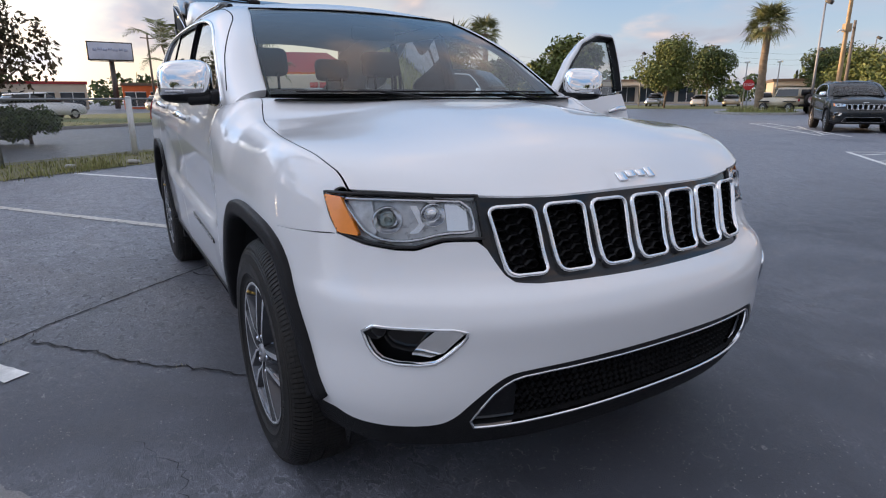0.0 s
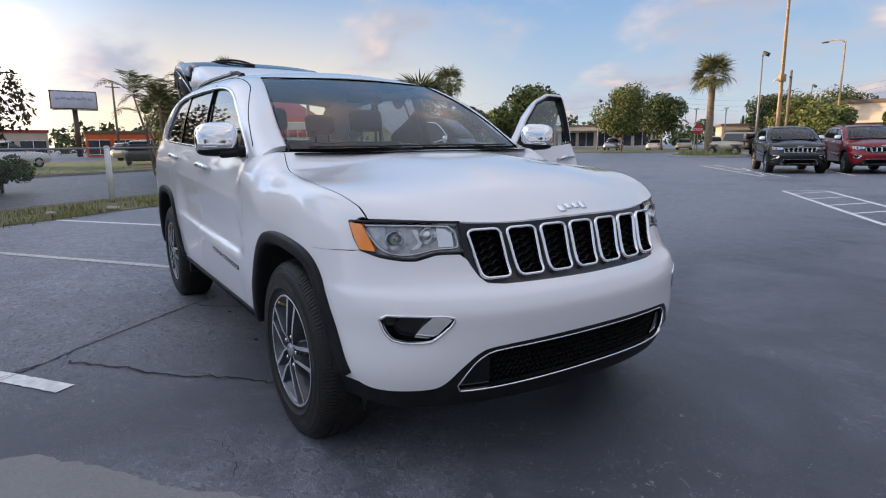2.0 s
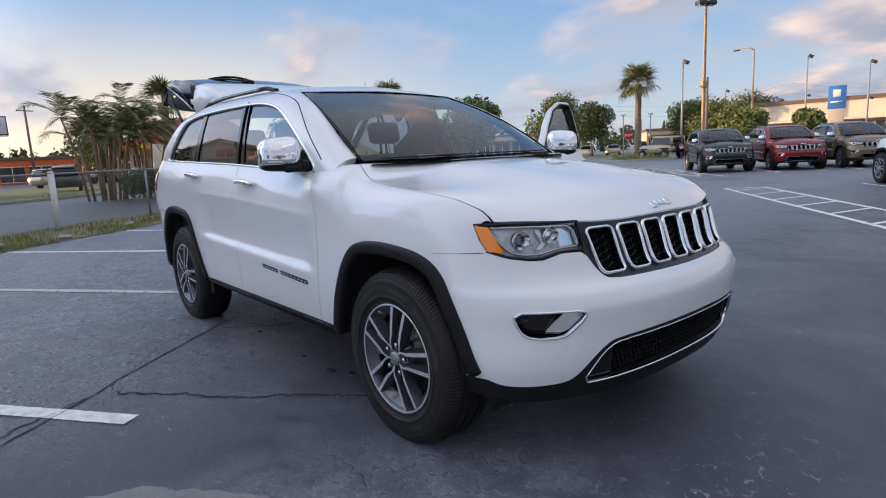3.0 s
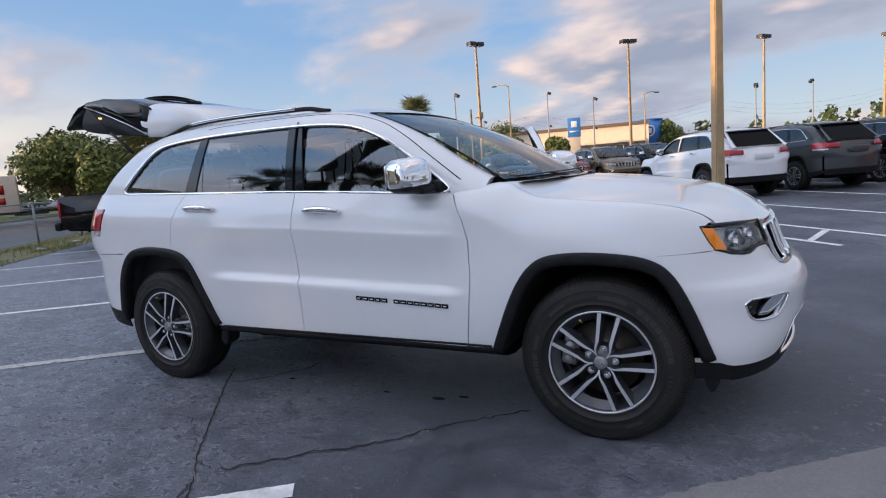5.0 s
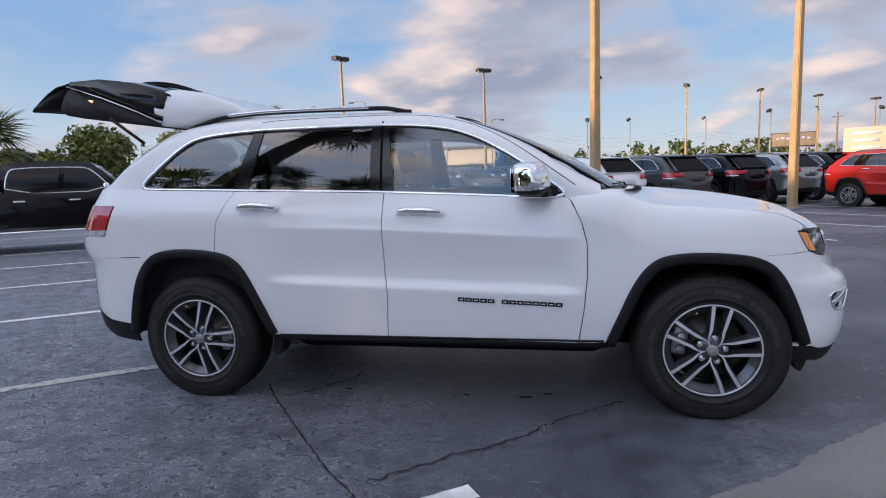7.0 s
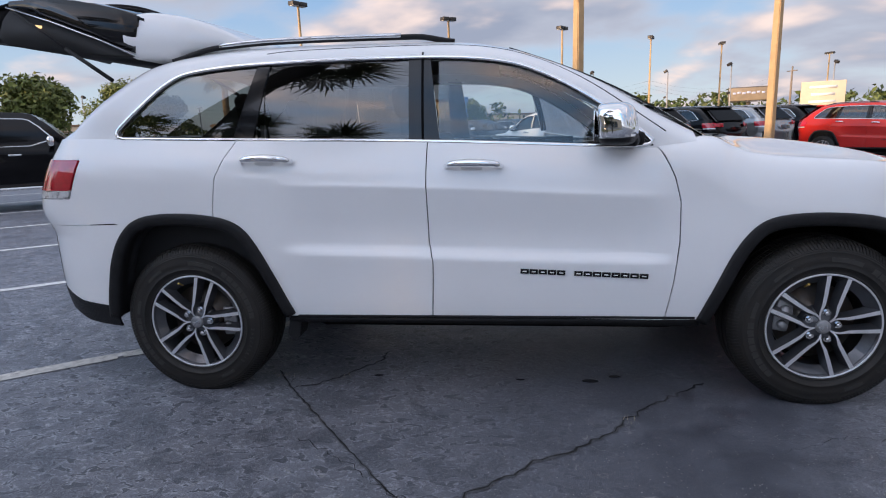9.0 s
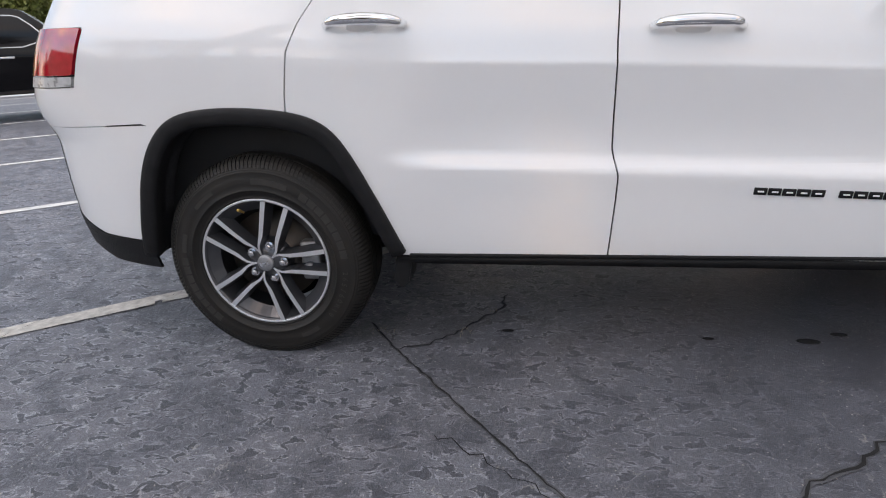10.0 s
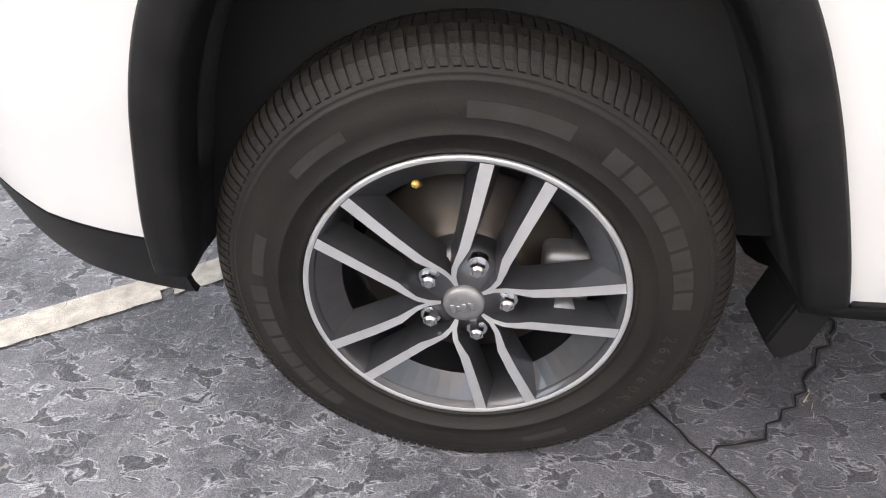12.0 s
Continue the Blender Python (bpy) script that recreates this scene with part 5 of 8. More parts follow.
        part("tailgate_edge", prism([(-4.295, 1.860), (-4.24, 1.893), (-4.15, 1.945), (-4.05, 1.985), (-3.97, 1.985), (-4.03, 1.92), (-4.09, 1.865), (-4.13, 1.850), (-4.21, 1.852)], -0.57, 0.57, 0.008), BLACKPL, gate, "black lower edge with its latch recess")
        for s in (-1, 1):
            rod = join(tube([(-3.37, s * 0.66, 1.585), (-3.62, s * 0.64, 1.755)], 0.011, 8), tube([(-3.60, s * 0.64, 1.742), (-3.92, s * 0.60, 1.962)], 0.007, 8))
            part("gas_strut", rod, BLACKPL, gate, "black gas strut")
            line = tube([(-3.27, s * 0.603, 1.712), (-3.45, s * 0.603, 1.795), (-3.70, s * 0.603, 1.895), (-3.96, s * 0.600, 1.985)], 0.005, 6)
            part("gate_seal", line, SATIN, gate)
        loop = []
        for k in range(32):
            a = 2 * math.pi * k / 32
            s, b = 0.5 - 0.5 * math.cos(a), math.sin(a)
            loop.append((-3.37 - 0.22 * s - 0.025 * b, -0.06 - 0.28 * s + 0.025 * b, 1.990 + 0.030 * s + 0.020 * math.sin(math.pi * s) + 0.014 * b))
        wip = join(tube(loop, 0.010, 8, True), box(0.09, 0.09, 0.04, pose(-3.39, -0.07, 1.965, 0, 12, 0), 0.015))
        part("rear_wiper", wip, BLACKPL, gate, "black rear wiper")
        part("gate_lamp", box(0.034, 0.012, 0.014, pose(-3.80, -0.590, 1.875, 0, 8, 0), 0.003), LAMPON, gate, "small lit courtesy lamp")
        part("gate_latch", box(0.06, 0.10, 0.05, pose(-4.16, -0.10, 1.835), 0.012), BLACKPL, gate)
    else:
        bm = patch(lambda p, z: f_tail(p, z), np.linspace(-0.80, 0.80, 50), np.linspace(0.86, 1.26, 16), None, (), sign=-1, flange=0)
        part("tailgate", bm, PAINT, car)
        bm = mesh_of([(-3.80, -0.72, 1.235), (-3.80, 0.72, 1.235), (-3.30, 0.60, 1.655), (-3.30, -0.60, 1.655)], [(0, 1, 2, 3)])
        part("tailgate_frame", bm, PAINT, car)
        bm = mesh_of([(-3.795, -0.60, 1.265), (-3.795, 0.60, 1.265), (-3.335, 0.54, 1.645), (-3.335, -0.54, 1.645)], [(0, 1, 2, 3)])
        part("rear_glass", bm, REARGL, car, "dark rear window")
        part("spoiler", prism([(-2.95, 1.70), (-3.38, 1.685), (-3.40, 1.655), (-3.0, 1.64)], -0.56, 0.56, 0.01), PAINT, car)
        for s in (-1, 1):
            part("lamp_wing", box(0.04, 0.30, 0.12, pose(-3.83, s * 0.62, 1.06, 0, 8, -s * 22), 0.015), REDLENS, car, "red tail lamp")
        part("plate_panel", box(0.03, 0.5, 0.14, pose(-3.955, 0, 0.93), 0.01), PAINT, car)
    # -- wheels
    for x, rot in ((0.0, 78.5), (-2.915, 73)):
        h = build_wheel(car, rot, name_ok=opened)
        h.matrix_basis = pose(x + (0.014 if x > -1 else 0.0), -0.804 if x > -1 else -0.798, 0.371)
    for x in (0.0, -2.915):
        src = [o for o in car.children if o.name.startswith("wheel") and o.type == "EMPTY" and abs(o.matrix_basis.translation.x - x) < 0.1][0]
        w = copy_thing(src, pose(x, 0.82, 0.371, 0, 0, 180))
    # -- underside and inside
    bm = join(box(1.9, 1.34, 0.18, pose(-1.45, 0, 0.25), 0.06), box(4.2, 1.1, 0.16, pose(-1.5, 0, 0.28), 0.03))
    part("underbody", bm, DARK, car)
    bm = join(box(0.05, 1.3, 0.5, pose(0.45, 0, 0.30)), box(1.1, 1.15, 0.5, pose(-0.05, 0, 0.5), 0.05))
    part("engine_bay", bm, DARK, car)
    part("cabin_floor", box(3.1, 1.6, 0.06, pose(-2.1, 0, 0.44)), CABIN, car)
    bm = prism([(-0.40, 1.175), (-0.62, 1.185), (-0.92, 1.14), (-1.0, 1.05), (-0.98, 0.9), (-0.80, 0.7), (-0.45, 0.7)], -0.69, 0.69, 0.02)
    dash = part("dashboard", bm, CABIN, car, "black dashboard")
    wheel = lathe([(0.165 + 0.014 * math.cos(a), 0.014 * math.sin(a)) for a in np.linspace(0, 2 * math.pi, 9)], 36)
    wheel = join(wheel, box(0.30, 0.03, 0.05, pose(0, -0.015, -0.025), 0.008), cyl(0.06, 0.055, 0.05, 20, pose(0, 0, 0, 90, 0, 0)))
    part("steering_wheel", put(wheel, pose(-1.12, 0.37, 1.06, 0, 0, 90) @ pose(0, 0, 0, -62, 0, 0)), CABIN, car, "black steering wheel")
    for x, y, w in ((-1.62, -0.37, 0.50), (-1.62, 0.37, 0.50), (-2.50, -0.34, 0.62), (-2.50, 0.34, 0.62)):
        bm = join(box(0.5, w, 0.16, pose(x + 0.22, y, 0.62), 0.05), box(0.15, w, 0.60, pose(x - 0.05, y, 0.68, 0, -16, 0), 0.06), box(0.10, 0.26, 0.17, pose(x - 0.26, y, 1.34, 0, -12, 0), 0.04),
                  cyl(0.008, 0.008, 0.12, 6, pose(x - 0.23, y - 0.06, 1.24)), cyl(0.008, 0.008, 0.12, 6, pose(x - 0.23, y + 0.06, 1.24)))
        part("seat", bm, SEATM, car, "dark cloth seat with a headrest")
    part("rear_view_mirror", box(0.04, 0.24, 0.07, pose(-1.12, 0, 1.50), 0.015), CABIN, car)
    part("headliner", patch(f_roof, np.linspace(-3.15, -1.4, 30), np.linspace(-1, 1, 15), None, (), lift=-0.05, flange=0), mat("headliner_cloth", (0.30, 0.29, 0.28), 0.9, var=0.1), car)
    for s in (-1, 1):
        part("inner_side", box(2.6, 0.03, 0.75, pose(-2.2, s * 0.80, 0.45)), CABIN, car)
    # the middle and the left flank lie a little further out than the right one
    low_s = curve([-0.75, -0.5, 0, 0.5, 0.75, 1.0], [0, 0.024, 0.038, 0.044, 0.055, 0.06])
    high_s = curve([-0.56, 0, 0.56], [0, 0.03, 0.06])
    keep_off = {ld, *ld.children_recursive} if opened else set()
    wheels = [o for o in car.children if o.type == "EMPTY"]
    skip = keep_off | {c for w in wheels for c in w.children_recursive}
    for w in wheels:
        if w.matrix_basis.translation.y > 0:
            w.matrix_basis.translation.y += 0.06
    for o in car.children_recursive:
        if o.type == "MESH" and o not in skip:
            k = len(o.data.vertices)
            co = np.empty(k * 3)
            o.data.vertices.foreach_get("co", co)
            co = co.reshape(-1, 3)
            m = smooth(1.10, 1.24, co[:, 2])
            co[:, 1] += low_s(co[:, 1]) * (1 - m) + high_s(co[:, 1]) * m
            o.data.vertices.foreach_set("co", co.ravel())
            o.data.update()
    return car, ld


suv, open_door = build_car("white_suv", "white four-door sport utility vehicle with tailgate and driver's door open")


# ---- ground ----
DX, DY = math.cos(radians(36)), math.sin(radians(36))


def lot(d, n, z=0.0):
    """The car park's own axes: d along the stall stripes, n across them."""
    return Vector((DX * d - DY * n, DY * d + DX * n, z))


def asphalt(name, dark, mid, light, vein=0.5, scale=1.0, stall=0.0):
    """Sealed asphalt: a dark film worn through to paler stone in a web of patches."""
    m = bpy.data.materials.new(name)
    m.use_nodes = True
    nt = m.node_tree
    b = nt.nodes["Principled BSDF"]
    N, L = nt.nodes.new, nt.links.new
    tc = N("ShaderNodeTexCoord")

    def noise_tex(sc, det, rough=0.6, dist=0.0, vec=None):
        n = N("ShaderNodeTexNoise")
        n.inputs["Scale"].default_value, n.inputs["Detail"].default_value, n.inputs["Roughness"].default_value, n.inputs["Distortion"].default_value = sc * scale, det, rough, dist
        L(vec or tc.outputs["Object"], n.inputs["Vector"])
        return n

    def ramp(src, lo, hi, t0=0.0, t1=1.0):
        r = N("ShaderNodeMapRange"); r.interpolation_type = "SMOOTHSTEP"
        r.inputs["From Min"].default_value, r.inputs["From Max"].default_value = lo, hi
        r.inputs["To Min"].default_value, r.inputs["To Max"].default_value = t0, t1
        L(src, r.inputs["Value"])
        return r.outputs[0]

    def math_(op, a, c):
        k = N("ShaderNodeMath"); k.operation = op
        for i, v in enumerate((a, c)):
            if isinstance(v, (int, float)):
                k.inputs[i].default_value = v
            else:
                L(v, k.inputs[i])
        return k.outputs[0]

    stretch = N("ShaderNodeMapping")
    stretch.inputs["Rotation"].default_value = (0, 0, radians(-36))
    stretch.inputs["Scale"].default_value = (0.85, 1.5, 1)
    L(tc.outputs["Object"], stretch.inputs[0])
    big = noise_tex(0.55, 4, 0.55, 0.4)
    fine = noise_tex(55.0, 5, 0.7)
    midn = noise_tex(5.5, 5, 0.62, 0.8)
    blob = noise_tex(19.0, 3, 0.5, 0.8, stretch.outputs[0])
    # the film is worn furthest in the stalls behind the car
    xyz = N("ShaderNodeSeparateXYZ")
    L(tc.outputs["Object"], xyz.inputs[0])
    old = math_("MULTIPLY", ramp(math_("ADD", xyz.outputs[0], math_("MULTIPLY", midn.outputs[0], 1.6)), 0.4, -1.6), stall)
    zone = math_("MAXIMUM", math_("MULTIPLY", ramp(big.outputs[0], 0.42, 0.68), vein), math_("MULTIPLY", old, ramp(big.outputs[0], 0.28, 0.48, 0.55, 1.0)))
    # islands of film left standing in a pale worn web, with crumbly edges and thin pale veins
    crumb = noise_tex(110.0, 4, 0.7)
    edgy = math_("ADD", blob.outputs[0], math_("MULTIPLY", math_("SUBTRACT", crumb.outputs[0], 0.5), 0.05))
    away = math_("ABSOLUTE", math_("SUBTRACT", edgy, 0.455), 0.0)
    rim = math_("MULTIPLY", ramp(away, 0.052, 0.002, 0.0, 0.95), ramp(midn.outputs[0], 0.36, 0.56, 0.25, 1.0))
    isle = ramp(edgy, 0.482, 0.422)
    vnoise = noise_tex(17.0, 4, 0.55, 1.4)
    veins = math_("MULTIPLY", ramp(math_("ABSOLUTE", math_("SUBTRACT", vnoise.outputs[0], 0.5), 0.0), 0.030, 0.004), 0.45)
    open_ = math_("SUBTRACT", 1.0, isle)
    base_w = ramp(midn.outputs[0], 0.34, 0.62, 0.08, 0.42)
    wear = math_("MAXIMUM", math_("MULTIPLY", open_, base_w), math_("MAXIMUM", rim, math_("MULTIPLY", veins, open_)))
    wear = math_("MAXIMUM", wear, ramp(crumb.outputs[0], 0.40, 0.62, 0.0, 0.12))
    wear = math_("MULTIPLY", math_("MULTIPLY", wear, zone), ramp(crumb.outputs[0], 0.30, 0.62, 0.62, 1.1))
    tone = N("ShaderNodeMix"); tone.data_type = "RGBA"
    L(ramp(math_("ADD", math_("MULTIPLY", midn.outputs[0], 0.5), math_("MULTIPLY", big.outputs[0], 0.5)), 0.36, 0.64), tone.inputs["Factor"])
    tone.inputs["A"].default_value = (*dark, 1)
    aged = N("ShaderNodeMix"); aged.data_type = "RGBA"
    L(old, aged.inputs["Factor"])
    aged.inputs["A"].default_value, aged.inputs["B"].default_value = (*mid, 1), (*[c * (1 - 0.32 * stall) for c in mid], 1)
    L(aged.outputs["Result"], tone.inputs["B"])
    col = N("ShaderNodeMix"); col.data_type = "RGBA"
    L(wear, col.inputs["Factor"]); L(tone.outputs["Result"], col.inputs["A"])
    col.inputs["B"].default_value = (*light, 1)
    grit = N("ShaderNodeMix"); grit.data_type = "RGBA"; grit.blend_type = "MULTIPLY"; grit.inputs["Factor"].default_value = 0.8
    g2 = noise_tex(260.0, 3, 0.7)
    L(col.outputs["Result"], grit.inputs["A"])
    cr = N("ShaderNodeCombineColor")
    gv = math_("MULTIPLY", ramp(g2.outputs[0], 0.3, 0.7, 0.62, 1.34), ramp(fine.outputs[0], 0.3, 0.7, 0.84, 1.16))
    for i in range(3):
        L(gv, cr.inputs[i])
    L(cr.outputs[0], grit.inputs["B"])
    # scattered pale specks of stone
    sp = N("ShaderNodeTexVoronoi"); sp.inputs["Scale"].default_value = 46.0 * scale
    L(tc.outputs["Object"], sp.inputs["Vector"])
    spm = math_("MULTIPLY", ramp(sp.outputs["Distance"], 0.15, 0.07), ramp(noise_tex(3.0, 3).outputs[0], 0.34, 0.50))
    spk = N("ShaderNodeMix"); spk.data_type = "RGBA"
    L(math_("MULTIPLY", spm, 0.9), spk.inputs["Factor"]); L(grit.outputs["Result"], spk.inputs["A"])
    spk.inputs["B"].default_value = (0.42, 0.41, 0.39, 1)
    # fine pale scratches in patches
    sw = noise_tex(9.0, 3)
    sv = N("ShaderNodeMix"); sv.data_type = "VECTOR"; sv.inputs["Factor"].default_value = 0.12
    L(tc.outputs["Object"], sv.inputs["A"]); L(sw.outputs["Color"], sv.inputs["B"])
    se = N("ShaderNodeTexVoronoi"); se.feature = "DISTANCE_TO_EDGE"
    se.inputs["Scale"].default_value = 11.0 * scale
    L(sv.outputs["Result"], se.inputs["Vector"])
    scr = math_("MULTIPLY", ramp(se.outputs["Distance"], 0.030, 0.006), math_("MULTIPLY", ramp(noise_tex(16.0, 2).outputs[0], 0.52, 0.62), ramp(noise_tex(1.3, 3).outputs[0], 0.46, 0.62)))
    fin = N("ShaderNodeMix"); fin.data_type = "RGBA"
    L(math_("MULTIPLY", scr, 0.75), fin.inputs["Factor"]); L(spk.outputs["Result"], fin.inputs["A"])
    fin.inputs["B"].default_value = (0.34, 0.335, 0.32, 1)
    pale = N("ShaderNodeVectorMath"); pale.operation = "SCALE"
    L(fin.outputs["Result"], pale.inputs[0])
    L(math_("ADD", math_("MULTIPLY", ramp(math_("ADD", xyz.outputs[0], midn.outputs[0]), -1.6, -3.0), 0.20 * stall), 1.0), pale.inputs["Scale"])
    L(pale.outputs[0], b.inputs["Base Color"])
    L(ramp(midn.outputs[0], 0.3, 0.7, 0.36, 0.56), b.inputs["Roughness"])
    b.inputs["Specular IOR Level"].default_value = 0.6
    bp = N("ShaderNodeBump"); bp.inputs["Strength"].default_value, bp.inputs["Distance"].default_value = 0.7, 0.006
    h = math_("ADD", g2.outputs[0], math_("MULTIPLY", wear, 1.2))
    L(h, bp.inputs["Height"]); L(bp.outputs[0], b.inputs["Normal"])
    return m


ASPHALT = asphalt("sealed_asphalt", (0.050, 0.055, 0.071), (0.096, 0.103, 0.126), (0.40, 0.415, 0.465), 0.55, stall=1.0)
OLDASPH = asphalt("old_asphalt", (0.22, 0.213, 0.21), (0.29, 0.28, 0.275), (0.42, 0.41, 0.40), 0.3, 1.6)
ROADM = asphalt("street_asphalt", (0.072, 0.072, 0.078), (0.10, 0.10, 0.105), (0.2, 0.2, 0.2), 0.2)
STRIPE = mat("stripe_paint", (0.78, 0.78, 0.76), 0.7, var=0.25, vscale=14, bump=0.4, bscale=300)
STRIPE_OLD = mat("worn_stripe_paint", (0.74, 0.72, 0.67), 0.75, vscale=26, bump=0.4, bscale=300, col2=(0.42, 0.40, 0.37))
CRACKM = mat("crack_shadow", (0.012, 0.012, 0.013), 0.95, var=0.3, vscale=20)
CRACKRIM = mat("crack_rim", (0.085, 0.088, 0.097), 0.9, var=0.4, vscale=30)
GRASSM = mat("turf", (0.085, 0.12, 0.032), 0.9, vscale=1.5, bump=0.6, bscale=30, col2=(0.19, 0.19, 0.07))
DIRTM = mat("verge_soil", (0.14, 0.15, 0.06), 0.95, vscale=5, bump=0.8, bscale=40, col2=(0.20, 0.17, 0.11))
CONC = mat("concrete", (0.38, 0.37, 0.35), 0.85, var=0.2, vscale=3, bump=0.3, bscale=80)

bm = bmesh.new()
bmesh.ops.create_grid(bm, x_segments=6, y_segments=6, size=900)
ground = tagged(obj("ground", bm, ASPHALT), "dark sealed asphalt worn to a paler web of patches", "ground", kind="structure")


def strip(name, corners, material, label, category, z=0.004, kind="structure", seg=1):
    """A flat sheet laid on the ground between corners given in the car park's axes."""
    bm = mesh_of([lot(d, n, z) for d, n in corners], [tuple(range(len(corners)))])
    if seg > 1:
        bmesh.ops.subdivide_edges(bm, edges=bm.edges[:], cuts=seg, use_grid_fill=True)
    bmesh.ops.recalc_face_normals(bm, faces=bm.faces)
    for f in bm.faces:
        if f.normal.z < 0:
            f.normal_flip()
    return tagged(obj(name, bm, material, shade=False), label, category, kind=kind)


# beyond the fence: a side street, a lawn, the main road
strip("road", [(-11.6, -80), (-11.6, 140), (-23.5, 140), (-23.5, -80)], ROADM, "pale grey asphalt lane behind the fence", "road")
strip("lawn", [(-24.0, -80), (-24.0, 140), (-46, 140), (-46, -80)], GRASSM, "mown green lawn beside the lane", "lawn", 0.03)
strip("street", [(-46, -120), (-46, 200), (-66, 200), (-66, -120)], ROADM, "wide grey street beyond the lawn", "road", 0.012)
strip("lawn_north", [(-46, 63), (14, 63), (14, 88), (-46, 88)], GRASSM, "mown lawn beyond the car park", "lawn", 0.03)
strip("street_north", [(-90, 90), (120, 90), (120, 104), (-90, 104)], ROADM, "grey street beyond the lawn", "road", 0.012)
verge = strip("verge", [(-8.95, -12), (-8.95, 40), (-11.6, 40), (-11.6, -12)], DIRTM, "weedy verge of soil and rough grass under the fence", "verge", 0.012)
# kerb between lane and lawn
bm = prism([(-0.09, 0), (0.09, 0), (0.09, 0.13), (-0.07, 0.13)], -110, 110, 0.01)
put(bm, Matrix.Translation(lot(-23.75, 30)) @ pose(0, 0, 0, 0, 0, 36))
tagged(obj("kerb", bm, CONC, shade=False), "pale concrete kerb along the lawn", "kerb", kind="structure")

# the older, paler surface beside the car
edge = [(-0.60, -2.60), (-0.47, -2.06), (-0.38, -1.85), (-0.05, -1.60), (0.03, -1.555), (0.20, -1.43), (0.40, -1.22), (0.98, -0.75), (1.35, -0.45)]
edge = dense(edge, 0.03, False)
rg = random.Random(5)
top = [(x + rg.uniform(-0.012, 0.012), y + rg.uniform(-0.012, 0.012)) for x, y in edge]
bm = bmesh.new()
near = [bm.verts.new((x, y, 0.004)) for x, y in top]
far = [bm.verts.new((x * 1.0 + 1.9, y - 2.3, 0.004)) for x, y in edge]
for i in range(len(near) - 1):
    bm.faces.new((near[i], far[i], far[i + 1], near[i + 1]))
bmesh.ops.recalc_face_normals(bm, faces=bm.faces)
for f in bm.faces:
    if f.normal.z < 0:
        f.normal_flip()
tagged(obj("pavement", bm, OLDASPH, shade=False), "older pale grey asphalt with a ragged edge", "pavement", kind="structure")


def stripe(d0, n0, d1, n1, w, material, worn=0.2, seed=0, label="white painted parking stripe, slightly worn"):
    """A painted line with a ragged, chipped edge."""
    a, b = lot(d0, n0), lot(d1, n1)
    t = (b - a).normalized()
    s = Vector((-t.y, t.x, 0))
    k = max(2, int((b - a).length / 0.03))
    r = random.Random(seed)
    bm = bmesh.new()
    rows = []
    for i in range(k + 1):
        p = a + (b - a) * i / k
        e0, e1 = r.uniform(-1, 1) * 0.003, r.uniform(-1, 1) * 0.003
        rows.append([bm.verts.new(p + s * y + Vector((0, 0, 0.005))) for y in (-w / 2 + e0, -w / 6, w / 6, w / 2 + e1)])
    for x, y in zip(rows, rows[1:]):
        for j in range(3):
            if worn > 0.5 and r.random() < 0.06 and j != 1:
                continue
            bm.faces.new((x[j], x[j + 1], y[j + 1], y[j]))
    bmesh.ops.recalc_face_normals(bm, faces=bm.faces)
    for f in bm.faces:
        if f.normal.z < 0:
            f.normal_flip()
    return tagged(obj("parking_stripe", bm, material, shade=False), label, "road marking", "parking stripes", "structure")


stripe(-1.93, -0.775, -8.8, -0.775, 0.105, STRIPE, 0.2, 1)
stripe(-1.95, 1.78, -8.8, 1.80, 0.105, STRIPE_OLD, 0.8, 2, "white parking stripe, cracked and worn")
for i, n in enumerate((4.25, 6.75, 9.2, 11.7, 14.2, 16.7, 19.2)):
    stripe(-1.95, n, -8.8, n, 0.105, STRIPE, 0.3, 3 + i)
# stalls of the far rows and the hatched islands between them
for i, d in enumerate((7.1, 9.8, 12.4, 15.0, 17.6, 20.2)):
    stripe(d, 13.6, d, 3.2, 0.10, STRIPE, 0.3, 20 + i)
for i, d in enumerate((4.5, 7.2, 9.9, 12.5, 15.1)):
    stripe(d, 20.2, d, 26.0, 0.10, STRIPE, 0.3, 30 + i)


def hatch(d0, d1, w, n0, n1, steps, seed):
    """Two long lines from n0 to n1, closed at the far end, with slanting rungs."""
    word = "white painted line of a hatched island"
    stripe(d0, n0, d1, n1, 0.10, STRIPE, 0.2, seed, word)
    stripe(d0 + w, n0 - 0.2, d1 + w, n1 + 0.15, 0.10, STRIPE, 0.2, seed + 1, word)
    stripe(d1 - 0.03, n1 - 0.02, d1 + w + 0.03, n1 + 0.15, 0.10, STRIPE, 0.2, seed + 2, word)
    for i in range(steps):
        u = (i + 0.4) / steps
        n, d = n0 + (n1 - n0) * u, d0 + (d1 - d0) * u
        stripe(d + 0.04, n, d + w - 0.08, n + 0.65, 0.09, STRIPE, 0.2, seed + 3 + i, "white diagonal of a hatched island")


hatch(4.20, 3.83, 0.95, 2.9, 13.2, 8, 50)
hatch(4.30, 2.92, 0.75, 19.2, 28.6, 7, 70)


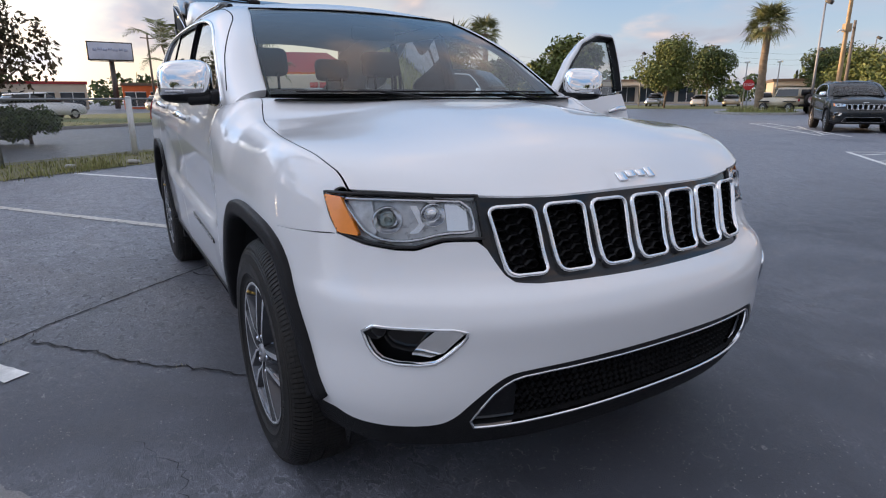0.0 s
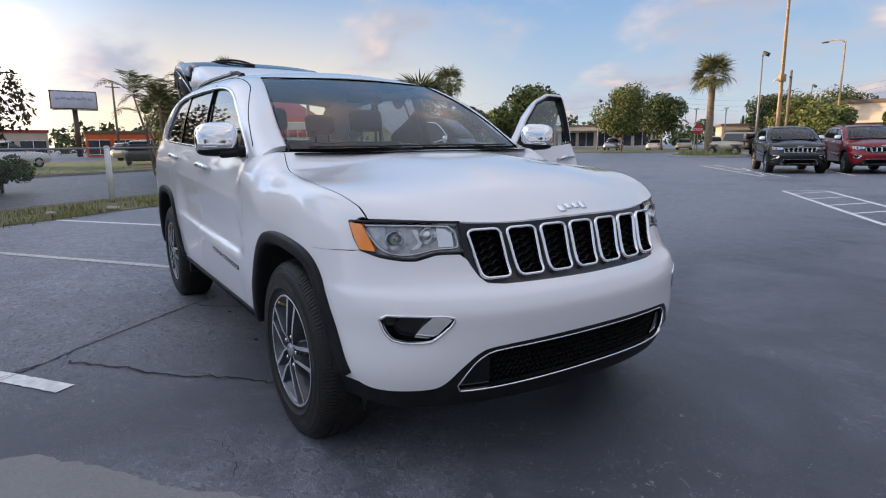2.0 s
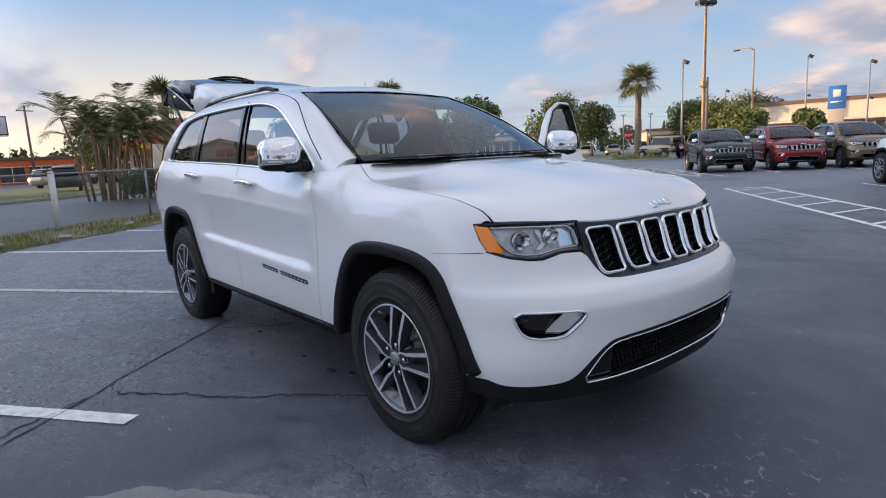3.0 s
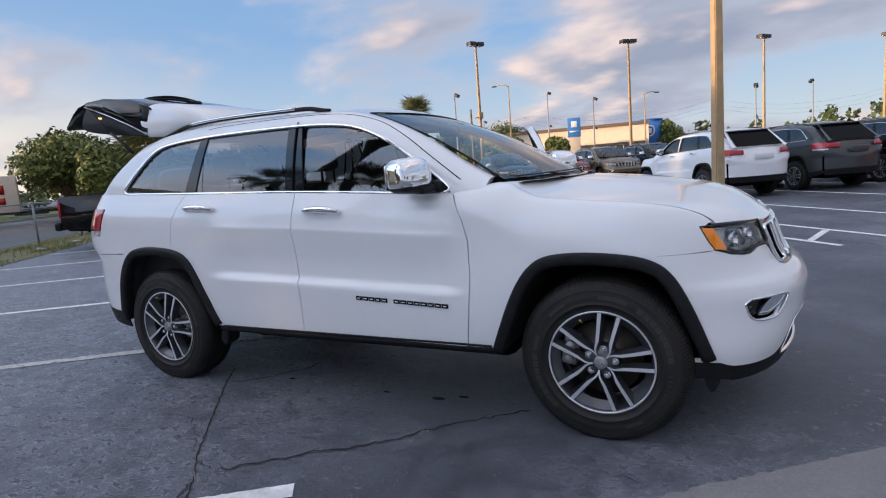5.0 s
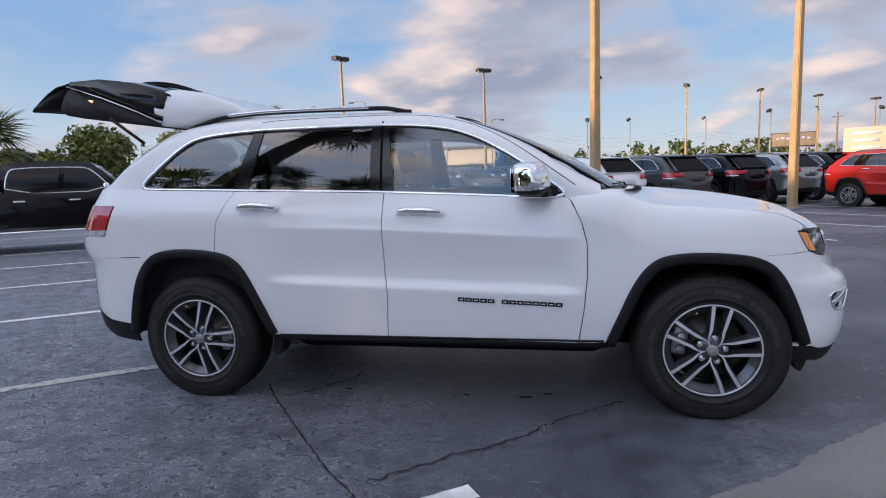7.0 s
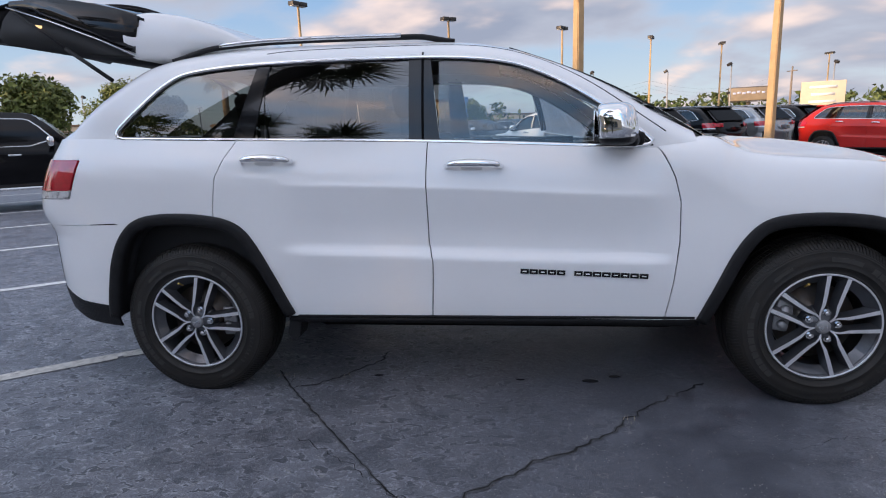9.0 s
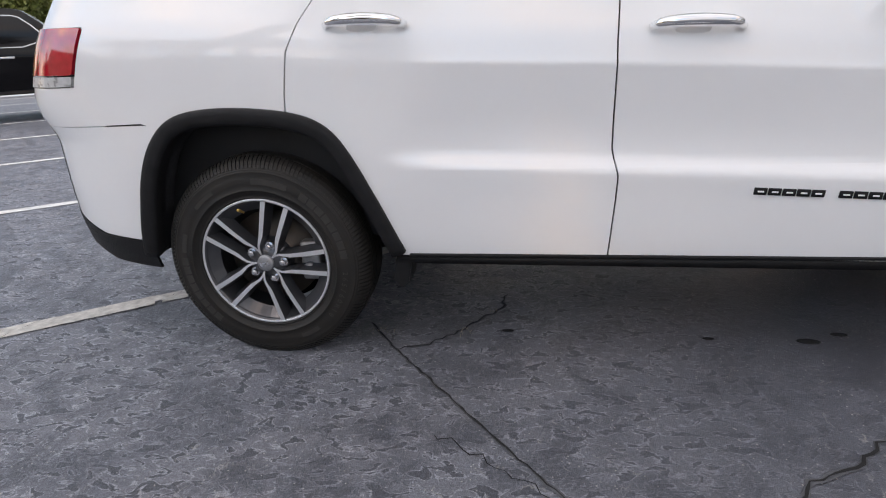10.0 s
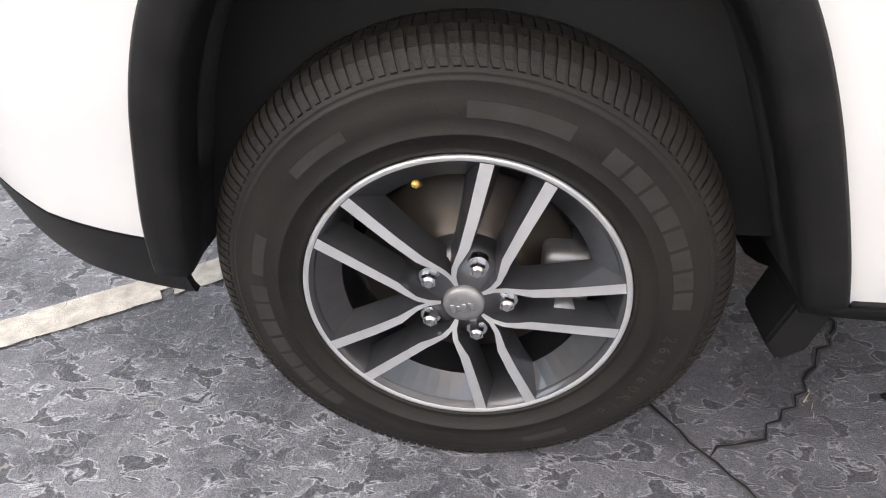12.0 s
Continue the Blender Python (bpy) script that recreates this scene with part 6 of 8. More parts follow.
def crack(pts, w, seed, rim=0.0, name="crack", label="dark crack in the asphalt", jag=0.018):
    """A jagged crack: a dark strip with crumbled edges."""
    r = random.Random(seed)
    line = []
    for a, b in zip(pts, pts[1:]):
        a, b = Vector((*a, 0)), Vector((*b, 0))
        k = max(2, int((b - a).length / 0.028))
        s = Vector((-(b - a).y, (b - a).x, 0)).normalized()
        for i in range(k):
            line.append(a + (b - a) * i / k + s * r.uniform(-jag, jag) * (0 if i == 0 else 1))
    line.append(Vector((*pts[-1], 0)))
    out = []
    for width, z, m, nm in ([(rim * 0.6, 0.0035, CRACKRIM, "crack_edge")] if rim else []) + [(w * (0.9 if seed < 3 else 0.6), 0.0055, CRACKM, name)]:
        bm = bmesh.new()
        rows = []
        for i, p in enumerate(line):
            t = (line[min(i + 1, len(line) - 1)] - line[max(i - 1, 0)]).normalized()
            s = Vector((-t.y, t.x, 0))
            e = width * (0.35 + 0.9 * r.random()) * (0.15 if i in (0, len(line) - 1) else 1) / 2
            rows.append((bm.verts.new(p + s * e + Vector((0, 0, z))), bm.verts.new(p - s * e + Vector((0, 0, z)))))
        for a, b in zip(rows, rows[1:]):
            bm.faces.new((a[0], a[1], b[1], b[0]))
        bmesh.ops.recalc_face_normals(bm, faces=bm.faces)
        for f in bm.faces:
            if f.normal.z < 0:
                f.normal_flip()
        o = tagged(obj(nm, bm, m, shade=False), label, "crack", kind="structure")
        out.append(o)
    return out


crack([(-2.62, -0.66), (-2.47, -0.87), (-1.79, -1.68), (-1.60, -1.86), (-1.2, -2.35)], 0.007, 1, 0.024, "joint", "straight joint between asphalt lanes", 0.004)
crack([(-1.58, -1.76), (-1.45, -1.65), (-1.22, -1.45), (-0.98, -1.28), (-0.86, -1.13), (-0.62, -0.90), (-0.40, -0.72)], 0.010, 2, 0.035)
crack([(-1.58, -1.76), (-1.75, -1.72), (-1.98, -1.52), (-2.25, -1.35)], 0.006, 3)
crack([(-1.60, -1.86), (-1.45, -2.15), (-1.25, -2.5)], 0.008, 4, 0.03)
crack([(-2.46, -0.88), (-2.30, -0.78), (-2.22, -0.70), (-2.16, -0.60), (-2.08, -0.50), (-2.06, -0.36)], 0.009, 6, 0.026)
crack([(-0.3, -1.35), (0.0, -1.2), (0.25, -1.25)], 0.004, 11)
crack([(1.6, 2.2), (2.2, 1.6), (2.6, 1.3)], 0.006, 12)
crack([(-5.5, -1.2), (-4.9, -1.0), (-4.3, -1.15)], 0.006, 13)
crack([(-4.6, -2.6), (-4.05, -2.2), (-3.7, -2.25), (-3.3, -2.5)], 0.006, 14)
crack([(2.4, 4.5), (1.4, 5.6), (0.6, 5.8), (-0.6, 7.2)], 0.012, 15)
crack([(3.2, 0.8), (2.6, 2.6), (2.9, 3.6)], 0.008, 16)
rg = random.Random(91)
for i in range(22):
    d, n = -1.95 - 2.6 * rg.random() ** 1.3, 1.78 + rg.uniform(-0.05, 0.05)
    p, q = lot(d, n), lot(d + rg.uniform(-0.10, 0.10), n + rg.choice((-1, 1)) * rg.uniform(0.03, 0.07))
    crack([(p.x, p.y), (q.x, q.y)], 0.005, 200 + i, 0, "crack", "thin crack through worn stripe paint", 0.010)
for x, y, s in ((-0.95, -0.72, 0.030), (-0.82, -0.66, 0.022), (-1.30, -0.72, 0.016), (-2.05, -0.70, 0.018)):
    bm = cyl(s, s * 0.8, 0.001, 14, pose(x, y, 0.004) @ Matrix.Diagonal((1.4, 0.7, 1, 1)))
    tagged(obj("oil_spot", bm, CRACKM), "small dark oil spot on the asphalt", "stain", "oil spots", "structure")
STRAW = mat("dry_straw", (0.36, 0.32, 0.22), 0.9, var=0.4, vscale=40, rnd=0.35)
BLADE = mat("weed_green", (0.15, 0.19, 0.05), 0.8, var=0.4, vscale=20, rnd=0.5, col2=(0.32, 0.28, 0.12))


def blades(r, place, count, h, spread, material, name, label, lean=0.6):
    bm = bmesh.new()
    for _ in range(count):
        p = place(r)
        a, hh, ln = r.uniform(0, 6.283), h * r.uniform(0.4, 1.2), lean * r.uniform(0.2, 1.0)
        d = Vector((math.cos(a), math.sin(a), 0))
        s = Vector((-d.y, d.x, 0)) * spread * r.uniform(0.6, 1.3)
        p0, p1, p2 = p, p + d * hh * ln * 0.35 + Vector((0, 0, hh * 0.6)), p + d * hh * ln + Vector((0, 0, hh))
        v = [bm.verts.new(q) for q in (p0 - s, p0 + s, p1 + s * 0.7, p1 - s * 0.7, p2)]
        bm.faces.new((v[0], v[1], v[2], v[3])), bm.faces.new((v[3], v[2], v[4]))
    return tagged(obj(name, bm, material, shade=False), label, "weeds", kind="stuff")


rg = random.Random(11)
for i, (x, y, c, hh) in enumerate(((-2.57, -0.74, 12, 0.03), (-0.86, -1.13, 9, 0.022), (-1.60, -1.84, 14, 0.03), (-2.22, -0.72, 7, 0.022), (-2.10, -0.52, 5, 0.015))):
    blades(rg, lambda r, x=x, y=y: Vector((x + r.gauss(0, 0.02), y + r.gauss(0, 0.02), 0.004)), c, hh, 0.0012, STRAW, "dry_tuft", "dry straw caught in a crack", 1.6)
# rough grass on the verge, thickest along the fence
rg = random.Random(12)
clumps = [(-8.95 - abs(rg.gauss(0, 0.7)), rg.uniform(-3, 30), rg.uniform(0.12, 0.55)) for _ in range(150)]


def on_verge(r):
    if r.random() < 0.72:
        d, n, w = r.choice(clumps)
        return lot(max(d + r.gauss(0, w * 0.45), -11.5), n + r.gauss(0, w), 0.012)
    return lot(-10.7 + r.gauss(0, 0.2), r.uniform(-3, 30), 0.012)


blades(rg, on_verge, 15000, 0.095, 0.007, BLADE, "verge_grass", "rough green and straw-coloured grass along the fence")
def on_lawn(r):
    return lot(-24.1 - abs(r.gauss(0, 4)), r.uniform(-12, 50), 0.03)
blades(rg, on_lawn, 5000, 0.10, 0.012, mat("lawn_blade", (0.055, 0.10, 0.022), 0.8, rnd=0.4), "lawn_grass", "short green lawn grass")
for i in range(9):
    p = lot(-9.1 - 0.5 * rg.random(), 2 + 1.7 * i + rg.random())
    bm = bmesh.new()
    bmesh.ops.create_icosphere(bm, subdivisions=2, radius=1)
    for v in bm.verts:
        v.co = Vector((v.co.x * 0.13, v.co.y * 0.08, v.co.z * 0.045)) * (1 + 0.6 * noise.noise(v.co * 2 + Vector((i, 0, 0))))
    put(bm, Matrix.Translation(p + Vector((0, 0, 0.05))) @ pose(0, 0, 0, 0, 0, 40 * i))
    tagged(obj("stone", bm, CONC), "lump of pale broken concrete on the verge", "stone", "stones on the verge")


# ---- fence ----
GALV = mat("galvanised_steel", (0.26, 0.27, 0.28), 0.5, 0.5, var=0.2, vscale=12)
POSTW = mat("white_post_paint", (0.72, 0.72, 0.70), 0.6, var=0.12, vscale=9)


def chain_fence(d, n0, n1):
    f = thing("chain_link_fence", "galvanised chain-link fence with one thick white post", "fence")
    h = 1.22
    for i, n in enumerate(np.arange(n0, n1, 2.74)):
        part("fence_post", join(cyl(0.030, 0.030, h + 0.02, 12, Matrix.Translation(lot(d, n))), cyl(0.036, 0.022, 0.04, 12, Matrix.Translation(lot(d, n, h + 0.02)))), GALV, f)
    part("white_post", join(cyl(0.062, 0.062, h + 0.02, 16, Matrix.Translation(lot(d + 0.05, 6.9))), cyl(0.07, 0.05, 0.03, 16, Matrix.Translation(lot(d + 0.05, 6.9, h + 0.02)))), POSTW, f, "thick white painted post")
    part("top_rail", tube([lot(d, n0, h), lot(d, n1, h)], 0.021, 8), GALV, f)
    part("bottom_wire", tube([lot(d, n0, 0.07), lot(d, n1, 0.07)], 0.004, 5), GALV, f)
    bm = bmesh.new()
    step, w = 0.072, 0.0030
    x = n0 - h
    lo, hi = 0.05, h
    while x < n1:
        for s in (1, -1):
            a, b = (x, x + (hi - lo)) if s > 0 else (x + (hi - lo), x)
            if min(a, b) >= n0 and max(a, b) <= n1:
                q = [lot(d + 0.002 * s, a - w, lo), lot(d + 0.002 * s, a + w, lo), lot(d + 0.002 * s, b + w, hi), lot(d + 0.002 * s, b - w, hi)]
                bm.faces.new([bm.verts.new(v) for v in q])
        x += step
    o = part("wire_mesh", bm, GALV, f, "diamond wire mesh", shade=False)
    o["kind"] = "stuff"
    return f


chain_fence(-10.7, -6.76, 34.0)

# ---- plants ----
LEAF = mat("leaf_green", (0.095, 0.135, 0.028), 0.65, vscale=2.0, rnd=0.40, col2=(0.17, 0.18, 0.045))
LEAFD = mat("leaf_dark", (0.040, 0.070, 0.018), 0.65, vscale=2.0, rnd=0.55, col2=(0.09, 0.115, 0.028))
LEAFRED = mat("leaf_rusty", (0.10, 0.055, 0.030), 0.7, vscale=3.0, rnd=0.5, col2=(0.06, 0.065, 0.025))
FROND = mat("palm_frond", (0.10, 0.125, 0.040), 0.55, vscale=2.0, rnd=0.45, col2=(0.20, 0.195, 0.075))
BARK = mat("bark", (0.16, 0.12, 0.085), 0.9, var=0.4, vscale=7, bump=0.8, bscale=25)
PALMBARK = mat("palm_trunk", (0.24, 0.18, 0.12), 0.9, var=0.35, vscale=6, bump=0.9, bscale=18)


def leaf_cloud(r, centres, count, size, spread):
    """Many small leaf faces thrown round clump centres: (place, radius)."""
    V, F = [], []
    for _ in range(count):
        c, rad = r.choice(centres)
        d = Vector((r.gauss(0, 1), r.gauss(0, 1), r.gauss(0, 0.8))).normalized() * rad * (0.45 + 0.6 * r.random() ** 0.6)
        p = Vector(c) + d
        n = (d.normalized() * 0.6 + Vector((r.gauss(0, 0.6), r.gauss(0, 0.6), r.gauss(0.3, 0.5)))).normalized()
        a = n.orthogonal().normalized()
        b = n.cross(a)
        k = r.uniform(0, 6.283)
        a, b = a * math.cos(k) + b * math.sin(k), b * math.cos(k) - a * math.sin(k)
        s = size * r.uniform(0.5, 1.4)
        i = len(V)
        V += [p - a * s, p + b * s * 0.5, p + a * s, p - b * s * 0.5]
        F.append((i, i + 1, i + 2, i + 3))
    me = bpy.data.meshes.new("crown")
    me.from_pydata(V, [], F)
    bm = bmesh.new()
    bm.from_mesh(me)
    bpy.data.meshes.remove(me)
    return bm


def tree(name, at, h, w, seed, material=LEAF, count=3800, trunk=0.30, leaf=0.13, label="broad leafy tree with a dense green crown", low=0.32):
    r = random.Random(seed)
    t = thing(name, label, "tree")
    th = h * low
    limbs = [tube([(0, 0, -0.1), (0.04 * h * r.uniform(-1, 1), 0.02 * h, th * 0.6), (0.05 * h * r.uniform(-1, 1), 0, th)], [trunk * 0.5, trunk * 0.4, trunk * 0.34], 9)]
    cents = []
    for i in range(16):
        a = i * 2.4 + r.uniform(-0.4, 0.4)
        rr = w * 0.5 * (0.12 + 0.56 * r.random())
        z = th + (h - th) * (0.18 + 0.66 * r.random())
        p = Vector((math.cos(a) * rr, math.sin(a) * rr, z))
        cents.append((p, w * r.uniform(0.17, 0.27)))
        limbs.append(tube([(0, 0, th * 0.85), p * 0.5 + Vector((0, 0, th * 0.45)), p], [trunk * 0.22, trunk * 0.14, trunk * 0.05], 6))
    cents.append((Vector((0, 0, h - w * 0.2)), w * 0.22))
    part("trunk", join(*limbs), BARK, t)
    part("crown", leaf_cloud(r, cents, count, leaf, 0), material, t, shade=False)
    t.matrix_basis = Matrix.Translation(at)
    return t


def fan_frond(r, L, droop, n=18):
    """A fan leaf on its stalk, growing along +x."""
    V, F = [], []
    st = 0.45 * L
    for i in range(3):
        x0, x1 = st * i / 3, st * (i + 1) / 3
        k = len(V)
        z = lambda x: 0.25 * x - droop * x * x
        V += [Vector((x0, -0.012, z(x0))), Vector((x0, 0.012, z(x0))), Vector((x1, 0.012, z(x1))), Vector((x1, -0.012, z(x1)))]
        F.append((k, k + 1, k + 2, k + 3))
    base = Vector((st, 0, 0.25 * st - droop * st * st))
    for i in range(n):
        a = radians(-100 + 200 * i / (n - 1)) + r.uniform(-0.04, 0.04)
        l = 0.58 * L * (0.75 + 0.3 * math.cos(a * 0.7)) * r.uniform(0.85, 1.1)
        d = Vector((math.cos(a), math.sin(a), 0.06 * r.uniform(-1, 1)))
        s = Vector((-d.y, d.x, 0)) * 0.018 * L
        m = base + d * l * 0.55
        e = base + d * l + Vector((0, 0, -0.25 * l * r.uniform(0.4, 1.6) - droop * 0.3))
        k = len(V)
        V += [base, m - s + Vector((0, 0, -0.02)), m + s, e]
        F += [(k, k + 1, k + 2), (k + 1, k + 3, k + 2)]
    return V, F


def fan_palm(name, at, h, seed, fronds=34, L=1.5, label="tall cabbage palm with a shaggy head of fan leaves", trunk=0.19, lean=0.0, bark=None, leaf=None):
    r = random.Random(seed)
    t = thing(name, label, "palm tree")
    top = Vector((lean, 0, h - 0.6))
    n = 18
    pts = [Vector((lean * (i / n) ** 1.6, 0.03 * math.sin(i), (h - 0.6) * i / n)) for i in range(n + 1)]
    rad = [trunk * (1.15 - 0.25 * i / n) * (1 + 0.05 * (i % 2)) * (1.25 if i > n - 3 else 1) for i in range(n + 1)]
    part("trunk", tube(pts, rad, 12), bark or PALMBARK, t)
    V, F = [], []
    for i in range(fronds):
        fv, ff = fan_frond(r, L * r.uniform(0.8, 1.15), r.uniform(0.05, 0.30))
        el = r.uniform(-55, 75) if i > 6 else r.uniform(50, 85)
        m = Matrix.Translation(top) @ pose(0, 0, 0, 0, 0, i * 137.5) @ pose(0, 0, 0, r.uniform(-25, 25), -el, 0)
        k = len(V)
        V += [m @ v for v in fv]
        F += [tuple(k + q for q in f) for f in ff]
    part("crown", mesh_of(V, F), leaf or FROND, t, shade=False)
    t.matrix_basis = Matrix.Translation(at)
    return t


def feather_frond(r, L):
    V, F = [], []
    n = 26
    path = [Vector((L * (i / n) * (1 - 0.15 * (i / n)), 0, 0.75 * L * (i / n) - 0.80 * L * (i / n) ** 2.1)) for i in range(n + 1)]
    for i in range(1, n):
        t = (path[i + 1] - path[i - 1]).normalized()
        for s in (-1, 1):
            l = 0.30 * L * math.sin(math.pi * (0.12 + 0.85 * i / n)) * r.uniform(0.85, 1.1)
            e = path[i] + t * l * 0.55 + Vector((0, s * l * 0.75, 0.10 * l - 0.35 * l * r.random()))
            k = len(V)
            w = t * 0.016 * L / 1.6
            V += [path[i] - w, path[i] + w, (path[i] + e) * 0.5 + w + Vector((0, 0, 0.02)), e]
            F += [(k, k + 1, k + 2), (k, k + 2, k + 3)]
    return V, F


def areca(name, at, h, seed, stems=12):
    r = random.Random(seed)
    t = thing(name, "clump of slender palms with arching feather leaves", "palm tree")
    V, F = [], []
    for i in range(stems):
        a, rr = r.uniform(0, 6.283), r.uniform(0.1, 0.8)
        hh = h * r.uniform(0.45, 0.78)
        b = Vector((math.cos(a) * rr, math.sin(a) * rr, 0))
        top = b * 1.9 + Vector((0, 0, hh))
        part("stem", tube([b, (b + top) * 0.5 - b * 0.15, top], [0.055, 0.05, 0.035], 7), PALMBARK, t)
        for j in range(6):
            fv, ff = feather_frond(r, h * r.uniform(0.30, 0.45))
            m = Matrix.Translation(top) @ pose(0, 0, 0, 0, 0, j * 47 + r.uniform(-15, 15)) @ pose(0, 0, 0, 0, r.uniform(-35, 25), 0)
            k = len(V)
            V += [m @ v for v in fv]
            F += [tuple(k + q for q in f) for f in ff]
    part("crown", mesh_of(V, F), FROND, t, shade=False)
    t.matrix_basis = Matrix.Translation(at)
    return t


def shrub(name, at, sx, sy, sz, seed, material=LEAFD, count=1500, label="clipped dark green shrub"):
    r = random.Random(seed)
    t = thing(name, label, "shrub")
    cents = [(Vector((r.uniform(-0.7, 0.7) * sx, r.uniform(-0.7, 0.7) * sy, sz * r.uniform(0.3, 0.65))), min(sx, sy, sz) * 0.45) for _ in range(14)]
    part("foliage", leaf_cloud(r, cents, count * 3, 0.06, 0), material, t, shade=False)
    part("stem", cyl(0.05, 0.03, sz * 0.5, 7), BARK, t)
    t.matrix_basis = Matrix.Translation(at)
    return t


def P(x, y, z=0.0):
    return Vector((x, y, z))


areca("areca_palm", P(-25.2, 2.5), 5.1, 3, 14)
areca("areca_palm", P(-26.2, 4.4), 4.6, 4, 11)
fan_palm("cabbage_palm", P(-28.0, 5.9), 4.9, 5, L=1.25)
shrub("shrub", P(-24.2, 3.9), 1.1, 0.9, 1.3, 6)
shrub("shrub", P(-24.8, 5.1), 0.9, 0.9, 1.1, 16)
fan_palm("cabbage_palm", P(-25.5, 43.4), 6.9, 7, 64, L=1.9, trunk=0.27)
fan_palm("cabbage_palm", P(-30.9, 21.2), 5.8, 17, 40, L=1.3)
fan_palm("cabbage_palm", P(-19.65, 12.0), 3.2, 8, 52, L=1.75, trunk=0.22, label="short cabbage palm behind the parked pickup")
tree("tree", P(-18.6, -3.9), 4.6, 4.2, 9, LEAFRED, 3200, 0.16, 0.09, "small tree with sparse rusty leaves", 0.3)
shrub("shrub", P(-18.2, -3.0), 0.75, 0.75, 1.2, 10, count=2400, label="round clipped hedge bush behind the fence")
for i, (x, y, h, w, m) in enumerate(((-42.0, 52.8, 7.0, 6.2, LEAF), (-44.3, 63.3, 7.0, 6.8, LEAFD), (-49.5, 62.0, 6.0, 5.5, LEAFD), (-27.2, 25.3, 4.9, 4.2, LEAF), (-30.4, 25.0, 3.5, 3.2, LEAF), (-27.0, 19.6, 3.3, 2.8, LEAFD),
                                 (-30.5, 17.5, 4.0, 4.4, LEAF), (-35.0, 17.0, 4.8, 5.0, LEAF), (-25.2, 13.2, 2.7, 2.2, LEAF), (-40, 21.5, 5.6, 6.5, LEAFD), (-46, 24, 5.4, 7.0, LEAFD), (-44, 31, 3.8, 5.0, LEAF), (-34.5, 30.0, 3.4, 3.4, LEAF), (-60, 9, 5.0, 6, LEAF), (-20.5, 52, 3.9, 4.0, LEAF), (-26, 60, 5.4, 6.0, LEAF), (-13.3, 45.3, 3.2, 2.6, LEAF), (-16.7, 44.1, 3.3, 2.8, LEAF),
                                 (-7.2, 74, 5.0, 4.4, LEAF), (-36, 74, 6.5, 7, LEAFD), (-29, 79, 6.5, 8, LEAFD), (31.5, 40.0, 7.5, 6.0, LEAF))):
    tree("tree", P(x, y), h, w, 40 + i, m, 11000 if h > 5 else 8000, 0.26, 0.15)

# far woods all round the horizon
rg = random.Random(77)
cents = []
for i in range(420):
    a = radians(rg.uniform(20, 215))
    D = rg.uniform(112, 190)
    h = rg.uniform(2.0, 5.2) * (1.25 if 60 < math.degrees(a) < 100 else 1.0)
    for k in range(3):
        cents.append((P(math.cos(a) * D + rg.uniform(-3, 3), math.sin(a) * D + rg.uniform(-3, 3), h * (0.3 + 0.35 * k)), 2.4 - 0.5 * k))
bm = leaf_cloud(rg, cents, 42000, 0.62, 0)
tagged(obj("far_woods", bm, LEAFD, shade=False), "distant line of dark green trees along the horizon", "woods", kind="stuff")


# ---- lamp posts ----
TANPOLE = mat("tan_pole_paint", (0.40, 0.28, 0.15), 0.6, var=0.15, vscale=4)
GREYPOLE = mat("grey_pole", (0.33, 0.33, 0.33), 0.55, 0.3, var=0.15, vscale=4)
HEADM = mat("lamp_head_bronze", (0.05, 0.045, 0.04), 0.5, 0.3, var=0.2)
LAMPGL = mat("lamp_glass", (0.75, 0.75, 0.72), 0.3, var=0.05)
WOODP = mat("weathered_wood", (0.20, 0.16, 0.12), 0.9, var=0.3, vscale=5)


def lot_lamp(at, h, r=0.11, yaw=0.0, heads=2, box_at=0.0):
    t = thing("lamp_post", "tall tan lamp post with bronze shoebox heads", "lamp post", "lamp posts of the car park")
    part("base", box(0.42, 0.42, 0.04, None, 0.01), GREYPOLE, t, "flat base plate")
    bm = bmesh.new()
    bmesh.ops.create_cone(bm, cap_ends=True, segments=4, radius1=r * 1.35, radius2=r * 0.85, depth=h)
    bmesh.ops.translate(bm, vec=(0, 0, h / 2), verts=bm.verts)
    bmesh.ops.rotate(bm, matrix=Matrix.Rotation(radians(45), 3, "Z"), verts=bm.verts)
    bmesh.ops.bevel(bm, geom=[e for e in bm.edges if abs(e.verts[0].co.z - e.verts[1].co.z) > 1], offset=0.02, segments=2, affect="EDGES")
    part("pole", bm, TANPOLE, t, shade=False)
    for i in range(heads):
        s = 1 if i else -1
        hd = part("lamp_head", join(box(0.50, 0.46, 0.24, pose(s * 0.30, 0, h - 0.12), 0.03), box(0.22, 0.06, 0.06, pose(s * 0.15, 0, h - 0.05))), HEADM, t, "bronze shoebox lamp head")
        part("lens", box(0.40, 0.34, 0.02, pose(s * 0.30, 0, h - 0.138), 0.004), LAMPGL, hd)
    if box_at:
        part("junction_box", box(0.32, 0.30, 0.40, pose(0, 0, box_at), 0.02), TANPOLE, t)
        part("camera_arm", tube([(0, 0, box_at + 0.1), (-0.35, 0, box_at + 0.1), (-0.45, 0, box_at)], 0.04, 6), LAMPGL, t)
    t.matrix_basis = Matrix.Translation(at) @ pose(0, 0, 0, 0, 0, yaw)
    return t


